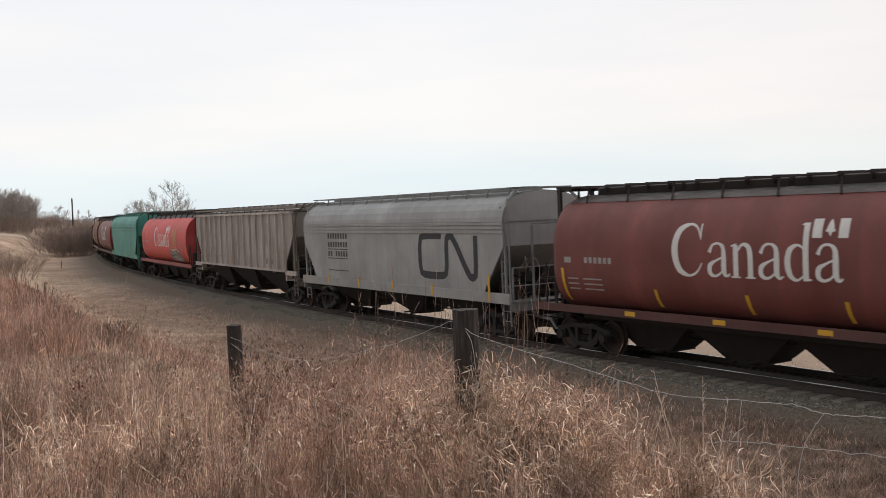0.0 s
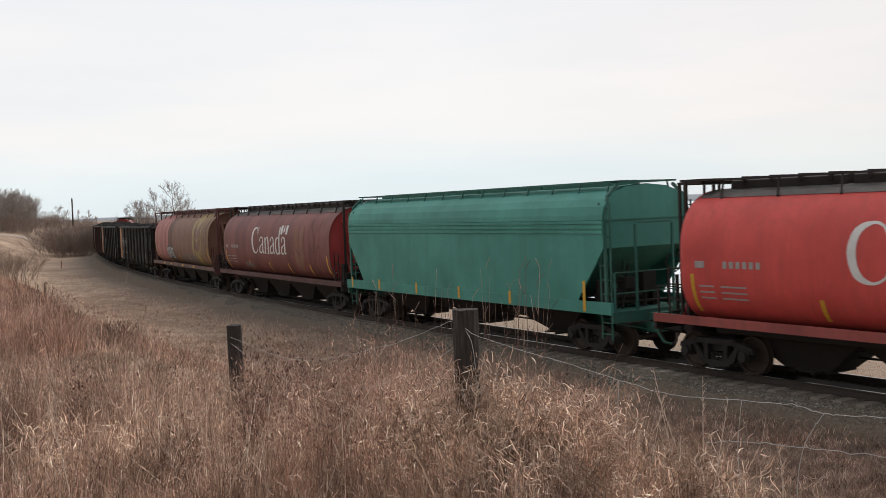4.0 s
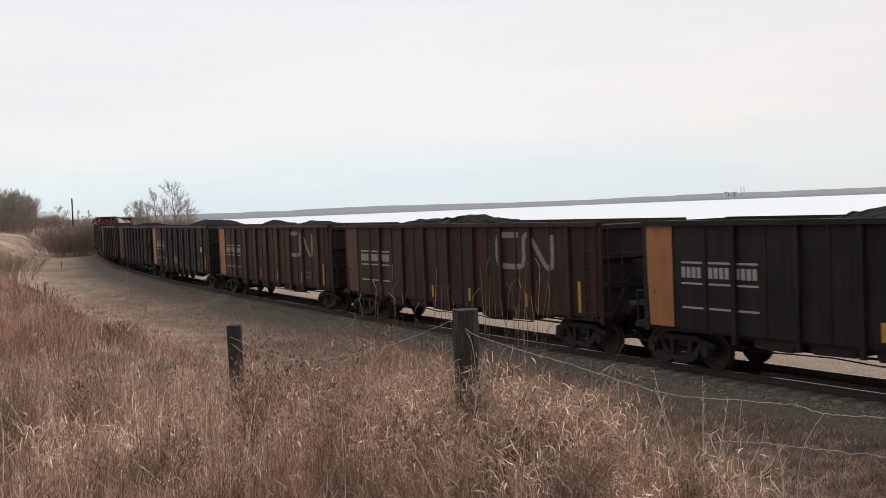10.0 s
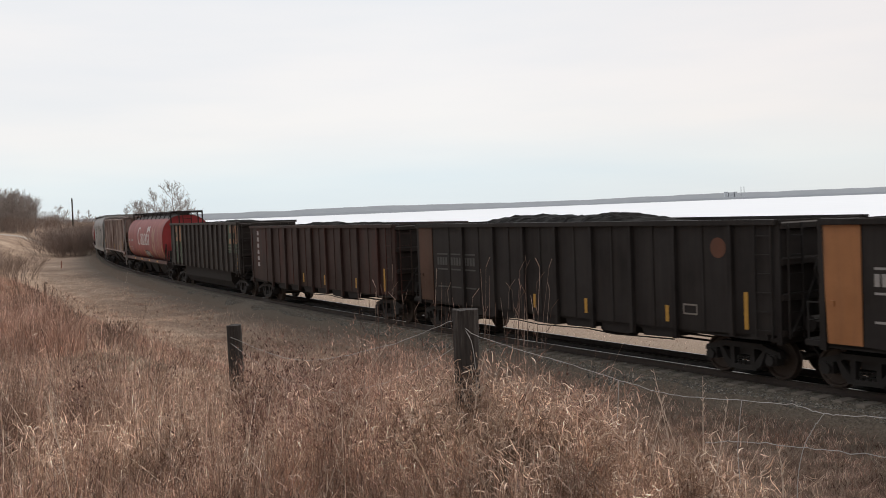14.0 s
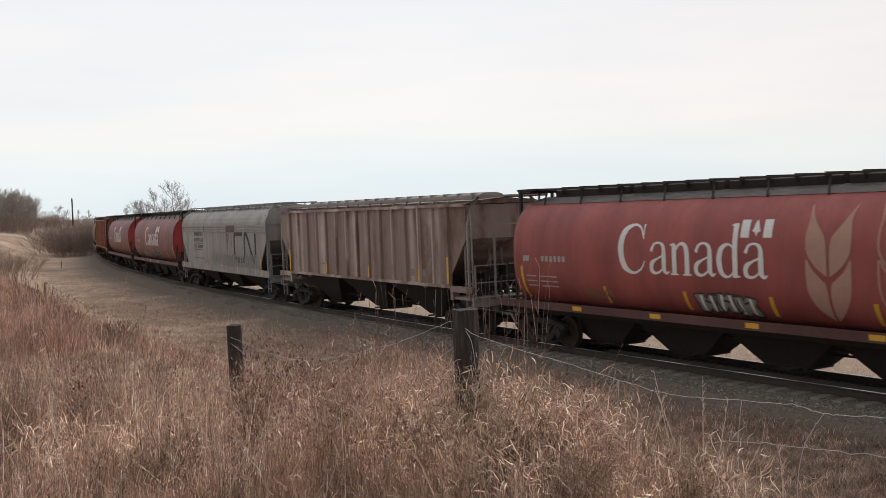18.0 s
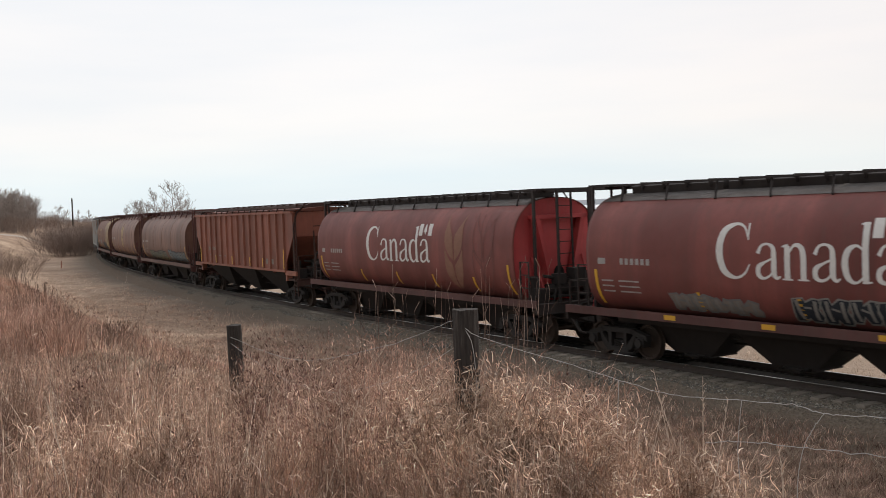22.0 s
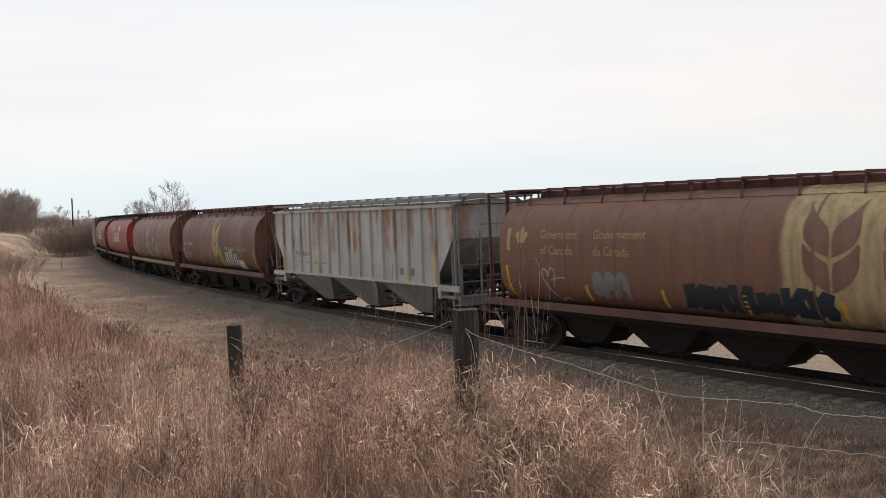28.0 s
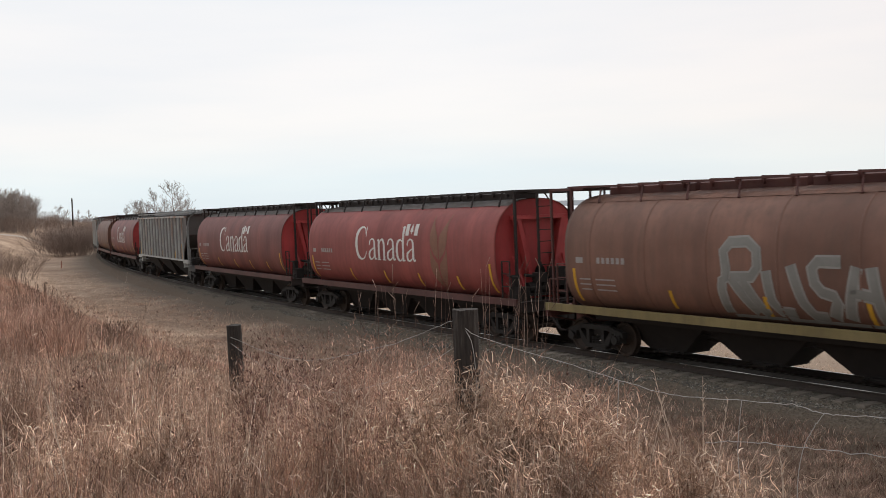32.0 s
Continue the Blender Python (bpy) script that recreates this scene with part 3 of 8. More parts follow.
# near black, so that the low gaps in the grass look shaded
M_gapshade = straw_material("shade_dark_matted_grass", [(0.0, (0.022, 0.014, 0.011)), (0.6, (0.065, 0.04, 0.031)), (1.0, (0.15, 0.10, 0.075))], 0.05)
M_moss = straw_material("grey_green_moss", [(0.0, (0.10, 0.085, 0.06)), (0.6, (0.22, 0.19, 0.14)), (1.0, (0.36, 0.31, 0.24))], 0.05)
M_twig = straw_material("dead_stems", [(0.0, (0.16, 0.10, 0.08)), (0.6, (0.30, 0.20, 0.155)), (1.0, (0.50, 0.38, 0.31))], 0.0)


def curl_field(name, xy, rise, az, up, turn, length, width, mat_, label, seed=1, steps=7):
    """Dry leaves that start at a height, point up at an angle and curl over, twisting on the way; a value a leaf."""
    g = np.random.default_rng(seed)
    n = len(xy)
    p = np.stack([xy[:, 0], xy[:, 1], np.array([ground_z(x, y) for x, y in xy]) + rise], 1)
    twist, spin = g.uniform(-0.9, 0.9, n), g.normal(0, 1.1, n)
    veer = g.normal(0, 0.5, n)
    rows = []
    for j in range(steps + 1):
        u = j / steps
        e, a = up - turn * u ** 1.4 + 0.5 * np.sin(spin * 3 + 7.0 * u) * u, az + veer * u + 0.6 * np.sin(twist * 5 + 8.0 * u) * u
        d = np.stack([np.cos(e) * np.cos(a), np.cos(e) * np.sin(a), np.sin(e)], 1)
        flat = np.stack([-np.sin(a), np.cos(a), np.zeros(n)], 1)
        nor = np.cross(d, flat)
        t = (twist + spin * u)[:, None]
        w = (width * 0.5 * min(1.0, 0.45 + 1.6 * u) * (1 - u ** 2.2) ** 0.7)[:, None] if j < steps else (width * 0.03)[:, None]
        side = (np.cos(t) * flat + np.sin(t) * nor) * w
        rows += [p - side, p + side]
        p = p + d * (length / steps)[:, None]
    v = np.stack(rows, 1)
    k = v.shape[1]
    quad = np.array([(2 * j, 2 * j + 1, 2 * j + 3, 2 * j + 2) for j in range(steps)])
    f = (quad[None] + (np.arange(n) * k)[:, None, None]).reshape(-1, 4)
    me = bpy.data.meshes.new(name)
    me.from_pydata(v.reshape(-1, 3), [], f)
    return tagged(part(name, me, mat_, None), label, "grass", kind="stuff")


def clump(x, y, sc, z=0.0):
    return noise.noise((x * sc, y * sc, z)) * 0.5 + 0.5


def field_points(n, y0, y1, half, seed, power=1.0, d_lo=-100, d_hi=100, keep=None):
    """Random places in a wedge in front of the watcher's stand, denser close by."""
    g = random.Random(seed)
    pts = []
    while len(pts) < n:
        y = y0 + (y1 - y0) * g.random() ** power
        x = g.uniform(-half, half) * (y + 2.0)
        d = track_place(x, y)[1]
        if d_lo < d < d_hi and (keep is None or g.random() < keep(x, y, d)):
            pts.append((x, y))
    return np.array(pts)


g2 = np.random.default_rng(3)


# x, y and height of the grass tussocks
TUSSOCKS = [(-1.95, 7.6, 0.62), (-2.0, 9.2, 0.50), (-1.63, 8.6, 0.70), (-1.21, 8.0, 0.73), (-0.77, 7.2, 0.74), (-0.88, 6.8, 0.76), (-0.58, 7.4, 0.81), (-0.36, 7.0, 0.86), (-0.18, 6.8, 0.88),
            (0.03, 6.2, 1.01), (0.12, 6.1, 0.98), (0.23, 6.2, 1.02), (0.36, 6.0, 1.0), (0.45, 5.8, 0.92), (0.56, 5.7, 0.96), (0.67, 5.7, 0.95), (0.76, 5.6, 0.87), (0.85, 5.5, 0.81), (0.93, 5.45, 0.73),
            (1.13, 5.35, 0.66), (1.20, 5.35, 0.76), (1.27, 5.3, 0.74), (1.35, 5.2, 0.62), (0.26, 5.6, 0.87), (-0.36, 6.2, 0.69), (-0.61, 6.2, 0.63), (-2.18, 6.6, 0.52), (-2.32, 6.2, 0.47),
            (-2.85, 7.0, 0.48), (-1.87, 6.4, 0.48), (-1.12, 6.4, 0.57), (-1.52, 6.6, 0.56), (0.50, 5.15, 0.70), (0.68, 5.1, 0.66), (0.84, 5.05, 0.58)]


def tall(x, y):
    """How high the grass grows: highest along the old fence line, low down the bank to the east."""
    d = track_place(x, y)[1]
    ridge = math.exp(-((d - 15.2) / 2.3) ** 2)
    east = min(1.0, max(0.0, (x - 0.78) / 0.32))
    gap = math.exp(-((x / y + 0.2066) / 0.02) ** 2) * min(1.0, max(0.0, (y - 8.0) / 1.5))
    return (0.26 + 0.26 * ridge) * (0.25 + 1.3 * clump(x, y, 0.9, 4.0)) * (0.30 + 1.15 * (1.5 * clump(x, y, 2.1, 8.0)) ** 2) * (1 - 0.85 * east) * (1 - 0.6 * gap)


def ruddy(x, y):
    """Where the reddish grass grows: close by and on the western rise; the bank between is bare and tan."""
    near = min(1.0, max(0.0, (13.0 + 2.5 * (clump(x, y, 0.5, 12.0) - 0.5) - y) / 1.5))
    west = min(1.0, max(0.0, (-0.362 + 0.05 * (clump(x, y, 0.6, 3.0) - 0.5) - x / y) / 0.03))
    return max(0.07, near, west)


def tufts(centres, per, radius):
    """Blades in tufts: places, the way each leans (outwards), and the tuft it belongs to."""
    n = len(centres) * per
    idx = np.repeat(np.arange(len(centres)), per)
    off = g2.normal(0, radius, (n, 2))
    way = np.arctan2(off[:, 1], off[:, 0]) + g2.normal(0, 0.9, n)
    return centres[idx] + off, way, idx


def fallen(n):
    """How far stems lean: most a little, one in eight broken over."""
    return np.abs(g2.normal(0, 0.3, n)) + np.where(g2.random(n) < 0.13, g2.uniform(0.5, 1.7, n), 0.0)


# reddish stems, straight and fine
c = field_points(5200, 4.2, 21, 0.60, 11, 1.15, 7.5, 30, lambda x, y, d: max(0.04, 2.4 * clump(x, y, 1.0) - 0.7) * max(0.12, 3.2 * clump(x, y, 2.1, 8.0) - 1.1) * ruddy(x, y))
hc = np.array([tall(x, y) for x, y in c]) * g2.uniform(0.5, 1.3, len(c))
xy, way, idx = tufts(c, 9, 0.10)
n = len(xy)
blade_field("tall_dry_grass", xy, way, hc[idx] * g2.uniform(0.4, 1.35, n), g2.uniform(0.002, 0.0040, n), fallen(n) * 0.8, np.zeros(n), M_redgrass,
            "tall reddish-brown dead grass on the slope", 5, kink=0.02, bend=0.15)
# a tangle of seed heads and broken leaves at all heights and in all directions
xy, way, idx = tufts(c, 14, 0.11)
n = len(xy)
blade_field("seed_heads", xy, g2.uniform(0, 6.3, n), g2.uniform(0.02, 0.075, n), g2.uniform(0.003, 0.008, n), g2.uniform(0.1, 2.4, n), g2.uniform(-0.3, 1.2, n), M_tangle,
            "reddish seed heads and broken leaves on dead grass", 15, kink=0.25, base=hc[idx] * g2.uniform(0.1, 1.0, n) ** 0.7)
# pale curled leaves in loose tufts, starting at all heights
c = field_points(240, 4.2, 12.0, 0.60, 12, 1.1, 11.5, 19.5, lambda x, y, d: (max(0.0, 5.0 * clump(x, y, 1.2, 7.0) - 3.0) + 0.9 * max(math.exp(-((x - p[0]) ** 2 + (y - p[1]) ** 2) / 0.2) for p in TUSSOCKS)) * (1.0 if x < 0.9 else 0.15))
hc = np.array([tall(x, y) for x, y in c]) * g2.uniform(0.6, 1.2, len(c))
xy, way, idx = tufts(c, 20, 0.085)
n = len(xy)
curl_field("pale_straw_grass", xy, hc[idx] * g2.uniform(0.1, 1.0, n), way, g2.uniform(-0.7, 1.5, n), g2.uniform(-1.0, 2.0, n), g2.uniform(0.03, 0.10, n), g2.uniform(0.0035, 0.007, n), M_straw,
           "pale curled straw grass in loose tufts", 6)
xy, way, idx = tufts(c, 3, 0.07)
n = len(xy)
blade_field("straw_stems", xy, way, hc[idx] * g2.uniform(0.6, 1.25, n), g2.uniform(0.003, 0.006, n), fallen(n), np.zeros(n), M_straw,
            "upright pale straw stems", 26, kink=0.02, bend=0.2)
# single long pale culms, some of them broken
c = field_points(170, 4.6, 9.5, 0.50, 81, 1.0, 12, 19.5, lambda x, y, d: 1.0 if x < 0.3 else 0.1)
n = len(c)
blade_field("pale_culms", c, g2.uniform(0, 6.3, n), g2.uniform(0.4, 0.85, n), g2.uniform(0.0035, 0.006, n), np.abs(g2.normal(0, 0.28, n)) + np.where(g2.random(n) < 0.2, 0.7, 0.0), np.zeros(n), M_straw,
            "long single pale grass culms", 82, (0, 0.25, 0.5, 0.75, 1.0), 0.012, 0.0, 0.3)
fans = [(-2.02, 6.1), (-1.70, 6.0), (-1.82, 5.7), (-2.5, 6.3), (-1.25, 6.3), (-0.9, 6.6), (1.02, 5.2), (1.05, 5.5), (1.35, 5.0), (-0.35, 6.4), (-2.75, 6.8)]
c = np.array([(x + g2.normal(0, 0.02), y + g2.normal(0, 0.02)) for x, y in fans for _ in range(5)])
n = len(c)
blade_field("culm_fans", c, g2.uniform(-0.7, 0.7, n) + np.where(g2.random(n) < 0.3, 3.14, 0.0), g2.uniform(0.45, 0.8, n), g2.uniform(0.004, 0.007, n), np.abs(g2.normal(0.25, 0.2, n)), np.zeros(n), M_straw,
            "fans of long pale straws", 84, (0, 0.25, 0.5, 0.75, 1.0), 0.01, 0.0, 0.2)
c = field_points(420, 4.6, 10.5, 0.55, 85, 1.0, 11, 20, lambda x, y, d: 1.0 if x < 0.9 else 0.2)
n = len(c)
blade_field("dark_twigs", c, g2.uniform(0, 6.3, n), g2.uniform(0.3, 0.72, n), g2.uniform(0.003, 0.006, n), np.abs(g2.normal(0, 0.4, n)), np.zeros(n), M_weed,
            "thin dark dead twigs standing in the grass", 86, (0, 0.3, 0.6, 1.0), 0.03, 0.0, 0.2)
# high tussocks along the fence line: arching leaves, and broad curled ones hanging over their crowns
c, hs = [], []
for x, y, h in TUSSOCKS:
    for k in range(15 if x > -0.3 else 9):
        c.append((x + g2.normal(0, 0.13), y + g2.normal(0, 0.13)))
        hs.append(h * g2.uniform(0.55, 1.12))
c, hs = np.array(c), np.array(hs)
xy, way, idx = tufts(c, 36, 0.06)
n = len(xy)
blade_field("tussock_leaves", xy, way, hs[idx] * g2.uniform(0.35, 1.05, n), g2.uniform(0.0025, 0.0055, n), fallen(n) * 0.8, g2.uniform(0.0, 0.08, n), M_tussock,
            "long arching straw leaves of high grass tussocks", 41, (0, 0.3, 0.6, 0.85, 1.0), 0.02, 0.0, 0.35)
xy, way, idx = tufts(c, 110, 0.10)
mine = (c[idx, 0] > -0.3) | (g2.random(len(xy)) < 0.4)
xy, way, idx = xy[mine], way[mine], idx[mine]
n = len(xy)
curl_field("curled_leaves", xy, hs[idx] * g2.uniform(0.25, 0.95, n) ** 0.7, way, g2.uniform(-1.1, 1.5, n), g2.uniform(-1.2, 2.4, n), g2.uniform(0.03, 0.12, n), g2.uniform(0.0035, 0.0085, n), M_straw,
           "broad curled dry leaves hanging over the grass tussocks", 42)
# soft tan grass, upright and dense, over the near slope
c = field_points(1700, 4.2, 10.5, 0.60, 14, 1.1, 11.5, 30, lambda x, y, d: (1.0 if x < 0.4 else 0.15) * max(0.05, 3.4 * clump(x, y, 1.7, 11.0) - 1.3))
hc = (0.10 + np.array([tall(x, y) for x, y in c])) * g2.uniform(0.6, 1.2, len(c))
xy, way, idx = tufts(c, 14, 0.09)
n = len(xy)
blade_field("soft_tan_grass", xy, way, hc[idx] * g2.uniform(0.5, 1.1, n), g2.uniform(0.0025, 0.005, n), fallen(n) * 0.7, g2.uniform(0, 0.1, n), M_tussock, "soft upright tan grass on the near slope", 62, kink=0.02, bend=0.3)
xy, way, idx = tufts(c, 5, 0.10)
n = len(xy)
curl_field("tan_leaf_curls", xy, hc[idx] * g2.uniform(0.3, 1.0, n), way, g2.uniform(-0.4, 1.5, n), g2.uniform(-0.8, 1.6, n), g2.uniform(0.03, 0.10, n), g2.uniform(0.003, 0.007, n), M_tussock,
           "small curled tan leaves on the near slope", 63, 5)
# matted undergrowth, coloured near black to deepen the shade between the tufts
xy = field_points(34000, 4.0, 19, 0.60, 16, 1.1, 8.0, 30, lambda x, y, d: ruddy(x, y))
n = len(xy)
blade_field("matted_undergrowth", xy, g2.uniform(0, 6.3, n), g2.uniform(0.08, 0.24, n), g2.uniform(0.004, 0.010, n), g2.uniform(0.3, 1.8, n), g2.uniform(0.2, 0.8, n), M_gapshade,
            "matted dead grass, coloured near black for the shade between the tufts", 7, kink=0.15)
# a patch of high fine weeds by the nearer post, and one on the rise by the farther bend
c = field_points(420, 6.7, 10.2, 0.2, 31, 1.0, 9, 17, lambda x, y, d: (1.0 if -0.10 < x / y < 0.17 else 0.0) * clump(x, y, 1.1, 2.0))
far = np.stack([-7.4 + g2.normal(0, 0.75, 90), 18.0 + g2.normal(0, 1.3, 90)], 1)
hc = np.concatenate([g2.uniform(0.45, 1.1, len(c)), g2.uniform(0.3, 0.95, len(far))])
c = np.concatenate([c, far])
xy, way, idx = tufts(c, 12, 0.10)
n = len(xy)
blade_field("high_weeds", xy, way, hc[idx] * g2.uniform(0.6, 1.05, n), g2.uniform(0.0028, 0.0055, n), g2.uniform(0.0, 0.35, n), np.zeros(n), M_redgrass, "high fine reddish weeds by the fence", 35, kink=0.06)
xy, way, idx = tufts(c, 40, 0.12)
n = len(xy)
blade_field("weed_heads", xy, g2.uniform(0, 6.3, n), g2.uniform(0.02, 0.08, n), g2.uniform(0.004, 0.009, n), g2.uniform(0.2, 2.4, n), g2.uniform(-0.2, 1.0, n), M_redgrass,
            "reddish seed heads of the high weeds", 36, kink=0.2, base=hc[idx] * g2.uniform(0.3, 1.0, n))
# dark seed clusters on the tips of single weeds
c = np.concatenate([field_points(300, 6.2, 11.0, 0.3, 51, 1.0, 9, 18, lambda x, y, d: (1.0 if -0.2 < x / y < 0.16 else 0.1) * max(0.0, 2 * clump(x, y, 1.3, 6.0) - 0.5)), far[:40]])
hc = np.array([tall(x, y) for x, y in c]) + g2.uniform(0.1, 0.5, len(c))
xy, way, idx = tufts(c, 5, 0.06)
n = len(xy)
hs = hc[idx] * g2.uniform(0.6, 1.0, n)
blade_field("weed_stems", xy, way, hs, g2.uniform(0.003, 0.005, n), np.abs(g2.normal(0, 0.18, n)), np.zeros(n), M_weed, "thin dark stems of dead weeds", 52, kink=0.02, bend=0.1)
m_ = 9
top = np.repeat(np.arange(n), m_)
k = len(top)
blade_field("seed_clusters", xy[top] + g2.normal(0, 0.035, (k, 2)), g2.uniform(0, 6.3, k), g2.uniform(0.015, 0.04, k), g2.uniform(0.008, 0.016, k), g2.uniform(0.2, 1.8, k), g2.uniform(-0.2, 0.8, k), M_weed,
            "dark red seed clusters on dead weeds", 53, (0, 0.5, 1.0), 0.2, hs[top] * g2.uniform(0.55, 1.0, k))
# a low mossy patch on the rise
c = np.stack([-4.6 + g2.normal(0, 0.45, 420), 14.3 + g2.normal(0, 0.75, 420)], 1)
xy, way, idx = tufts(c, 24, 0.10)
n = len(xy)
blade_field("moss_patch", xy, g2.uniform(0, 6.3, n), g2.uniform(0.02, 0.11, n), g2.uniform(0.006, 0.014, n), g2.uniform(0.1, 1.3, n), g2.uniform(0, 0.5, n), M_moss, "grey-green moss and low herbs on the rise", 91, (0, 0.5, 1.0), 0.1)
# trodden short grass round the stand
xy = g2.uniform(-13, 13, (26000, 2))
xy = xy[(xy[:, 1] < 4.0) | (np.abs(xy[:, 0]) > 0.58 * (xy[:, 1] + 2))]
xy = np.array([p for p in xy if 8 < track_place(p[0], p[1])[1] < 40 and math.hypot(p[0], p[1]) > 0.5])
n = len(xy)
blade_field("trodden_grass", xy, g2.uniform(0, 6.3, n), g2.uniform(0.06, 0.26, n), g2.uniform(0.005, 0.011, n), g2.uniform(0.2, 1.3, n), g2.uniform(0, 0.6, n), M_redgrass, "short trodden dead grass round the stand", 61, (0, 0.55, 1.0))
# clumps further along the slope
c = field_points(2600, 15, 66, 0.5, 13, 1.25, 6.5, 24, lambda x, y, d: max(0.0, 3.4 * clump(x, y, 0.28) - 1.6) * min(1, max(0.03, (d - 8) / 4)) * ruddy(x, y))
hc = np.array([0.25 + 0.5 * clump(x, y, 0.3, 4.0) for x, y in c]) * g2.uniform(0.6, 1.3, len(c))
xy, way, idx = tufts(c, 16, 0.16)
n = len(xy)
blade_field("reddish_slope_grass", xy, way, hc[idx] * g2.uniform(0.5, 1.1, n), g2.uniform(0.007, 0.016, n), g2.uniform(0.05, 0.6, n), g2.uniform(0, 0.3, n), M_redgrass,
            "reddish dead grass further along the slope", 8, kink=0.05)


def verge(name, pts, lo, hi, mat_, label, seed):
    n = len(pts)
    h = g2.uniform(lo, hi, n) * np.array([0.6 + 0.9 * clump(x, y, 0.5, 3.0) for x, y in pts])
    blade_field(name, pts, g2.uniform(0, 6.3, n), h, g2.uniform(0.008, 0.019, n), g2.uniform(0.2, 1.2, n), g2.uniform(0, 0.5, n), mat_, label, seed, (0, 0.55, 1.0))


# low dead weeds strewn over the verge
c = field_points(1500, 13, 75, 0.5, 71, 1.3, 2.2, 13, lambda x, y, d: max(0.02, 2.6 * clump(x, y, 0.55, 8.0) - 1.0))
hc = g2.uniform(0.08, 0.30, len(c))
xy, way, idx = tufts(c, 16, 0.13)
n = len(xy)
blade_field("low_verge_weeds", xy, way, hc[idx] * g2.uniform(0.5, 1.1, n), g2.uniform(0.006, 0.014, n), g2.uniform(0.1, 0.9, n), g2.uniform(0, 0.4, n), M_redgrass, "low reddish dead weeds on the verge", 72, (0, 0.55, 1.0))


def brown_side(x, y, d):
    """The verge is tan along the bend and browner close by."""
    s = track_place(x, y)[0]
    return 1 / (1 + math.exp((s + 16 + 8 * (clump(x, y, 0.15, 9) - 0.5)) / -7.0))


verge("short_tan_grass", field_points(80000, 12, 95, 0.5, 14, 1.3, 1.1, 19, lambda x, y, d: max(1 - brown_side(x, y, d), 0.7 if d > 7.5 and x < 0 else 0.0) * (0.2 + 0.8 * clump(x, y, 1.1, 2.0)) * min(1.0, max(0.04, (d - 1.6 - 1.2 * clump(x, y, 0.4, 5.0)) / 3.0))), 0.05, 0.17, M_tan,
      "short tan grass on the verge", 9)
verge("short_brown_grass", field_points(90000, 10, 72, 0.55, 17, 1.5, 1.0, 12, lambda x, y, d: brown_side(x, y, d) * (0.3 + 0.7 * clump(x, y, 0.4, 2.0)) * min(1.0, max(0.08, (d - 0.9) / 1.0))), 0.06, 0.24, M_brown,
      "short brown grass on the verge", 19)
verge("lakeside_grass", field_points(16000, 18, 62, 0.55, 15, 1.2, -13, -GAUGE - 1.6), 0.04, 0.14, M_tan, "short tan grass between track and lake", 10)


# ---- railway cars: shared pieces ----
# In a car's own space x runs forward along the train, the watcher's side is -y, and z = 0 is the rail top.
def side_frame_shape(bm):
    for sgn in (-1, 1):
        prism(bm, [(sgn * 0.55, 0.80), (sgn * 1.10, 0.66), (sgn * 1.14, 0.52), (sgn * 0.98, 0.56), (sgn * 0.55, 0.66)], "y", -0.09, 0.09)
        prism(bm, [(sgn * 0.70, 0.64), (sgn * 0.60, 0.64), (sgn * 0.28, 0.26), (sgn * 0.40, 0.20), (sgn * 0.55, 0.30)], "y", -0.08, 0.08)
        box(bm, sgn * 0.89 - 0.15, sgn * 0.89 + 0.15, -0.13, 0.13, 0.36, 0.60)
        bar(bm, (sgn * 0.89, -0.20, 0.457), (sgn * 0.89, 0.0, 0.457), 0.12, 10)
        box(bm, sgn * 0.30 - 0.06, sgn * 0.30 + 0.06, -0.08, 0.08, 0.24, 0.72)
    box(bm, -0.62, 0.62, -0.09, 0.09, 0.68, 0.81)
    box(bm, -0.42, 0.42, -0.09, 0.09, 0.18, 0.29)


def bolster_shape(bm):
    prism(bm, [(-0.95, 0.50), (0.95, 0.50), (0.95, 0.68), (0.5, 0.84), (-0.5, 0.84), (-0.95, 0.68)], "x", -0.2, 0.2)
    for y in (-1, 1):
        for x in (-0.14, 0, 0.14):
            for k in range(4):
                bar(bm, (x, y, 0.29 + k * 0.05), (x, y, 0.32 + k * 0.05), 0.06, 8)
    for x in (-0.45, 0.45):
        box(bm, x - 0.05, x + 0.05, -0.85, 0.85, 0.30, 0.42)


def wheelset_shape(bm):
    half = [(0.06, 0.085), (0.62, 0.09), (0.66, 0.15), (0.685, 0.36), (0.655, 0.40), (0.655, 0.485), (0.682, 0.485), (0.694, 0.46), (0.80, 0.452), (0.80, 0.40), (0.755, 0.37),
            (0.735, 0.16), (0.80, 0.12), (0.82, 0.085), (1.06, 0.075)]
    lathe(bm, [(-y, r) for y, r in half[::-1]] + half, 28)


def coupler_shape(bm):
    box(bm, -0.75, -0.18, -0.10, 0.10, 0.76, 0.94)
    prism(bm, [(-0.2, -0.17), (0.02, -0.2), (0.10, -0.08), (0.0, -0.02), (0.04, 0.06), (0.0, 0.2), (-0.2, 0.16)], "z", 0.70, 1.0)
    bar(bm, (-0.6, -0.2, 0.8), (-0.15, -0.32, 0.38), 0.03, 6)
    bar(bm, (-0.15, -0.32, 0.38), (0.1, -0.25, 0.42), 0.03, 6)
    bar(bm, (-0.62, -1.3, 0.98), (-0.62, 0.1, 0.98), 0.018, 5)


WHEELS = []                                # wheelsets of each car, for the motions at the end


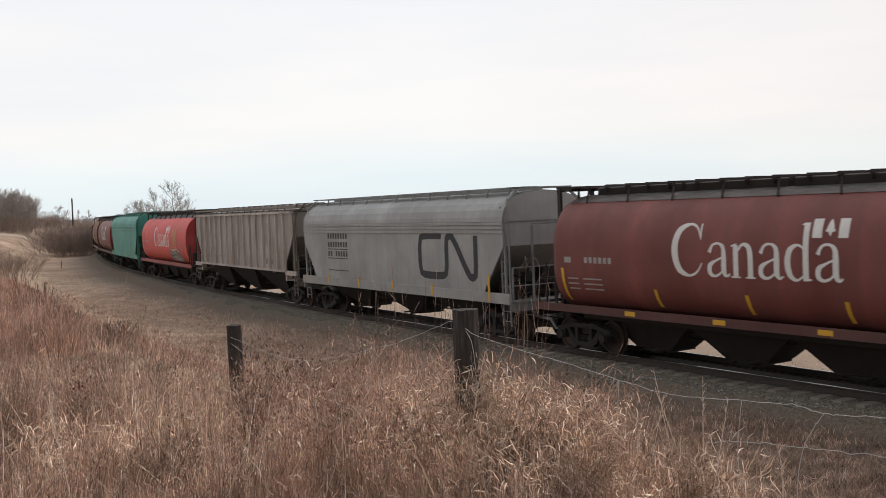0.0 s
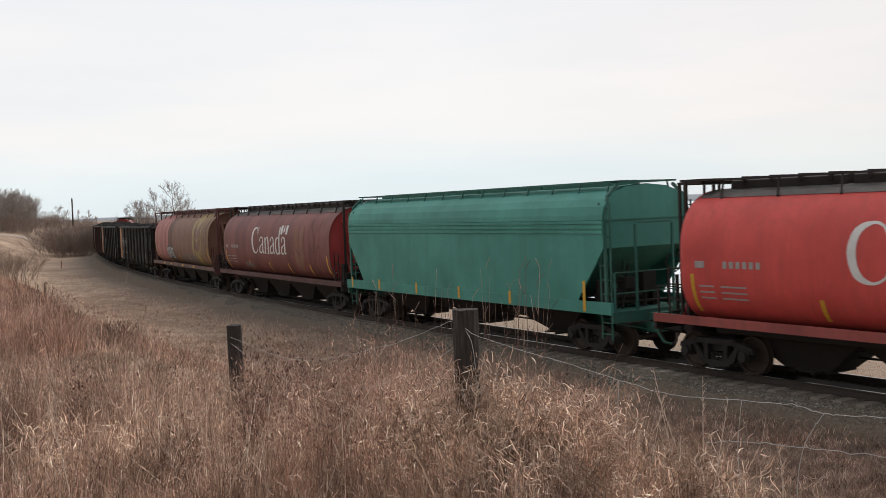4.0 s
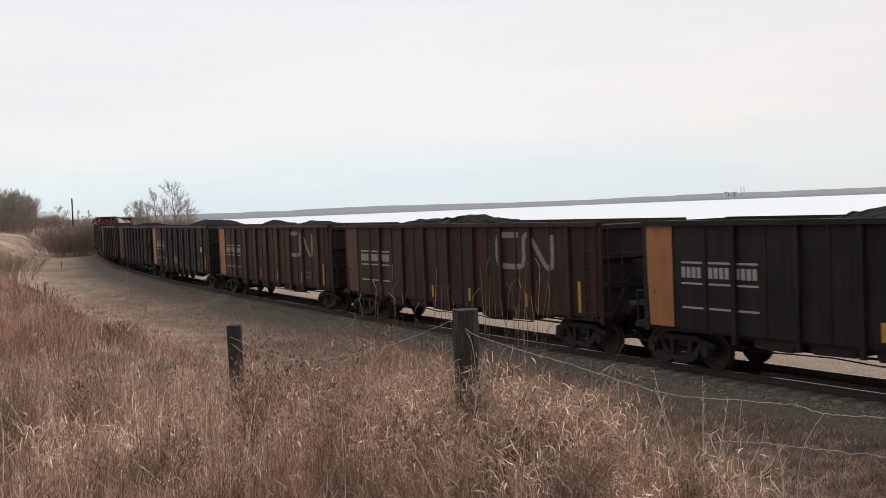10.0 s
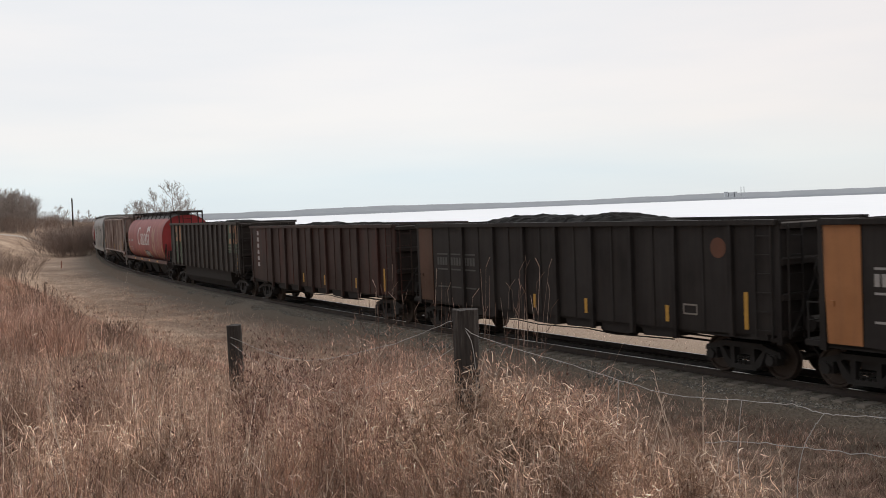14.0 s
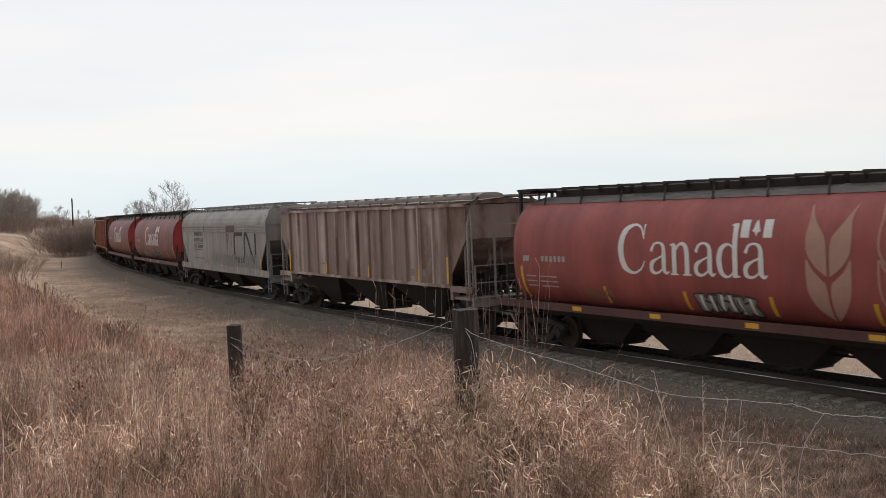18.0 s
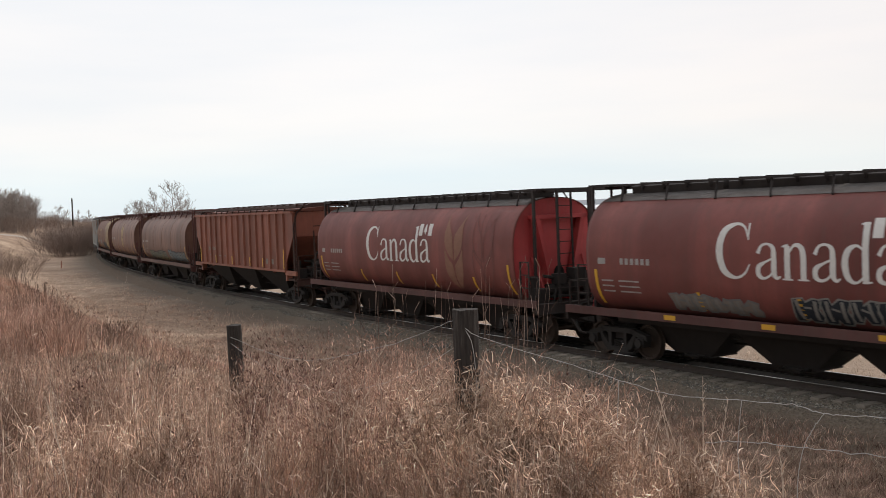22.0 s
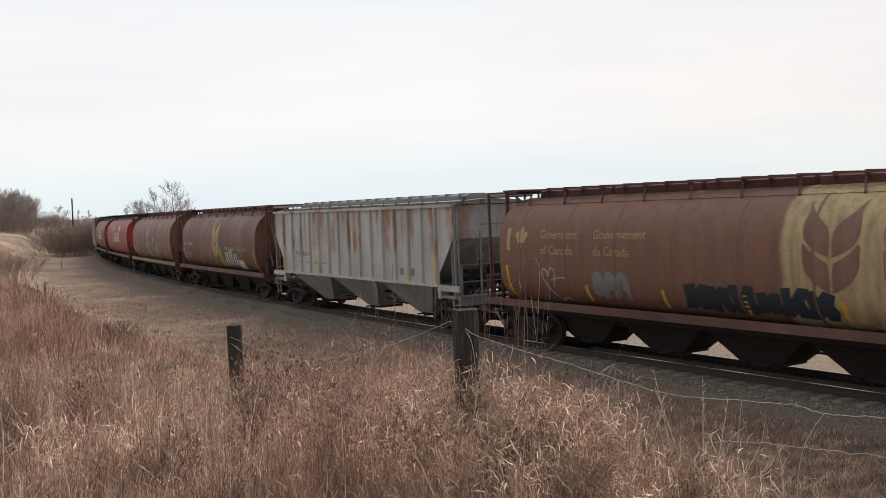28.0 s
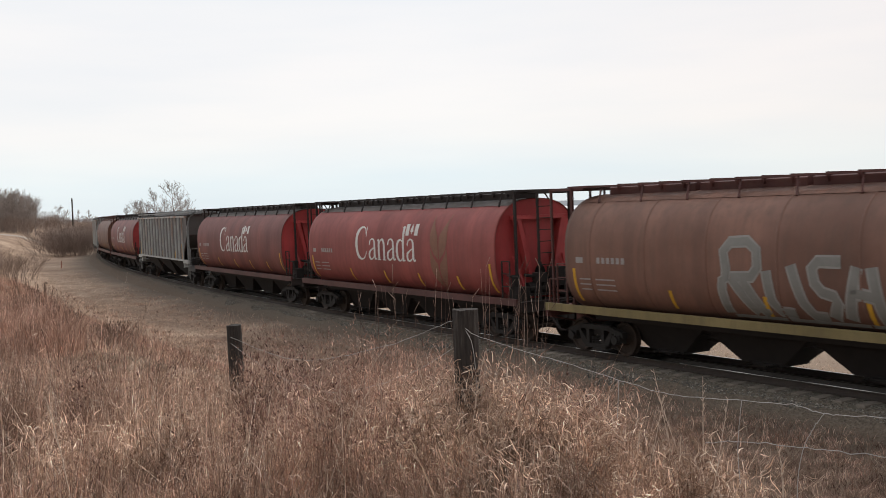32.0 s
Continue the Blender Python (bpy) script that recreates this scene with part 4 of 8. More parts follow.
def running_gear(car, L, truck_in=2.17):
    """Two trucks with their wheels, two couplers and the centre sill."""
    wheels = []
    for sgn in (-1, 1):
        x = sgn * (L / 2 - truck_in)
        truck = part("truck", kept(("bolster",), bolster_shape), M_iron, car, m=pose(x, 0, 0))
        for y in (-1.0, 1.0):
            part("side_frame", kept(("side_frame",), side_frame_shape), M_iron, truck, m=pose(0, y, 0, 0, 0, 0 if y < 0 else 180))
        for dx in (-0.89, 0.89):
            w = part("wheelset", kept(("wheelset",), wheelset_shape), M_wheel, truck, "worn steel wheels on an axle", m=pose(dx, 0, 0.457))
            wheels.append((w, dx))
        part("coupler", kept(("coupler",), coupler_shape), M_iron, car, m=pose(sgn * L / 2, 0, 0, 0, 0, 0 if sgn > 0 else 180))
    WHEELS.append(wheels)

    def spine(bm):
        box(bm, -L / 2 + 0.7, L / 2 - 0.7, -0.28, 0.28, 0.86, 1.14)
        for k in range(7):
            x = (k - 3) * 1.7
            box(bm, x - 0.07, x + 0.07, -0.92, 0.92, 1.02, 1.12)
    part("centre_sill", kept(("spine", L), spine), M_black, car)

    def pipe(bm):
        bar(bm, (-L / 2 + 1.2, -0.55, 0.78), (L / 2 - 1.2, -0.5, 0.74), 0.025, 5)
        bar(bm, (-L / 2 + 2.6, 0.1, 0.52), (-1.0, -0.2, 0.6), 0.03, 5)
        bar(bm, (L / 2 - 2.6, 0.1, 0.52), (1.0, -0.2, 0.6), 0.03, 5)
    part("brake_rigging", kept(("pipe", L), pipe), M_black, car)


def ladder_shape(z0, z1, w=0.42, rung=0.38):
    def make(bm):
        for x in (-w / 2, w / 2):
            bar(bm, (x, 0, z0), (x, 0, z1), 0.028, 4)
        z = z0 + 0.15
        while z < z1:
            bar(bm, (-w / 2, 0, z), (w / 2, 0, z), 0.02, 4)
            z += rung
    return make


def hopper_shape(hx, hy, z1, bx, by, z0):
    def make(bm):
        lo = [bm.verts.new(p) for p in ((-bx, -by, z0), (bx, -by, z0), (bx, by, z0), (-bx, by, z0))]
        hi = [bm.verts.new(p) for p in ((-hx, -hy, z1), (hx, -hy, z1), (hx, hy, z1), (-hx, hy, z1))]
        for i in range(4):
            bm.faces.new((lo[i], lo[(i + 1) % 4], hi[(i + 1) % 4], hi[i]))
        bm.faces.new(lo[::-1])
        bm.faces.new(hi)
    return make


def gate_shape(bm):
    box(bm, -0.48, 0.48, -0.48, 0.48, 0.33, 0.42)
    box(bm, -0.36, 0.36, -0.60, -0.48, 0.34, 0.39)
    bar(bm, (0.3, -0.85, 0.36), (0.3, -0.5, 0.36), 0.03, 6)
    bar(bm, (-0.3, -0.78, 0.36), (-0.3, -0.5, 0.36), 0.03, 6)


def end_gear(car, L, x_in, top, mat_, post_top=4.5, wide=0.62):
    """Platform, posts, ladders, a brake wheel and pipes at both ends of a hopper car."""
    x_out = L / 2 - (0.62 if top == "gallows" else 0.78)

    def platform(bm):
        box(bm, x_in - 0.15, x_out, -1.5, 1.5, 1.18, 1.27)
        box(bm, x_out - 0.08, x_out, -1.55, 1.55, 0.98, 1.27)
        prism(bm, [(-1.3, 1.18), (1.3, 1.18), (0.35, 0.86), (-0.35, 0.86)], "x", x_in + 0.1, x_in + 0.3)
        box(bm, x_in - 1.6, L / 2 - 0.5, -0.32, 0.32, 0.66, 1.18)
        bar(bm, (x_out - 0.1, -1.45, 0.98), (x_out - 0.1, -0.3, 0.72), 0.025, 4)
        bar(bm, (x_out - 0.1, 1.45, 0.98), (x_out - 0.1, 0.3, 0.72), 0.025, 4)
        bar(bm, (L / 2 - 0.5, -0.45, 0.9), (L / 2 - 0.15, -0.4, 0.45), 0.03, 5)
        bar(bm, (L / 2 - 0.15, -0.4, 0.45), (L / 2 + 0.05, -0.3, 0.4), 0.03, 5)

    def posts(bm):
        if top == "gallows":
            # a braced frame close before the round end wall
            xf = x_in + 0.30
            for sg in (-1, 1):
                bar(bm, (xf, sg * 1.04, 1.2), (xf, sg * 1.04, post_top), 0.055, 4)
                bar(bm, (xf + 0.14, sg * 0.27, 1.27), (xf + 0.10, sg * 0.27, post_top), 0.035, 4)
                bar(bm, (x_in - 0.2, sg * 1.0, post_top - 0.03), (xf + 0.1, sg * 1.0, post_top - 0.03), 0.06, 4)
                bar(bm, (x_out - 0.06, sg * 1.42, 1.2), (x_out - 0.06, sg * 1.42, 2.05), 0.028, 4)
                bar(bm, (x_out - 0.06, sg * 1.42, 2.05), (xf, sg * 1.42, 2.05), 0.022, 4)
            for sg in (-1, 1):
                bar(bm, (x_out - 0.10, sg * wide, 1.2), (x_out - 0.10, sg * wide, post_top - 0.02), 0.045, 4)
                bar(bm, (x_in, sg * wide, post_top - 0.04), (x_out - 0.05, sg * wide, post_top - 0.04), 0.045, 4)
            bar(bm, (x_out - 0.10, -wide, post_top - 0.04), (x_out - 0.10, wide, post_top - 0.04), 0.045, 4)
            bar(bm, (xf, -1.02, post_top - 0.05), (xf, 1.02, post_top - 0.05), 0.06, 4)
            bar(bm, (x_out - 0.06, -1.4, 1.7), (x_out - 0.06, 1.4, 1.7), 0.018, 4)
            for k in range(8):
                bar(bm, (xf + 0.13, -0.27, 1.6 + 0.36 * k), (xf + 0.13, 0.27, 1.6 + 0.36 * k), 0.018, 4)
            return
        for y in (-0.66, 0.66):
            bar(bm, (x_out - 0.06, y, 1.2), (x_out - 0.06, y, post_top - 1.1), 0.04, 4)
        for y in (-1, 1):
            bar(bm, (x_out - 0.30, y * 1.5, 1.2), (x_out - 0.30, y * 1.5, post_top - 0.9), 0.05, 4)
            bar(bm, (x_out - 0.30, y * 1.5, post_top - 0.9), (x_out - 0.34, y * 1.34, post_top - 0.32), 0.05, 4)
            bar(bm, (x_out - 0.34, y * 1.34, post_top - 0.32), (x_out - 0.36, y * 1.0, post_top - 0.03), 0.05, 4)
            bar(bm, (x_out - 0.06, y * 1.42, 1.2), (x_out - 0.06, y * 1.42, 2.3), 0.03, 4)
        for z in (1.75, 2.3):
            bar(bm, (x_out - 0.06, -1.4, z), (x_out - 0.06, 1.4, z), 0.022, 4)
        bar(bm, (x_out - 0.06, -0.66, 3.6), (x_out - 0.06, 0.66, 3.6), 0.03, 4)
        for y in (-0.24, 0.24):
            bar(bm, (x_in + 0.35, y, 1.27), (x_in + 0.12, y, post_top - 0.1), 0.03, 4)
        for k in range(7):
            u = (k + 0.6) / 7
            bar(bm, (x_in + 0.35 - 0.23 * u, -0.24, 1.27 + (post_top - 1.4) * u), (x_in + 0.35 - 0.23 * u, 0.24, 1.27 + (post_top - 1.4) * u), 0.02, 4)

    def tank(bm):
        bar(bm, (x_in + 0.42, -0.75, 1.62), (x_in + 0.42, 0.35, 1.62), 0.19, 12)
        box(bm, x_in + 0.3, x_in + 0.55, 0.55, 0.8, 1.25, 1.75)
        box(bm, x_in + 0.15, x_in + 0.7, -1.2, -0.85, 1.25, 1.7)
        bar(bm, (x_in + 0.3, -1.1, 1.6), (x_in + 0.3, -1.1, 2.05), 0.13, 8)
        bar(bm, (x_in + 0.55, 0.2, 1.25), (x_in + 0.55, 0.2, 2.1), 0.1, 8)
        bar(bm, (x_in + 0.6, -1.3, 1.45), (x_in + 0.6, 1.3, 1.4), 0.04, 6)
        box(bm, x_in + 0.35, x_in + 0.75, 0.05, 0.5, 1.7, 2.25)
        box(bm, x_in + 0.4, x_in + 0.7, -0.55, -0.2, 1.8, 2.1)
        bar(bm, (x_in + 0.5, 0.7, 1.75), (x_in + 0.5, -0.9, 2.05), 0.05, 6)
        bar(bm, (x_in + 0.7, -0.7, 1.3), (x_in + 0.4, -0.2, 2.4), 0.035, 6)
        bar(bm, (x_in + 0.75, 0.95, 1.27), (x_in + 0.75, 0.95, 2.3), 0.05, 6)

    def wheel(bm):
        n = 14
        p = [Vector((x_out - 0.25, 0.85 + 0.27 * math.cos(2 * math.pi * i / n), 2.45 + 0.27 * math.sin(2 * math.pi * i / n))) for i in range(n)]
        for i in range(n):
            bar(bm, p[i], p[(i + 1) % n], 0.018, 4)
        for i in range(0, n, 4):
            bar(bm, p[i], (x_out - 0.25, 0.85, 2.45), 0.012, 4)
        bar(bm, (x_out - 0.25, 0.85, 1.25), (x_out - 0.25, 0.85, 2.45), 0.02, 4)
    for sgn in (-1, 1):
        turn = pose(0, 0, 0, 0, 0, 0 if sgn > 0 else 180)
        part("end_platform", kept(("platform", L, x_in), platform), mat_, car, m=turn)
        part("end_frame", kept(("posts", L, x_in, top, post_top, wide), posts), mat_, car, m=turn)
        part("brake_reservoir", kept(("tank", L, x_in), tank), M_black, car, m=turn)
        for y in (-1.46, 1.46):
            z_top = 2.5 if top == "gallows" else post_top - 0.5
            at = x_in + 0.32 if top == "gallows" else x_out - 0.35
            part("ladder", kept(("ladder", 1.2, z_top), ladder_shape(1.2, z_top)), mat_, car, m=pose(sgn * at, y, 0))
        if top != "gallows":
            for y in (-1.46, 1.46):
                part("stirrup_step", kept(("ladder", 0.52, 1.2), ladder_shape(0.52, 1.2, 0.4, 0.3)), mat_, car, m=pose(sgn * (x_out - 0.35), y, 0))
    part("brake_wheel", kept(("brake_wheel", L), wheel), M_black, car)


# ---- lettering and emblems on car sides ----
def flat_side(y):
    return lambda z: -y - 0.006


OVAL, OVAL_LOW = 2.5, 3.1                  # how full the rounded section of a grain car is, above and below its middle; 2 would be a circle


def oval(a, r, zc):
    """A point of the rounded section, at an angle from its top."""
    s, c = math.sin(a), math.cos(a)
    p = OVAL if c >= 0 else OVAL_LOW
    return math.copysign(abs(s) ** (2 / p), s) * r, zc + math.copysign(abs(c) ** (2 / p), c) * r


def round_side(r, zc):
    def side(z):
        p = OVAL if z >= zc else OVAL_LOW
        return -r * max(0.01, 1 - min(1, abs(z - zc) / r) ** p) ** (1 / p) - 0.008
    return side


def lay(bm, side):
    """Cuts a flat drawing (x, z) into level strips and lays it on a car's side."""
    zs = [v.co.z for v in bm.verts]
    z, top = min(zs) + 0.11, max(zs)
    while z < top:
        bmesh.ops.bisect_plane(bm, geom=bm.verts[:] + bm.edges[:] + bm.faces[:], plane_co=(0, 0, z), plane_no=(0, 0, 1), dist=1e-5)
        z += 0.11
    for v in bm.verts:
        v.co.y = side(v.co.z)
    bm.normal_update()
    for f in bm.faces:
        if f.normal.y > 0:
            f.normal_flip()


def shape(bm, pts):
    bm.faces.new([bm.verts.new((x, 0, z)) for x, z in pts])


def rect(bm, x0, x1, z0, z1, slant=0.0):
    shape(bm, [(x0, z0), (x1, z0), (x1 + slant, z1), (x0 + slant, z1)])


LIFT = {"graffiti_shine": 0.004, "graffiti_outline": 0.008}


def decal(name, key, draw, side, mat_, car, label=""):
    def make(bm):
        draw(bm)
        lay(bm, side if name not in LIFT else lambda z: side(z) - LIFT[name])
    ob = part(name, kept((name, key), make), mat_, car, label)
    return tagged(ob, kind="stuff") if name in ("car_markings", "graffiti_tag", "graffiti_shine", "graffiti_outline", "rust_stain", "rust_patch") else ob


def words(bm, text, x0, x1, z0, z1, thick=0.0):
    """Letters of the built-in font, stretched into a box (capitals fill its height)."""
    cu = bpy.data.curves.new("words", "FONT")
    cu.body, cu.offset, cu.resolution_u = text, thick, 4
    ob = new("words", cu)
    bpy.context.view_layer.update()
    me = bpy.data.meshes.new_from_object(ob.evaluated_get(bpy.context.evaluated_depsgraph_get()))
    xs = [v.co.x for v in me.vertices]
    ys = [v.co.y for v in me.vertices]
    lo, hi, b0, b1 = min(xs), max(xs), min(ys), max(ys)
    for v in me.vertices:
        v.co = (x0 + (v.co.x - lo) / (hi - lo) * (x1 - x0), 0, z0 + (v.co.y - b0) / (b1 - b0) * (z1 - z0))
    bm.from_mesh(me)
    bpy.data.objects.remove(ob)
    bpy.data.meshes.remove(me)
    bpy.data.curves.remove(cu)


def smooth_line(pts, rounds=2):
    for _ in range(rounds):
        q = [pts[0]]
        for a, b in zip(pts, pts[1:]):
            q += [(a[0] * 0.75 + b[0] * 0.25, a[1] * 0.75 + b[1] * 0.25), (a[0] * 0.25 + b[0] * 0.75, a[1] * 0.25 + b[1] * 0.75)]
        pts = q + [pts[-1]]
    return pts


def stroke(bm, pts, w, rounds=2):
    """A band of even width along a rounded line."""
    pts = smooth_line(pts, rounds) if rounds else pts
    pts = [p for i, p in enumerate(pts) if i == 0 or math.dist(p, pts[i - 1]) > 1e-4]
    left, right = [], []
    for i, p in enumerate(pts):
        a, b = pts[max(0, i - 1)], pts[min(len(pts) - 1, i + 1)]
        dx, dz = b[0] - a[0], b[1] - a[1]
        n = math.hypot(dx, dz) or 1
        left.append(bm.verts.new((p[0] - dz / n * w / 2, 0, p[1] + dx / n * w / 2)))
        right.append(bm.verts.new((p[0] + dz / n * w / 2, 0, p[1] - dx / n * w / 2)))
    for i in range(len(pts) - 1):
        try:
            bm.faces.new((left[i], left[i + 1], right[i + 1], right[i]))
        except ValueError:
            pass


EAR_HIGH = [(0.03, 0.0), (0.34, 0.20), (0.56, 0.52), (0.56, 0.95), (0.50, 1.20), (0.60, 1.62), (0.40, 1.22), (0.20, 0.98), (0.03, 0.76), (0.03, 0.0)]
EAR_LOW = [(0.03, -0.96), (0.32, -0.74), (0.54, -0.36), (0.56, 0.10), (0.56, 0.44), (0.40, 0.14), (0.18, -0.06), (0.03, -0.16), (0.03, -0.96)]


def wheat_leaves(bm, x, z, s=1.0, wide=1.0):
    for ear in (EAR_HIGH, EAR_LOW):
        outline = smooth_line(ear, 2)[:-1]
        for sgn in (-1, 1):
            shape(bm, [(x + sgn * u * wide * s, z + v * s) for u, v in outline])


def wheat_lines(bm, x, z, s=1.0):
    for ear in (EAR_HIGH, EAR_LOW):
        for sgn in (-1, 1):
            stroke(bm, [(x + sgn * (u + 0.02) * s, z + v * s) for u, v in ear], 0.05 * s)
    for u in (-0.18, 0.18):
        stroke(bm, [(x + u * 0.5 * s, z + 0.75 * s), (x + u * s, z + 1.5 * s)], 0.035 * s, 0)


def spray(seed, x0, x1, z0, z1, w, cells):
    """Scrawled spray-paint loops that spell nothing."""
    g = random.Random(seed)

    def draw(bm):
        step = (x1 - x0) / cells
        for i in range(cells):
            cx = x0 + (i + 0.5) * step
            for k in range(2):
                pts = [(cx + g.uniform(-0.55, 0.55) * step, g.uniform(z0, z1)) for _ in range(4)]
                stroke(bm, pts, w * g.uniform(0.7, 1.2))
            stroke(bm, [(cx - 0.4 * step, z0 + g.uniform(0, 0.2) * (z1 - z0)), (cx - 0.3 * step, z1), (cx + 0.4 * step, z1 - g.uniform(0, 0.2) * (z1 - z0)), (cx + 0.35 * step, z0)], w)
    return draw


def blob_points(seed, x0, x1, z0, z1, cells):
    """Outlines of chunky, jagged shapes in a row, like sprayed block letters that spell nothing."""
    g = random.Random(seed)
    step = (x1 - x0) / cells
    for i in range(cells):
        cx, lo, hi = x0 + (i + 0.5) * step, z0 + g.uniform(0, 0.12) * (z1 - z0), z1 - g.uniform(0, 0.25) * (z1 - z0)
        w, tilt = step * g.uniform(0.50, 0.62), g.uniform(-0.12, 0.12)
        p = [(-1, 0.0), (-0.9, 0.45), (-1, 0.95), (-0.2, 1.0), (-0.1, g.uniform(0.6, 0.9)), (0.25, 1.0), (1, g.uniform(0.8, 1.0)), (0.85, 0.55), (1.05, g.uniform(0.1, 0.3)), (0.8, 0.0), (0.15, 0.0), (0.05, g.uniform(0.1, 0.35)), (-0.3, 0.0)]
        yield [(cx + w * (u + g.uniform(-0.1, 0.1)) + tilt * (v - 0.5), lo + (hi - lo) * v) for u, v in p], (cx, lo, hi, w)


def throw_up(seed, x0, x1, z0, z1, cells, fill, edge, word):
    """Three layers of one sprayed row: filled shapes, lighter bars in them, and dark outlines."""
    g = random.Random(seed + 1000)
    rows_ = list(blob_points(seed, x0, x1, z0, z1, cells))

    def body(bm):
        for pts, _ in rows_:
            shape(bm, pts)

    def bars(bm):
        for pts, (cx, lo, hi, w) in rows_:
            for u in (-0.5, 0.45):
                stroke(bm, [(cx + u * w, lo + 0.1 * (hi - lo)), (cx + u * w + g.uniform(-0.08, 0.08), lo + 0.9 * (hi - lo))], 0.24 * w, 0)

    def rim(bm):
        for pts, (cx, lo, hi, w) in rows_:
            stroke(bm, pts + [pts[0]], 0.045, 0)
            stroke(bm, [(cx - 0.2 * w, lo + 0.62 * (hi - lo)), (cx + 0.3 * w, lo + g.uniform(0.5, 0.72) * (hi - lo))], 0.05, 0)
    return [("graffiti_tag", ("tb", seed), body, fill, word + " graffiti shapes"), ("graffiti_shine", ("ts", seed), bars, M_silver if fill is not M_silver else M_white, "paler strokes in the graffiti"),
            ("graffiti_outline", ("to", seed), rim, edge, "outlines of the graffiti")]


def worm(bm, x, z, w, h, t):
    """A bent-band railway emblem."""
    p = [(0.41, 1), (0.10, 1), (0.0, 0.93), (0.0, 0.07), (0.10, 0), (0.42, 0), (0.50, 0.08), (0.50, 0.90), (0.54, 1.0), (0.62, 0.97), (0.88, 0.04), (0.95, 0.0), (1.0, 0.08), (1.0, 1.0)]
    stroke(bm, [(x + a * w, z + b * h) for a, b in p], t, 1)


def marks(bm, x, z, small=True):
    """A reporting mark, a number and data lines, as bars."""
    for x0, x1 in ((0, 0.32), (0.85, 1.0), (1.04, 1.19), (1.23, 1.38), (1.42, 1.57), (1.61, 1.76), (1.80, 1.95)):
        rect(bm, x + x0, x + x1 - 0.03, z, z + 0.16)
    if small:
        for k in range(3):
            for x0, x1 in ((0.1, 0.55), (0.75, 1.5)):
                rect(bm, x + x0, x + x1, z - 0.45 - 0.14 * k, z - 0.41 - 0.14 * k)


def reflectors(car, xs, z0, z1, side, w=0.11, slant=0.0, long_at=(), tape=None):
    for x in xs:
        zz = (z0, z1 + (0.45 if x in long_at else 0.0))
        decal("reflector", (round(x, 2), zz, slant, round(side(2.0), 3)), lambda bm: rect(bm, x - w / 2, x + w / 2, zz[0], zz[1], 0.0), side, tape or M_yellow, car, "yellow reflective strip" if tape is not M_tape else "faded orange reflective strip")


# ---- cylindrical grain hopper ----
CYL_R, CYL_Z = 1.60, 2.78
CYL = round_side(CYL_R, CYL_Z)
L_CYL = 17.67


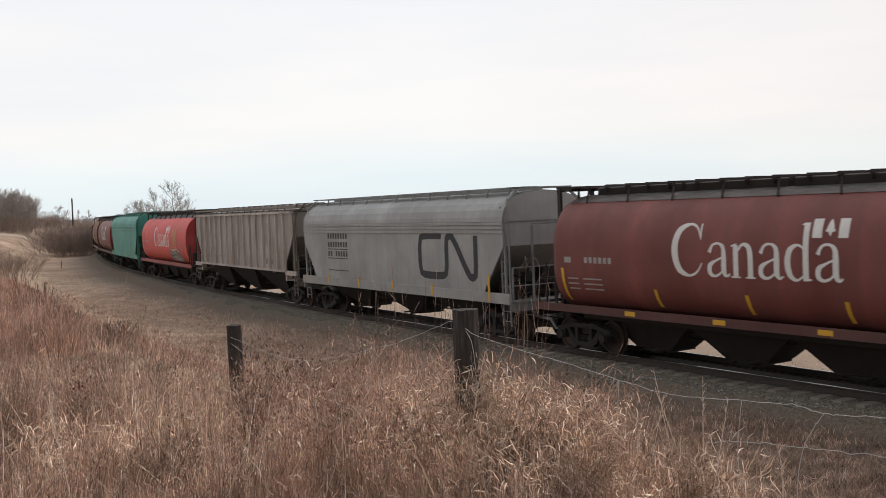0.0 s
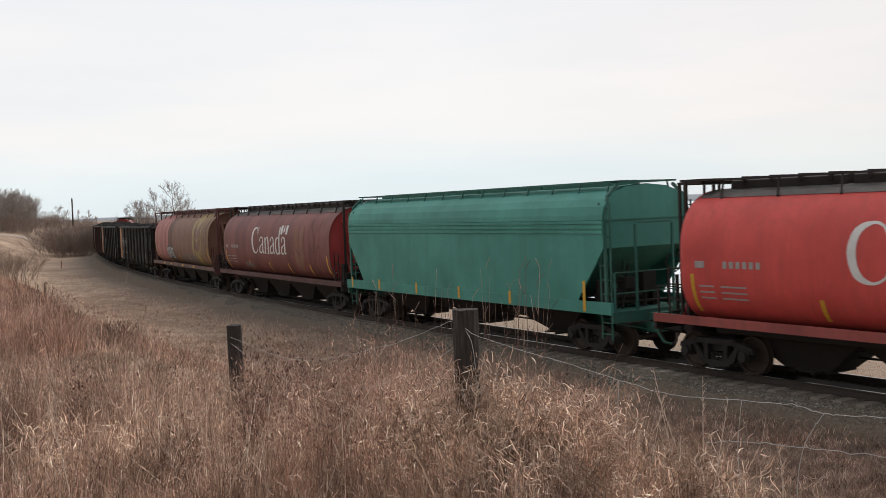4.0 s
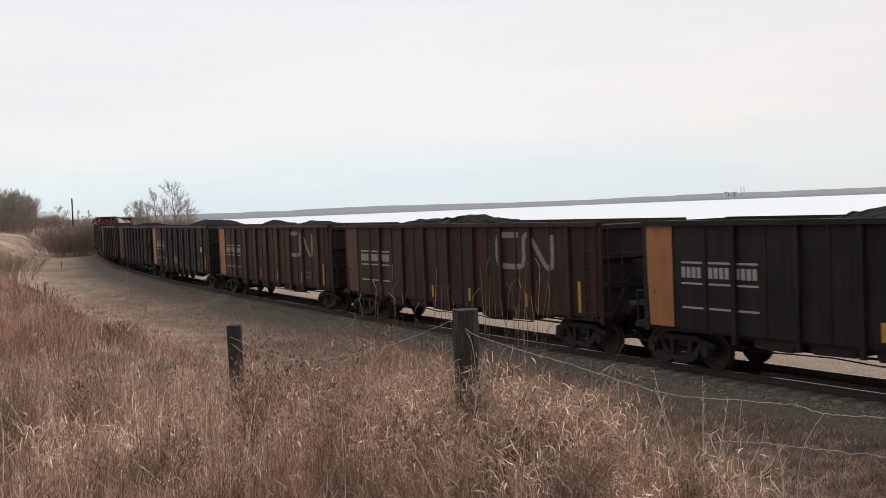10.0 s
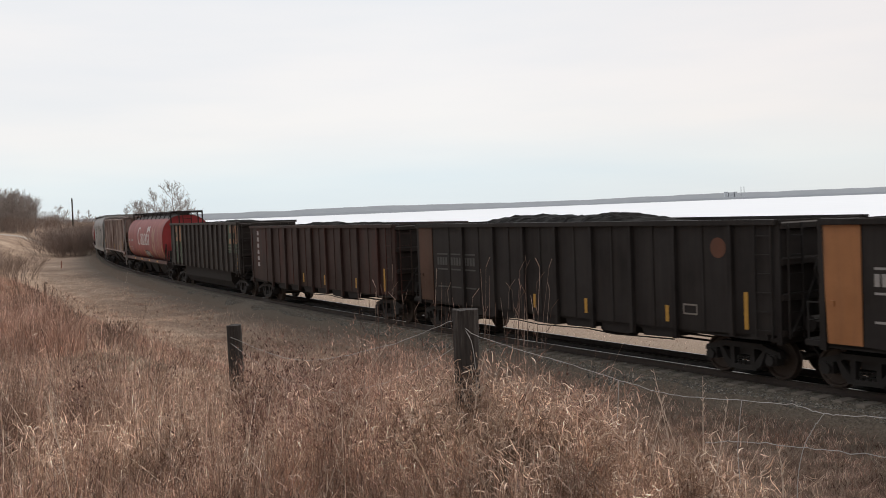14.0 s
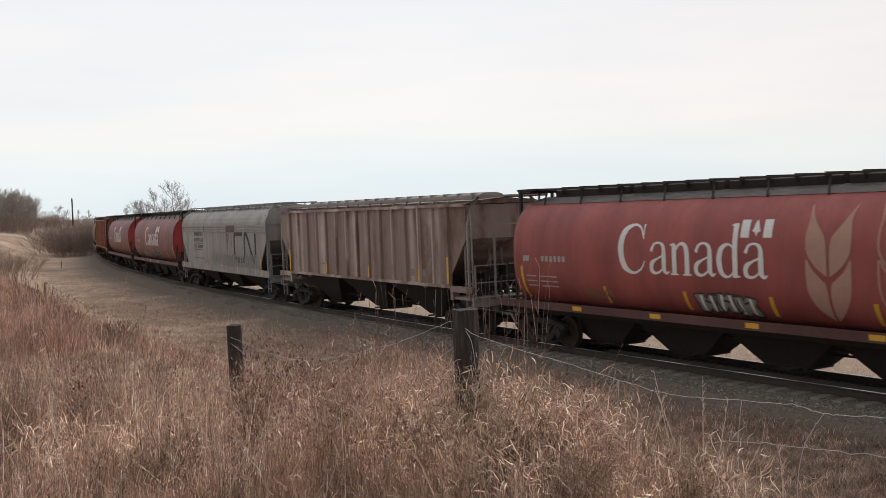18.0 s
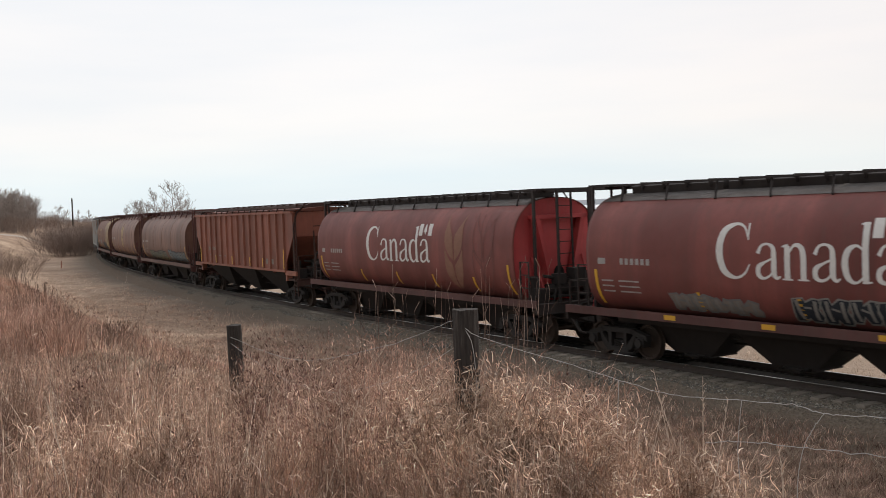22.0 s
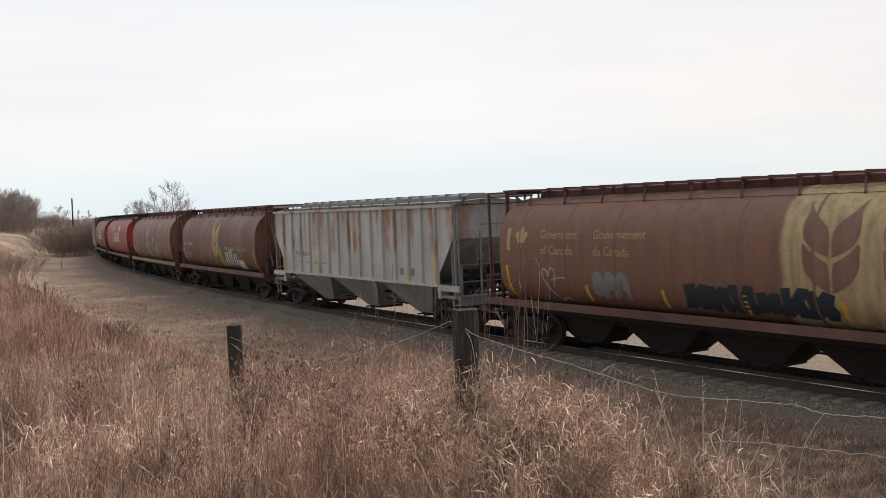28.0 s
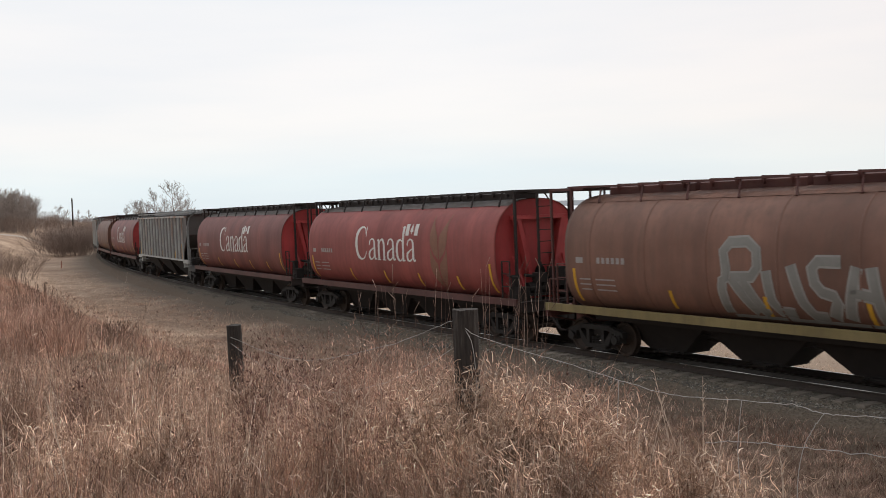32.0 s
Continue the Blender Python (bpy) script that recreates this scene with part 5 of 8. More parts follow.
def grain_hopper(body_mat, end_mat, sill_mat, frame_mat, label, roof_mat=None, seams=0, extras=(), wide=0.62, tags=()):
    car = new("grain_hopper_car")
    L, hb = L_CYL, L_CYL / 2 - 1.62

    def tube(bm):
        n, ring = 56, []
        for x in (-hb, -hb + 0.12, -hb / 3, hb / 3, hb - 0.12, hb):
            ring.append([bm.verts.new((x, *oval(2 * math.pi * (i + 0.5) / n, CYL_R, CYL_Z))) for i in range(n)])
        for a, b in zip(ring, ring[1:]):
            for i in range(n):
                bm.faces.new((a[i], a[(i + 1) % n], b[(i + 1) % n], b[i])).smooth = True
        for r, x in ((ring[0], -hb + 0.10), (ring[-1], hb - 0.10)):
            inner = [bm.verts.new((x, v.co.y * 0.985, CYL_Z + (v.co.z - CYL_Z) * 0.985)) for v in r]
            for i in range(n):
                bm.faces.new((r[i], r[(i + 1) % n], inner[(i + 1) % n], inner[i]))
        bmesh.ops.recalc_face_normals(bm, faces=bm.faces[:])
    part("body_shell", kept(("tube",), tube), body_mat, car)

    def bulkhead(bm):
        n = 40
        disc = [bm.verts.new((hb - 0.06, *oval(2 * math.pi * (i + 0.5) / n, 1.585, CYL_Z))) for i in range(n)]
        bm.faces.new(disc[::-1])

    def header(bm):
        prism(bm, [(hb - 0.055, 3.86), (hb + 0.24, 3.86), (hb + 0.24, 3.742), (hb - 0.055, 3.742)], "y", -1.0, 1.0)

    def knee(sgn):
        return lambda bm: bar(bm, (hb + 0.62, sgn * 0.85, 1.27), (hb, sgn * 0.95, 2.6), 0.05, 4)

    def slope_hopper(bm):
        prism(bm, [(-0.60, 3.74), (0.60, 3.74), (0.16, 1.3), (-0.16, 1.3)], "x", hb - 0.055, hb + 0.05)

    def end_brace(sgn):
        return lambda bm: prism(bm, [(sgn * 0.92, 3.74), (sgn * 0.76, 3.74), (sgn * 0.20, 1.28), (sgn * 0.34, 1.28)], "x", hb - 0.055, hb + 0.24)

    # a flat black disc, painted for the dark inside of the end opening
    def port(bm):
        prism(bm, [(0.21 * math.cos(radians(a)), 1.98 + 0.34 * math.sin(radians(a))) for a in range(0, 360, 20)], "x", hb + 0.052, hb + 0.075)
    for sgn in (-1, 1):
        turn = pose(0, 0, 0, 0, 0, 0 if sgn > 0 else 180)
        part("end_bulkhead", kept(("bulkhead",), bulkhead), end_mat, car, "round end wall of the hopper", m=turn)
        part("end_header", kept(("header",), header), end_mat, car, m=turn)
        part("slope_pocket", kept(("slope_pocket",), slope_hopper), end_mat, car, m=turn)
        part("end_port", kept(("port",), port), M_portblack, car, "round opening in the end wall, its shade a black disc", m=turn)
        for k in (-1, 1):
            part("knee_brace", kept(("knee", k), knee(k)), end_mat, car, m=turn)
            part("end_brace", kept(("end_brace", k), end_brace(k)), end_mat, car, m=turn)
    if seams:
        def ring(bm):
            n = 56
            for a in range(n):
                t0, t1 = (2 * math.pi * (a + k + 0.5) / n for k in (0, 1))
                p = []
                for x, r in ((-0.035, 1.597), (-0.02, 1.612), (0.02, 1.612), (0.035, 1.597)):
                    p.append([bm.verts.new((x, *oval(t, r, CYL_Z))) for t in (t0, t1)])
                for k in range(3):
                    bm.faces.new((p[k][0], p[k][1], p[k + 1][1], p[k + 1][0]))
            bmesh.ops.recalc_face_normals(bm, faces=bm.faces[:])
        for i in range(seams):
            part("hoop", kept(("hoop",), ring), body_mat, car, "", pose(-hb + (i + 0.5) * 2 * hb / seams, 0, 0))

    def cap(bm):
        n = 12
        rows = []
        for x in (-hb + 0.1, hb - 0.1):
            rows.append([bm.verts.new((x, *oval(radians(t), 1.612, CYL_Z))) for t in np.linspace(-33, 33, n)])
        for i in range(n - 1):
            bm.faces.new((rows[0][i], rows[0][i + 1], rows[1][i + 1], rows[1][i])).smooth = True
        bmesh.ops.recalc_face_normals(bm, faces=bm.faces[:])
    part("roof_sheet", kept(("cap",), cap), roof_mat or M_black, car, "darker roof sheet")

    def board(bm):
        for y in (-0.72, 0.72):
            box(bm, -hb - 0.3, hb + 0.3, y - 0.16, y + 0.16, 4.585, 4.625)
        for i in range(9):
            x = -hb + 0.7 + i * (2 * hb - 1.4) / 8
            for sgn in (-1, 1):
                bar(bm, (x, sgn * 0.80, 4.595), (x + 0.12, sgn * 1.03, 4.16), 0.03, 4)
        for sgn in (-1, 1):
            box(bm, sgn * (hb + 0.05) - 0.42, sgn * (hb + 0.05) + 0.42, -1.05, 1.05, 4.585, 4.645)
    part("running_board", kept(("board",), board), frame_mat, car, "steel roof walkway")

    def hatch(bm):
        w = hb / 4 * 0.92 - 0.06
        prism(bm, [(-0.40, 4.36), (-0.40, 4.56), (-0.26, 4.63), (0.26, 4.63), (0.40, 4.56), (0.40, 4.36)], "x", -w, w)
        for k in range(4):
            x = -w + (k + 0.5) * w / 2
            box(bm, x - 0.03, x + 0.03, -0.46, 0.46, 4.46, 4.66)
    for i in range(4):
        part("roof_hatch", kept(("hatch",), hatch), frame_mat, car, "long roof hatch cover", pose((i - 1.5) * hb / 2 * 0.93, 0, 0))

    def sill(bm):
        box(bm, -L / 2 + 0.64, L / 2 - 0.64, -1.575, -1.50, 1.17, 1.38)
        box(bm, -L / 2 + 0.64, L / 2 - 0.64, -1.50, -1.38, 1.17, 1.22)
        for i in range(10):
            x = (i - 4.5) * 1.4
            box(bm, x - 0.02, x + 0.02, -1.50, -1.38, 1.2, 1.36)
    for sgn in (-1, 1):
        part("side_sill", kept(("sill",), sill), sill_mat, car, "", pose(0, 0, 0, 0, 0, 0 if sgn < 0 else 180))
    for i in range(4):
        h_ = part("discharge_hopper", kept(("chute",), hopper_shape(1.55, 0.72, 0.97, 0.62, 0.46, 0.24)), M_black, car, "", pose((i - 1.5) * 3.1 + 0.12, 0, 0))
        part("outlet_gate", kept(("gate",), gate_shape), M_black, h_, m=pose(0.12, 0, -0.14))
    part("belly_plate", kept(("belly",), lambda bm: prism(bm, [(-1.2, 1.30), (-1.05, 0.965), (1.05, 0.965), (1.2, 1.30)], "x", -6.6, 6.6)), M_black, car)
    end_gear(car, L, hb, "gallows", frame_mat, 4.60, wide)
    running_gear(car, L)
    for x in tags:
        decal("sill_tag", round(x, 2), lambda bm: rect(bm, x - 0.19, x + 0.19, 1.22, 1.34), flat_side(1.575), M_yellow, car, "yellow reflective tag on the sill")
    reflectors(car, (-6.85, -3.3, -0.4, 2.2, 4.8, 6.85), 1.48, 1.95, CYL, 0.11, 0.0, (-6.85, 6.85))
    for name, key, draw, mat_, lab in extras:
        decal(name, key, draw, CYL, mat_, car, lab)
    tagged(car, label, "railway car", "cars of the grain and coal train")
    return car, L


def brush(bm, pts, widths):
    """A pen line of changing width, through points (x, z)."""
    fine = []
    n = len(pts)
    for i in range(n - 1):
        p0, p1, p2, p3 = pts[max(0, i - 1)], pts[i], pts[i + 1], pts[min(n - 1, i + 2)]
        for k in range(5):
            u = k / 5
            q = [0.5 * (2 * b + (c - a) * u + (2 * a - 5 * b + 4 * c - d) * u * u + (3 * b - a - 3 * c + d) * u ** 3) for a, b, c, d in zip(p0, p1, p2, p3)]
            fine.append((q[0], q[1], widths[i] + (widths[i + 1] - widths[i]) * u))
    fine.append((*pts[-1], widths[-1]))
    rows = []
    for i, (x, z, w) in enumerate(fine):
        a, b = fine[max(0, i - 1)], fine[min(len(fine) - 1, i + 1)]
        dx, dz = b[0] - a[0], b[1] - a[1]
        ln = math.hypot(dx, dz) or 1
        rows.append((bm.verts.new((x - dz / ln * w / 2, 0, z + dx / ln * w / 2)), bm.verts.new((x + dz / ln * w / 2, 0, z - dx / ln * w / 2))))
    for r0, r1 in zip(rows, rows[1:]):
        bm.faces.new((r0[0], r1[0], r1[1], r0[1]))


# seriffed letters as pen lines: (points, widths), in parts of the capital height
LETTERS = {
    "C": (1.12, [([(0.92, 0.76), (0.80, 0.93), (0.55, 0.99), (0.22, 0.86), (0.09, 0.50), (0.22, 0.14), (0.55, 0.01), (0.83, 0.09), (0.98, 0.26)], [0.04, 0.05, 0.06, 0.17, 0.20, 0.17, 0.06, 0.05, 0.03]),
                 ([(0.93, 1.0), (0.94, 0.70)], [0.05, 0.03])]),
    "a": (0.74, [([(0.10, 0.46), (0.20, 0.60), (0.38, 0.63), (0.52, 0.55), (0.54, 0.36), (0.54, 0.12), (0.62, 0.03), (0.72, 0.07)], [0.10, 0.06, 0.05, 0.11, 0.14, 0.14, 0.07, 0.03]),
                 ([(0.52, 0.38), (0.30, 0.31), (0.12, 0.22), (0.11, 0.08), (0.25, 0.02), (0.42, 0.07), (0.53, 0.17)], [0.04, 0.05, 0.12, 0.12, 0.06, 0.05, 0.04])]),
    "n": (0.78, [([(0.16, 0.60), (0.16, 0.0)], [0.14, 0.14]), ([(0.02, 0.015), (0.30, 0.015)], [0.035, 0.035]), ([(0.02, 0.585), (0.18, 0.615)], [0.03, 0.06]),
                 ([(0.20, 0.47), (0.34, 0.61), (0.50, 0.59), (0.58, 0.44), (0.58, 0.0)], [0.04, 0.06, 0.11, 0.14, 0.14]), ([(0.44, 0.015), (0.72, 0.015)], [0.035, 0.035])]),
    "d": (0.78, [([(0.52, 0.55), (0.36, 0.62), (0.16, 0.53), (0.09, 0.31), (0.16, 0.09), (0.34, 0.01), (0.52, 0.10)], [0.04, 0.05, 0.13, 0.15, 0.13, 0.05, 0.04]),
                 ([(0.57, 1.0), (0.57, 0.0)], [0.14, 0.14]), ([(0.44, 0.965), (0.62, 0.985)], [0.03, 0.05]), ([(0.56, 0.02), (0.72, 0.03)], [0.05, 0.03])]),
}


def canada(bm):
    x, wide, high, z0 = -2.62, 0.985, 1.24, 2.34
    for ch in "Canada":
        step, lines = LETTERS[ch]
        for pts, ws in lines:
            brush(bm, [(x + a * wide, z0 + b * high) for a, b in pts], [w * 1.05 for w in ws])
        x += step * wide
    rect(bm, 1.42, 1.66, 3.26, 3.66)
    rect(bm, 2.06, 2.30, 3.26, 3.66)
    shape(bm, [(1.86, 3.28), (1.90, 3.38), (1.98, 3.40), (1.94, 3.48), (1.92, 3.56), (1.86, 3.66), (1.80, 3.56), (1.78, 3.48), (1.74, 3.40), (1.82, 3.38)])


E_CANADA = ("wordmark", "canada", canada, M_white, "white painted word Canada with a small flag")
E_MARKS = ("car_markings", "m", lambda bm: marks(bm, -6.75, 2.55), M_grey, "faded white reporting marks")
E_WHEAT = ("wheat_emblem", "w", lambda bm: wheat_leaves(bm, 3.75, 2.45), M_wheat, "tan wheat-ear emblem")
E_WHEAT_LINES = ("wheat_outline", "wl", lambda bm: wheat_lines(bm, 5.5, 2.45), M_wheat_line, "thin outlined wheat ear")


def tag(seed, x0, x1, z0, z1, w, cells, mat_, lab):
    return ("graffiti_tag", ("g", seed), spray(seed, x0, x1, z0, z1, w, cells), mat_, lab)


# ---- box-sided hopper cars ----
def wall_polygon(a, b, z_hi, z_top, z_low, z_bot):
    return [(-a, z_top), (-a, z_hi), (-b, z_low), (-b, z_bot), (b, z_bot), (b, z_low), (a, z_hi), (a, z_top)]


L_RIB = 18.3


def ribbed_hopper(body_mat, rib_mat, chute_mat, frame_mat, label, extras=(), tape=None, tapes=(-6.92, -2.97, 0.99, 4.94, 6.92)):
    car = new("ribbed_hopper_car")
    L = L_RIB
    a, b = L / 2 - 1.15, L / 2 - 2.15
    poly = wall_polygon(a, b, 3.15, 4.27, 1.95, 1.60)

    def wall(bm):
        prism(bm, poly, "y", -1.53, -1.49)
    for sgn in (-1, 1):
        part("side_wall", kept(("rwall",), wall), body_mat, car, "", pose(0, 0, 0, 0, 0, 0 if sgn < 0 else 180))

    def slope(bm):
        prism(bm, [(a - 0.05, 4.25), (a - 0.05, 3.15), (b - 1.9, 1.45), (b - 2.0, 1.5), (a - 0.2, 4.25)], "y", -1.49, 1.49)
    for sgn in (-1, 1):
        part("end_slope_sheet", kept(("rslope",), slope), body_mat, car, "", pose(0, 0, 0, 0, 0, 0 if sgn > 0 else 180))

    n = 15
    me = kept(("rib",), lambda bm: prism(bm, [(-0.075, -1.532), (-0.045, -1.615), (0.045, -1.615), (0.075, -1.532)], "z", 1.62, 4.22))
    for i in range(n):
        x = -b + 0.08 + i * (2 * b - 0.16) / (n - 1)
        part("rib", me, rib_mat, car, "", pose(x, 0, 0))
        part("rib", me, rib_mat, car, "", pose(x, 0, 0, 0, 0, 180))

    def chord(bm):
        box(bm, -a - 0.05, a + 0.05, -1.62, -1.50, 4.20, 4.30)
        box(bm, -b, b, -1.61, -1.50, 1.54, 1.64)
    for sgn in (-1, 1):
        part("side_chord", kept(("rchord",), chord), rib_mat, car, "", pose(0, 0, 0, 0, 0, 0 if sgn < 0 else 180))

    def roof(bm):
        prism(bm, [(-1.55, 4.28), (-1.15, 4.38), (0, 4.46), (1.15, 4.38), (1.55, 4.28)], "x", -a, a)
    part("roof", kept(("rroof",), roof), body_mat, car)

    def rails(bm):
        for y in (-1.22, 1.22):
            box(bm, -a - 0.35, a + 0.35, y - 0.24, y + 0.24, 4.50, 4.54)
            box(bm, -a - 0.35, a + 0.35, y - 0.25, y - 0.22, 4.46, 4.545) if y < 0 else box(bm, -a - 0.35, a + 0.35, y + 0.22, y + 0.25, 4.46, 4.545)
            for i in range(15):
                x = -b + 0.08 + i * (2 * b - 0.16) / 14
                sg = 1 if y > 0 else -1
                bar(bm, (x, y + sg * 0.2, 4.50), (x, y + sg * 0.3, 4.29), 0.03, 4)
        for sgn in (-1, 1):
            box(bm, sgn * (a + 0.1) - 0.3, sgn * (a + 0.1) + 0.3, -1.4, 1.4, 4.50, 4.54)
    part("running_board", kept(("rrails",), rails), frame_mat, car, "steel roof walkway")

    def hatch(bm):
        prism(bm, [(-0.50, 4.38), (-0.50, 4.54), (-0.42, 4.60), (-0.25, 4.64), (0.25, 4.64), (0.42, 4.60), (0.50, 4.54), (0.50, 4.38)], "x", -1.79, 1.79)
        for k in range(4):
            box(bm, -1.4 + k * 0.93 - 0.025, -1.4 + k * 0.93 + 0.025, -0.53, 0.53, 4.42, 4.655)
    for i in range(4):
        part("roof_hatch", kept(("rhatch",), hatch), frame_mat, car, "long roof hatch cover", pose((i - 1.5) * 3.62, 0, 0))
    for i in range(3):
        h_ = part("discharge_hopper", kept(("rchute",), hopper_shape(2.14, 1.48, 1.60, 0.5, 0.60, 0.42)), chute_mat, car, "", pose((i - 1) * 4.3, 0, 0))
        part("outlet_gate", kept(("gate",), gate_shape), M_black, h_)
    end_gear(car, L, b + 0.1, "posts", frame_mat, 4.5)

    def stub(bm):
        box(bm, b - 0.05, L / 2 - 0.8, -1.58, -1.50, 1.42, 1.62)
        box(bm, b - 0.05, b + 0.12, -1.56, -1.3, 1.15, 1.6)
    for sx in (-1, 1):
        for sy in (0, 1):
            me = kept(("stub", L, sx * (1 if sy == 0 else -1)), stub if sx * (1 if sy == 0 else -1) > 0 else lambda bm: (box(bm, -L / 2 + 0.8, -b + 0.05, -1.58, -1.50, 1.42, 1.62), box(bm, -b - 0.12, -b + 0.05, -1.56, -1.3, 1.15, 1.6)))
            part("side_sill", me, rib_mat, car, "", pose(0, 0, 0, 0, 0, 180 * sy))
    running_gear(car, L, 2.25)
    reflectors(car, tapes, 1.68, 2.12, flat_side(1.615), 0.11, 0.0, (-6.92, 6.92), tape)
    for name, key, draw, mat_, lab in extras:
        decal(name, key, draw, flat_side(1.53), mat_, car, lab)
    tagged(car, label, "railway car", "cars of the grain and coal train")
    return car, L


L_SMOOTH = 17.5


def smooth_hopper(body_mat, frame_mat, label, extras=(), L=L_SMOOTH, truck_in=2.2):
    car = new("smooth_hopper_car")
    a, b = L / 2 - 1.08, L / 2 - 2.2
    poly = wall_polygon(a, b, 2.95, 3.74, 1.55, 1.48)

    def wall(bm):
        prism(bm, poly, "y", -1.57, -1.52)
    for sgn in (-1, 1):
        part("side_wall", kept(("swall", L), wall), body_mat, car, "", pose(0, 0, 0, 0, 0, 0 if sgn < 0 else 180))

    def slope(bm):
        prism(bm, [(a - 0.05, 3.78), (a - 0.05, 2.95), (b - 1.9, 1.35), (b - 2.0, 1.4), (a - 0.2, 3.78)], "y", -1.52, 1.52)
    for sgn in (-1, 1):
        part("end_slope_sheet", kept(("sslope", L), slope), body_mat, car, "", pose(0, 0, 0, 0, 0, 0 if sgn > 0 else 180))

    def roof(bm):
        half = [(1.585, 3.70), (1.57, 3.84), (1.50, 4.06), (1.36, 4.26), (1.12, 4.44), (0.7, 4.58), (0.0, 4.64)]
        prism(bm, [(-y, z) for y, z in half] + half[::-1][1:], "x", -a, a)
    part("roof", kept(("sroof", L), roof), body_mat, car, "curved roof sheet")

    def bead(bm):
        for z in (3.38, 3.51, 3.64):
            prism(bm, [(-1.571, z - 0.045), (-1.60, z - 0.035), (-1.60, z + 0.035), (-1.571, z + 0.045)], "x", -a, a)
    for sgn in (-1, 1):
        part("eave_band", kept(("bead", L), bead), body_mat, car, "", pose(0, 0, 0, 0, 0, 0 if sgn < 0 else 180))

    def rails(bm):
        for y in (-0.85, 0.85):
            box(bm, -a - 0.05, a + 0.05, y - 0.2, y + 0.2, 4.69, 4.73)
            for i in range(13):
                x = -a + 0.3 + i * (2 * a - 0.6) / 12
                sg = 1 if y > 0 else -1
                bar(bm, (x, sg * 1.03, 4.71), (x, sg * 1.12, 4.42), 0.026, 4)
        for sgn in (-1, 1):
            box(bm, sgn * (a - 0.2) - 0.25, sgn * (a - 0.2) + 0.25, -1.05, 1.05, 4.69, 4.735)
    part("running_board", kept(("srails", L), rails), frame_mat, car, "steel roof walkway")

    def hatch(bm):
        prism(bm, [(-0.42, 4.54), (-0.42, 4.70), (-0.28, 4.76), (0.28, 4.76), (0.42, 4.70), (0.42, 4.54)], "x", -1.7, 1.7)
    for i in range(4):
        part("roof_hatch", kept(("shatch",), hatch), frame_mat, car, "long roof hatch cover", pose((i - 1.5) * 3.5, 0, 0))

    def sill(bm):
        box(bm, -L / 2 + 0.8, L / 2 - 0.8, -1.60, -1.50, 1.20, 1.52)
    for sgn in (-1, 1):
        part("side_sill", kept(("ssill", L), sill), body_mat, car, "", pose(0, 0, 0, 0, 0, 0 if sgn < 0 else 180))
    for i in range(3):
        h_ = part("discharge_hopper", kept(("schute",), hopper_shape(2.08, 1.2, 1.22, 0.5, 0.48, 0.42)), M_black, car, "", pose((i - 1) * 4.2, 0, 0))
        part("outlet_gate", kept(("gate",), gate_shape), M_black, h_)
    end_gear(car, L, b + 0.1, "posts", frame_mat, 4.66)
    running_gear(car, L, truck_in)
    reflectors(car, (-L / 2 + 1.3, -5.2, -2.4, 0.4, 3.3, L / 2 - 1.9), 1.24, 1.62, flat_side(1.60), 0.12, 0.0, (L / 2 - 1.9,))
    for name, key, draw, mat_, lab in extras:
        decal(name, key, draw, flat_side(1.604 if name == "rust_patch" else 1.57), mat_, car, lab)
    tagged(car, label, "railway car", "cars of the grain and coal train")
    return car, L


# ---- gondolas ----
# heaps of coal in each car: place along the half length, reach and height
HEAPS = {1: ((-0.25, 2.5, 0.42), (0.45, 2.0, 0.40)), 2: ((-0.25, 1.6, 0.24), (0.0, 1.6, 0.40), (0.42, 0.5, 0.28), (0.68, 1.0, 0.26), (0.88, 1.2, 0.42)), 3: ((-0.5, 1.7, 0.28), (0.0, 2.3, 0.42)),
         4: ((-0.35, 2.0, 0.35), (0.4, 1.6, 0.38)), 5: ((0.05, 2.2, 0.30), (0.35, 2.3, 0.30), (0.8, 2.4, 0.42)), 6: ((-0.35, 2.6, 0.42), (0.2, 2.0, 0.36)), 7: ((-0.2, 2.4, 0.30), (0.4, 1.5, 0.25)),
         8: ((-0.30, 2.0, 0.20), (0.35, 2.4, 0.30))}
L_GON = 17.14


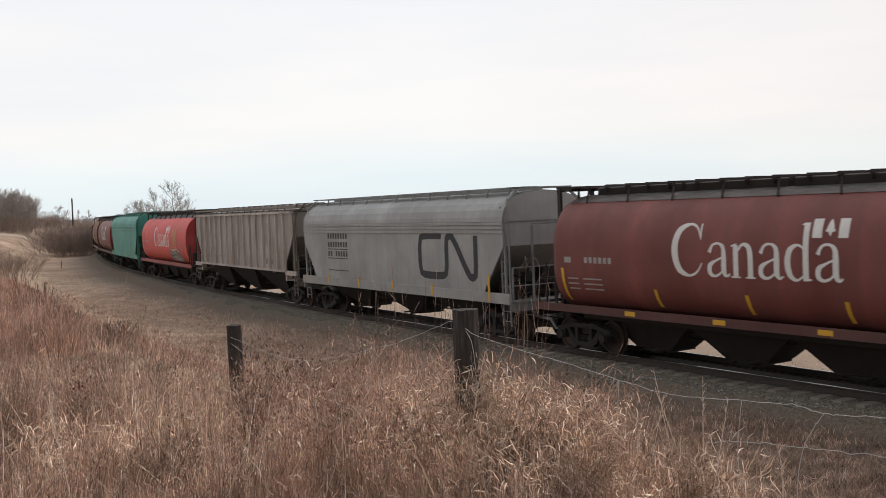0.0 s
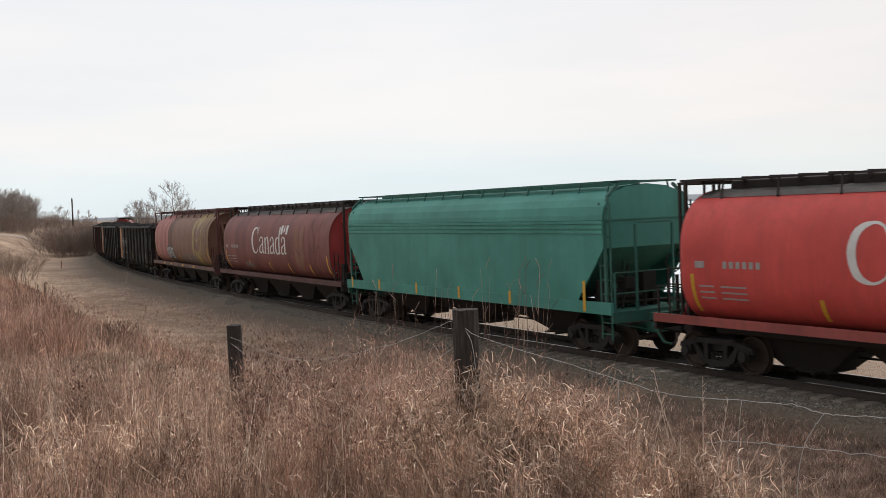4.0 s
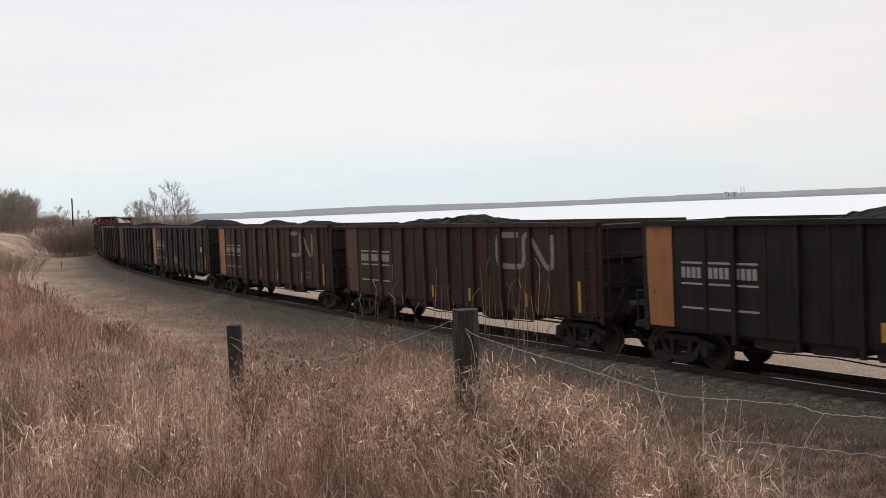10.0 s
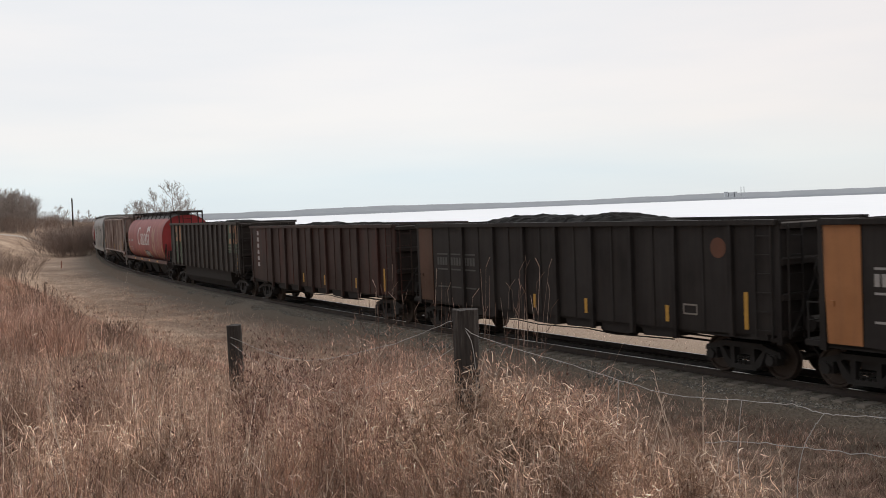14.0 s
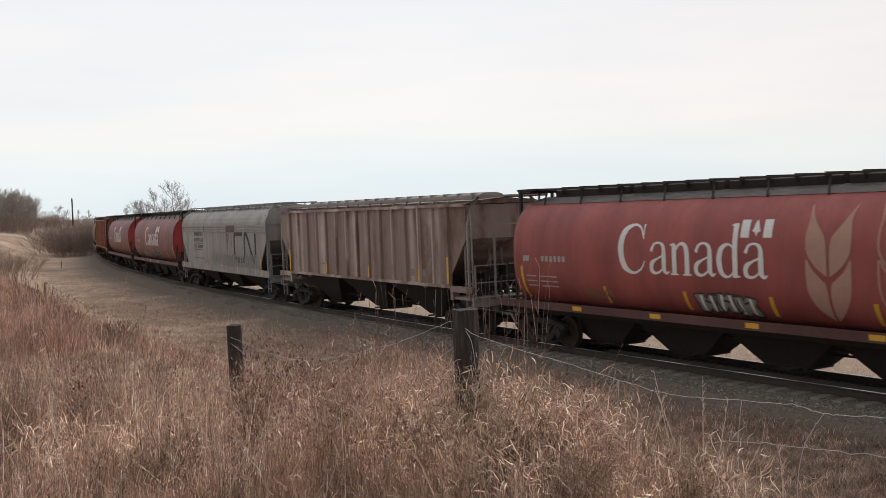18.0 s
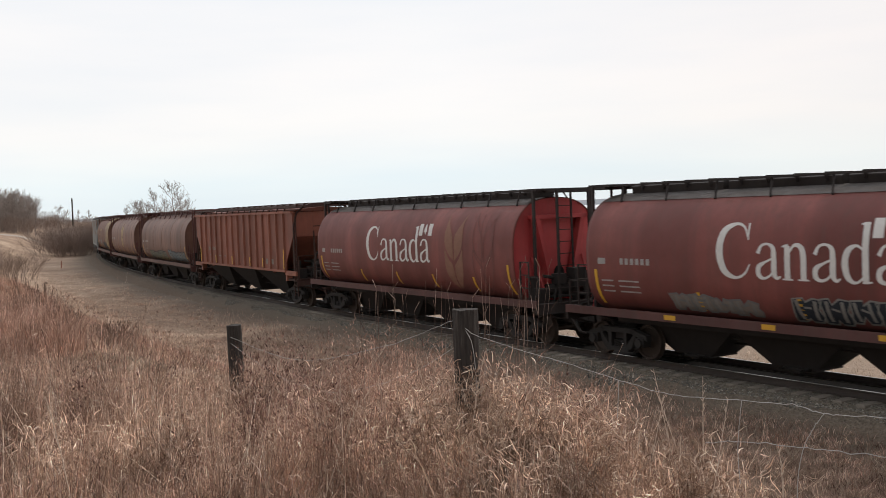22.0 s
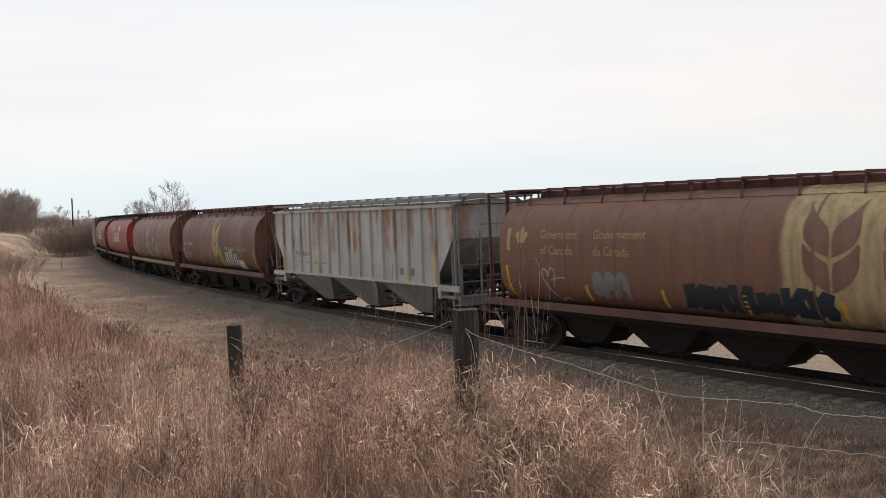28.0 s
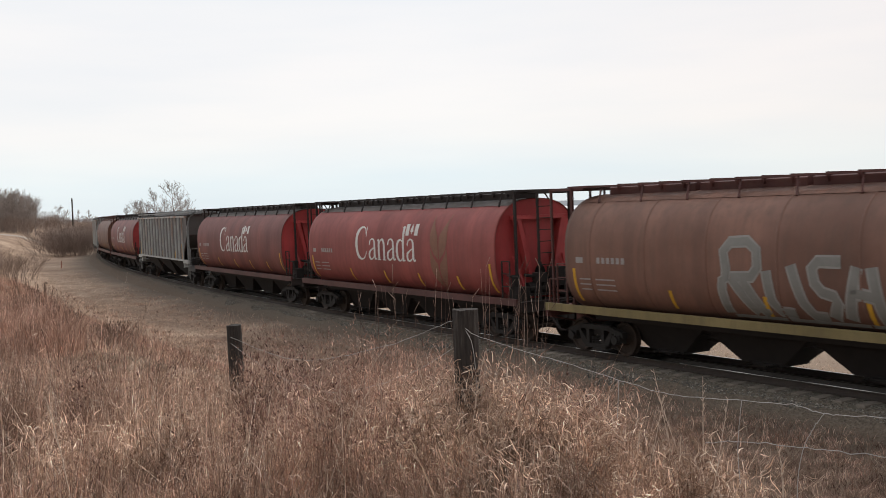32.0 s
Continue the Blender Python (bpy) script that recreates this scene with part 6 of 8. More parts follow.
def gondola(body_mat, panel_mat, label, extras=(), load=0, tall=False, tapes=(-0.75, 1.58, 4.70, 7.22)):
    car = new("gondola_car" if not tall else "coal_hopper_car")
    L = L_GON if not tall else 16.67
    a = L / 2 - (1.25 if not tall else 0.88)
    e = a + (0.80 if not tall else 0.0)
    lead = pose(e - a, 0, 0)
    z0, z1 = (1.02, 3.56) if not tall else (1.28, 3.76)

    def wall(bm):
        prism(bm, [(-a, z1), (-a, z0 + 0.1), (-a + 1.6, z0), (a - 1.6, z0), (e, z0 + 0.1), (e, z1)], "y", -1.50, -1.45)
    for y in (0, 2.95):
        part("side_wall", kept(("gwall", tall), wall), body_mat, car, "", pose(0, y, 0))

    def rib(z):
        return lambda bm: prism(bm, [(-0.07, -1.502), (-0.06, -1.60), (0.06, -1.60), (0.07, -1.502)], "z", z, z1 - 0.02)
    def thin_rib(bm):
        prism(bm, [(-0.04, -1.502), (-0.03, -1.525), (0.03, -1.525), (0.04, -1.502)], "z", z0 + 0.02, z1 - 0.02)
    if tall:
        heavy, thin = [-a + 1.05 + i * (2 * a - 2.1) / 13 for i in range(14)], []
    else:
        heavy = [6.82, -4.5] + [5.02 - 1.555 * i for i in range(6)]
        thin = [5.92, -3.63, -5.38] + [4.24 - 1.555 * i for i in range(5)]
    for x in heavy + thin:
        low = z0 - (0.22 if -4.8 < x < 5.2 and not tall else 0.0)
        me = kept(("grib", tall, round(low, 2)), rib(low)) if x in heavy else kept(("gthin",), thin_rib)
        part("rib", me, body_mat, car, "", pose(x, 0, 0))
        part("rib", me, body_mat, car, "", pose(x, 0, 0, 0, 0, 180))

    def chord(bm):
        box(bm, -a - 0.03, e + 0.03, -1.63, -1.44, z1 - 0.02, z1 + 0.10)
    for y in (0, 3.07):
        part("top_chord", kept(("gchord", tall), chord), body_mat, car, "", pose(0, y, 0))

    def end(bm):
        box(bm, a - 0.05, a, -1.45, 1.45, z0 - 0.1, z1 + 0.08)

    def end_rib(bm):
        prism(bm, [(a + 0.002, -0.09), (a + 0.14, -0.06), (a + 0.14, 0.06), (a + 0.002, 0.09)], "y", -1.5, 1.5)

    def corner(bm):
        box(bm, a - 0.04, a + 0.10, -1.53, -1.45, z0 - 0.1, z1 + 0.08)

    def crossing(bm):
        for y in (-1.42, 1.42):
            bar(bm, (L / 2 - 0.8, y, 1.05), (L / 2 - 0.8, y, 1.9), 0.025, 4)
            bar(bm, (L / 2 - 0.8, y, 1.9), (a + 0.05, y, 1.9), 0.022, 4)
        box(bm, a, L / 2 - 0.76, -1.5, 1.5, 0.98, 1.10)
        box(bm, a - 2.2, L / 2 - 0.5, -0.32, 0.32, 0.66, 0.97)
        bar(bm, (L / 2 - 0.5, -0.45, 0.9), (L / 2 - 0.15, -0.4, 0.45), 0.03, 5)
        bar(bm, (L / 2 - 0.15, -0.4, 0.45), (L / 2 + 0.05, -0.3, 0.4), 0.03, 5)
        bar(bm, (L / 2 - 0.8, -1.42, 1.5), (L / 2 - 0.8, 1.42, 1.5), 0.02, 4)
    for sgn in (-1, 1):
        turn = lead if sgn > 0 else pose(0, 0, 0, 0, 0, 180)
        part("end_wall", kept(("gend", tall), end), M_gonend, car, "", turn)
        part("end_platform", kept(("gcross", tall), crossing), M_black, car, "", pose(0, 0, 0, 0, 0, 0 if sgn > 0 else 180))
        for k in range(4):
            part("end_rib", kept(("gendrib", tall), end_rib), M_gonend, car, "", turn @ pose(0, 0, z0 + 0.15 + k * (z1 - z0 - 0.2) / 3))
        for y in (0, 1):
            part("corner_post", kept(("gcorner", tall), corner), body_mat, car, "", turn @ pose(0, 2.98 * y, 0))

    def floor(bm):
        box(bm, -a, e, -1.45, 1.45, z0 - 0.06, z0 + 0.02)
        box(bm, -L / 2 + 0.75, L / 2 - 0.75, -1.45, 1.45, 1.0, 1.12) if not tall else None
    part("car_floor", kept(("gfloor", tall), floor), M_black, car)
    if tall:
        def tub(bm):
            h = a - 2.45
            pts = [(-1.30, 1.3), (-1.27, 0.70), (-1.0, 0.32), (1.0, 0.32), (1.27, 0.70), (1.30, 1.3)]
            prism(bm, pts, "x", -h, h)
        part("belly_tub", kept(("tub",), tub), M_black, car, "rounded black belly between the trucks")
    part("step_ladder", kept(("ladder", 1.1, z1), ladder_shape(1.05, z1, 0.45, 0.42)), body_mat, car, m=pose(e - 0.34, -1.57, 0))
    part("step_ladder", kept(("ladder", 1.1, z1), ladder_shape(1.05, z1, 0.45, 0.42)), body_mat, car, m=pose(-a + 0.38, 1.57, 0))
    if not tall:
        # black blocks between the rib feet imitate the shade below the wall
        def under_blocks(bm):
            for k in range(6):
                x = 4.24 - 1.555 * k
                prism(bm, [(x - 0.60, 1.0), (x + 0.60, 1.0), (x + 0.50, 0.78 - 0.05 * (k % 2)), (x - 0.50, 0.76)], "y", -1.42, 1.42)
            for y in (-1.1, 1.1):
                for k in range(8):
                    x0, x1 = ((k + q) / 8 * 9.0 - 4.5 for q in (0, 1))
                    bar(bm, (x0, y, 0.62 + 0.03 * (k % 3)), (x1, y, 0.62 + 0.03 * ((k + 1) % 3)), 0.02, 4)
            bar(bm, (-4.8, 0.3, 0.72), (4.8, 0.3, 0.70), 0.06, 6)
            bar(bm, (1.2, -0.5, 0.72), (2.4, -0.5, 0.72), 0.2, 8)
        part("underframe", kept(("under_blocks",), under_blocks), M_black, car, "dirty black underframe with pipes and blocks standing in for shade")

    def end_tools(bm):
        bar(bm, (a + 0.34, -0.9, 1.35), (a + 0.34, 0.2, 1.35), 0.18, 10)
        box(bm, a + 0.15, a + 0.5, 0.4, 0.85, 1.1, 1.6)
        bar(bm, (a + 0.3, 0.95, 1.1), (a + 0.3, 0.95, 2.7), 0.03, 6)
        bar(bm, (a + 0.18, -1.3, 1.1), (a + 0.18, -0.3, 2.6), 0.045, 4)
        bar(bm, (a + 0.18, 1.3, 1.1), (a + 0.18, 0.3, 2.6), 0.045, 4)
        box(bm, a + 0.15, a + 0.32, -0.5, -0.1, 2.2, 2.6)
        for k in range(8):
            t0, t1 = (2 * math.pi * (k + q) / 8 for q in (0, 1))
            bar(bm, (a + 0.42, 0.95 + 0.26 * math.cos(t0), 2.6 + 0.26 * math.sin(t0)), (a + 0.42, 0.95 + 0.26 * math.cos(t1), 2.6 + 0.26 * math.sin(t1)), 0.02, 4)
        bar(bm, (a + 0.14, 0.95, 2.6), (a + 0.44, 0.95, 2.6), 0.03, 6)
    for sgn in (-1, 1):
        part("brake_gear", kept(("gtools", tall), end_tools), M_black, car, "", lead if sgn > 0 else pose(0, 0, 0, 0, 0, 180))
        part("end_ladder", kept(("ladder", 1.1, z1), ladder_shape(1.05, z1, 0.45, 0.42)), body_mat, car, m=pose(e + 0.2 if sgn > 0 else -a - 0.2, sgn * -1.15, 0, 0, 0, 90))
    for sgn in (-1, 1):
        part("end_ladder", kept(("ladder", 1.1, z1), ladder_shape(1.05, z1, 0.45, 0.42)), body_mat, car, m=pose(e + 0.2 if sgn > 0 else -a - 0.2, sgn * 0.9, 0, 0, 0, 90))
    if panel_mat is not None:
        def panel(bm):
            prism(bm, [(-a - 0.02, z1 - 0.03), (-a + 0.10, z0 + 0.05), (-a + 0.90, z0 + 0.05), (-a + 0.90, z1 - 0.03)], "y", -1.53, -1.505)
            box(bm, -a + 0.18, -a + 0.27, -1.56, -1.53, z0 + 0.85, z0 + 0.95)
        part("corner_panel", kept(("gpanel", tall), panel), panel_mat, car, "plain orange corner panel" if panel_mat is P_panel else "dull brown corner panel")

    def heap(bm):
        g = 130
        rows = []
        for i in range(g + 1):
            x = -a + 0.06 + (a + e - 0.12) * i / g
            # each load was dropped in a few heaps, lower towards the ends
            crest = sum(h_ * math.exp(-((x - c_ * a) / w_) ** 2) for c_, w_, h_ in peaks) * min(1, max(0, (x + a) / 0.9), max(0, (e - x) / 0.9))
            row = []
            for j in range(15):
                y = -1.44 + 2.88 * j / 14
                hump = (1 - (abs(y) / 1.45) ** 2) * crest * (1 + 0.25 * noise.noise((x * 0.9, y, load * 3.1)))
                row.append(bm.verts.new((x, y, z1 - 0.12 + max(0, hump) + 0.06 * noise.noise((x * 2.5, y * 2.5, load)) + 0.09 * noise.noise((x * 8, y * 8, load)))))
            rows.append(row)
        for r0, r1 in zip(rows, rows[1:]):
            for j in range(14):
                bm.faces.new((r0[j], r1[j], r1[j + 1], r0[j + 1]))
        bmesh.ops.recalc_face_normals(bm, faces=bm.faces[:])
    peaks = HEAPS.get(load, ((-0.3, 2.2, 0.4), (0.35, 2.2, 0.4)))
    part("coal_load", kept(("heap", load, tall), heap), M_coal, car, "heaped black coal load")
    running_gear(car, L, 1.95 if tall else 1.9)
    reflectors(car, tapes, z0 + 0.16, z0 + 0.56, flat_side(1.507), 0.12, 0.0, tapes[-1:], M_dusty)
    for name, key, draw, mat_, lab in extras:
        decal(name, (key, tall), draw, flat_side(1.505), mat_, car, lab)
    tagged(car, label, "railway car", "cars of the grain and coal train")
    return car, L


# ---- the train, front to back ----
def gon_marks(bm, x=-6.14, z=2.35, rows_=2):
    """Number and rule lines on the bays next to a gondola's end, as bars."""
    for x0, x1 in ((0.0, 0.66), (0.85, 1.5), (1.66, 2.31)):
        for dz in (0.28, -0.22, -0.80):
            rect(bm, x + x0, x + x1, z + dz, z + dz + 0.05)
        for k in range(4):
            rect(bm, x + x0 + k * 0.165, x + x0 + k * 0.165 + 0.12, z - 0.06, z + 0.20)


def round_logo(bm, x=6.42, z=3.02, r=0.24):
    shape(bm, [(x + r * math.cos(2 * math.pi * i / 20), z + r * math.sin(2 * math.pi * i / 20)) for i in range(20)])


G_MARKS = ("car_markings", "gm", gon_marks, M_grey, "faded white number and rules")
G_LOGO = ("round_emblem", "gl", round_logo, M_grey, "round white emblem")
G_PLATE = ("data_panel", "gp", lambda bm: (rect(bm, 5.25, 5.72, 1.40, 1.44), rect(bm, 5.25, 5.72, 1.62, 1.66), rect(bm, 5.25, 5.29, 1.40, 1.66), rect(bm, 5.68, 5.72, 1.40, 1.66)), M_dim, "small data panel")
G_NUMBER = ("small_number", "gn", lambda bm: [rect(bm, 6.20 + 0.17 * k, 6.33 + 0.17 * k, 2.13, 2.35) for k in range(3)], M_grey, "small white number")
G_WORM = ("railway_emblem", "gw", lambda bm: worm(bm, 3.25, 2.35, 2.8, 0.95, 0.17), M_dim, "bent-band railway emblem in faded white")


def smooth_worm(bm):
    worm(bm, 2.5, 1.92, 3.6, 1.35, 0.25)


S_WORM = ("railway_emblem", "sw", smooth_worm, M_ink, "bent-band railway emblem in black")


def smooth_marks(bm):
    for z, count in ((3.11, 8), (2.77, 8), (2.40, 8)):
        for k in range(count):
            if (z, k) != (2.40, 2):
                rect(bm, -5.22 + k * 0.24, -5.06 + k * 0.24, z, z + 0.21)
    for z in (2.67, 2.30, 1.82):
        rect(bm, -5.25, -3.32, z, z + 0.035)
    for x in (-2.0, 4.9, 5.4):
        rect(bm, x, x + 0.4, 1.28, 1.46)


S_MARKS = ("car_markings", "sm", smooth_marks, M_faint, "black lines and marks")
R_MARKS = ("car_markings", "rm", lambda bm: ([rect(bm, -5.6 + k * 0.26, -5.6 + k * 0.26 + 0.16, 2.35, 2.53) for k in range(7)], [rect(bm, 4.2 + k * 0.8, 4.5 + k * 0.8, 1.85, 2.1) for k in range(2)],
                                              [rect(bm, -5.4 + 0.9 * k, -5.0 + 0.9 * k, 2.05, 2.09) for k in range(4)]), M_dim, "faded reporting marks")

P_dark, P_bright, P_crimson = paint(DARK_RED), paint(BRIGHT_RED, 0.35), paint(CRIMSON)
P_end = paint((0.45, 0.058, 0.058), 0.4)
P_brown, P_rust, P_orange = paint(BROWN, 0.5), paint(RUST_BROWN, 0.55), paint(ORANGE_BROWN, 0.5)
P_grey, P_pale = paint(GREY, 0.22), paint(PALE_GREY, 0.3, 0.95, (0.29, 0.135, 0.075), 0.55, 2.85)
P_stain = paint((0.42, 0.335, 0.295), 0.4, 0.9, (0.125, 0.066, 0.048), 0.55, 0.0, 0.62)
P_greyrust = paint((0.285, 0.265, 0.245), 0.5, 0.35, (0.10, 0.05, 0.04))
P_oldgrey = paint((0.345, 0.305, 0.272), 0.7, 0.55, (0.16, 0.105, 0.08))
P_green = paint((0.055, 0.25, 0.20), 0.15)
P_black, P_soot, P_ox, P_ox2 = paint(BLACK, 0.3), paint((0.022, 0.018, 0.0165), 0.35), paint((0.038, 0.021, 0.0175), 0.6, 0.6, (0.080, 0.028, 0.021)), paint((0.043, 0.022, 0.0175), 0.6, 0.75, (0.088, 0.030, 0.021))
P_panel = paint(ORANGE, 0.4)
P_roof = paint((0.125, 0.108, 0.10), 0.5)
P_pink = banded((0.44, 0.175, 0.155), [(-3.2, (0.15, 0.075, 0.055)), (-1.9, (0.24, 0.125, 0.085)), (3.4, (0.38, 0.275, 0.115)), (5.4, (0.29, 0.175, 0.095))])
P_patch = banded((0.205, 0.102, 0.072), [(3.3, (0.43, 0.32, 0.17))])
P_yellow = paint((0.21, 0.165, 0.07), 0.6)
P_brownsill = paint((0.125, 0.062, 0.050), 0.6)
P_sill = paint((0.095, 0.038, 0.034), 0.6)
FRAME_RED, FRAME_DARK, FRAME_GREY = paint((0.10, 0.035, 0.03), 0.5), paint((0.035, 0.028, 0.026), 0.4), paint((0.22, 0.225, 0.22), 0.4)

BIG_LETTERS = ([(-1.55, 1.5), (-1.62, 2.3), (-1.35, 2.4), (-1.5, 3.25), (-0.2, 3.3), (-0.15, 2.45), (-1.2, 2.4)], [(-1.2, 2.4), (-0.4, 1.55)], [(-0.75, 2.35), (-0.05, 1.5)], [(0.15, 2.6), (0.3, 1.65), (1.0, 1.6)],
               [(1.05, 2.75), (1.5, 1.6), (2.1, 1.55)], [(2.75, 2.85), (1.75, 2.85), (1.9, 2.2), (2.65, 2.05), (2.3, 1.55)], [(3.25, 2.75), (2.85, 1.55)], [(3.0, 2.2), (3.75, 2.1)], [(3.7, 2.75), (3.95, 1.5)])
BIG_SPRAY = [("graffiti_outline", "bigrim", lambda bm: [stroke(bm, [(-1.6 + (u + 1.6) * 0.74, 1.5 + (v - 1.5) * 0.94) for u, v in p], 0.19, 1) for p in BIG_LETTERS], M_silver, "silver face of the graffiti"),
             ("graffiti_tag", "big", lambda bm: ([stroke(bm, [(-1.6 + (u + 1.6) * 0.74, 1.5 + (v - 1.5) * 0.94) for u, v in p], 0.29, 1) for p in BIG_LETTERS], rect(bm, -1.5, 2.6, 1.40, 1.48)), M_greyedge, "large silver block graffiti")]
MAPLE = [(0.02, -0.5), (0.02, -0.25), (0.32, -0.28), (0.27, -0.16), (0.5, 0.06), (0.43, 0.10), (0.46, 0.26), (0.33, 0.22), (0.28, 0.30), (0.14, 0.14), (0.18, 0.42), (0.09, 0.37), (0.0, 0.55)]
MAPLE = MAPLE + [(-u, v) for u, v in MAPLE[-2::-1]]
GOV = [("car_lettering", ("gov", k), lambda bm, w=w: words(bm, *w), M_gold, "ochre word " + w[0]) for k, w in enumerate((
    ("Government", -5.2, -3.55, 3.20, 3.45), ("of Canada", -5.2, -3.75, 2.75, 3.0), ("Gouvernement", -2.9, -0.9, 3.20, 3.45), ("du Canada", -2.9, -1.5, 2.75, 3.0)))]
GOV += [("flag_bar", "govbar", lambda bm: rect(bm, -6.82, -6.65, 2.85, 3.5), M_gold, "ochre bar of a flag"),
        ("maple_leaf", "govleaf", lambda bm: shape(bm, [(-6.11 + 0.62 * u, 3.24 + 0.62 * v) for u, v in MAPLE]), M_gold, "ochre maple leaf")]
BOARD = [("car_lettering", "board", lambda bm: words(bm, "Wheat Board", 3.7, 5.7, 2.35, 2.6), M_gold, "ochre lettering"),
         ("worn_lettering", "boardbars", lambda bm: [rect(bm, 1.9 + 0.28 * k, 2.1 + 0.28 * k, 2.38, 2.55) for k in range(6)], M_gold, "worn ochre letters")]
OLD_WHEAT = ("wheat_emblem", "ow", lambda bm: wheat_leaves(bm, 0.05, 2.74, 0.84, 1.35), M_gold, "yellow wheat-ear emblem")
DARK_WHEAT = ("wheat_emblem", "dw", lambda bm: wheat_leaves(bm, 4.55, 2.85, 0.78, 1.6), P_brown, "brown wheat-ear emblem")
DARK_LINES = ("wheat_outline", "dwl", lambda bm: wheat_lines(bm, 6.3, 2.7, 0.85), P_brown, "brown outlined wheat ear")
TRAIN = []
M_baybrown = paint((0.075, 0.038, 0.022), 0.6)
B_WHEAT, B_LINES = (E_WHEAT[0], "bw", E_WHEAT[2], M_wheat_bright, "orange wheat-ear emblem"), (E_WHEAT_LINES[0], "bwl", E_WHEAT_LINES[2], M_wheat_pink, "thin outlined wheat ear")
K_WHEAT, K_LINES = (E_WHEAT[0], "kw", E_WHEAT[2], M_wheat_pink, "pale wheat-ear emblem"), (E_WHEAT_LINES[0], "kwl", E_WHEAT_LINES[2], M_wheat_pink, "thin outlined wheat ear")
P_stainpatch = paint((0.085, 0.042, 0.034), 0.5)


def rust_stain(bm):
    for x, w, z in ((1.55, 0.13, 2.3), (1.85, 0.05, 2.0), (2.3, 0.07, 2.5), (2.7, 0.05, 2.9), (-2.85, 0.06, 3.0)):
        shape(bm, [(x - w, 3.28), (x + w, 3.28), (x + w * 0.7, (z + 3.3) / 2), (x + w * 0.25, z), (x - w * 0.2, z + 0.1), (x - w * 0.6, (z + 3.4) / 2)])


RUST_PATCH = ("rust_patch", "rp", lambda bm: (shape(bm, [(1.45, 3.33), (3.0, 3.34), (3.02, 3.6), (2.98, 3.69), (1.5, 3.69), (1.42, 3.5)]), rect(bm, -2.95, -2.78, 3.33, 3.68)), P_stainpatch, "dark rust patch across the eave band")
RUST_STAIN = ("rust_stain", "rs", rust_stain, P_stainpatch, "dark rust stain running down the side")


def heart(bm):
    stroke(bm, [(-4.62, 1.42), (-4.95, 1.75), (-5.2, 2.15), (-5.12, 2.36), (-4.98, 2.32), (-4.9, 2.12)], 0.06)
    stroke(bm, [(-4.9, 2.12), (-4.8, 2.38), (-4.62, 2.34), (-4.6, 2.12), (-4.72, 1.85)], 0.05)
    stroke(bm, [(-4.8, 2.02), (-4.5, 2.10), (-4.1, 2.12)], 0.045)
    stroke(bm, [(-4.62, 1.42), (-4.4, 1.55), (-4.1, 1.44)], 0.06)


def red_car(body, extras, label, tags=()):
    return grain_hopper(body, P_end, P_crimson if body is P_bright else P_sill, FRAME_DARK, label, P_roof, 0, extras, 0.62, tags)


def brown_car(body, extras, label, sill=None, seams=7, tags=()):
    return grain_hopper(body, P_rust, sill or P_brownsill, FRAME_RED, label, body, seams, extras, 1.3, tags)


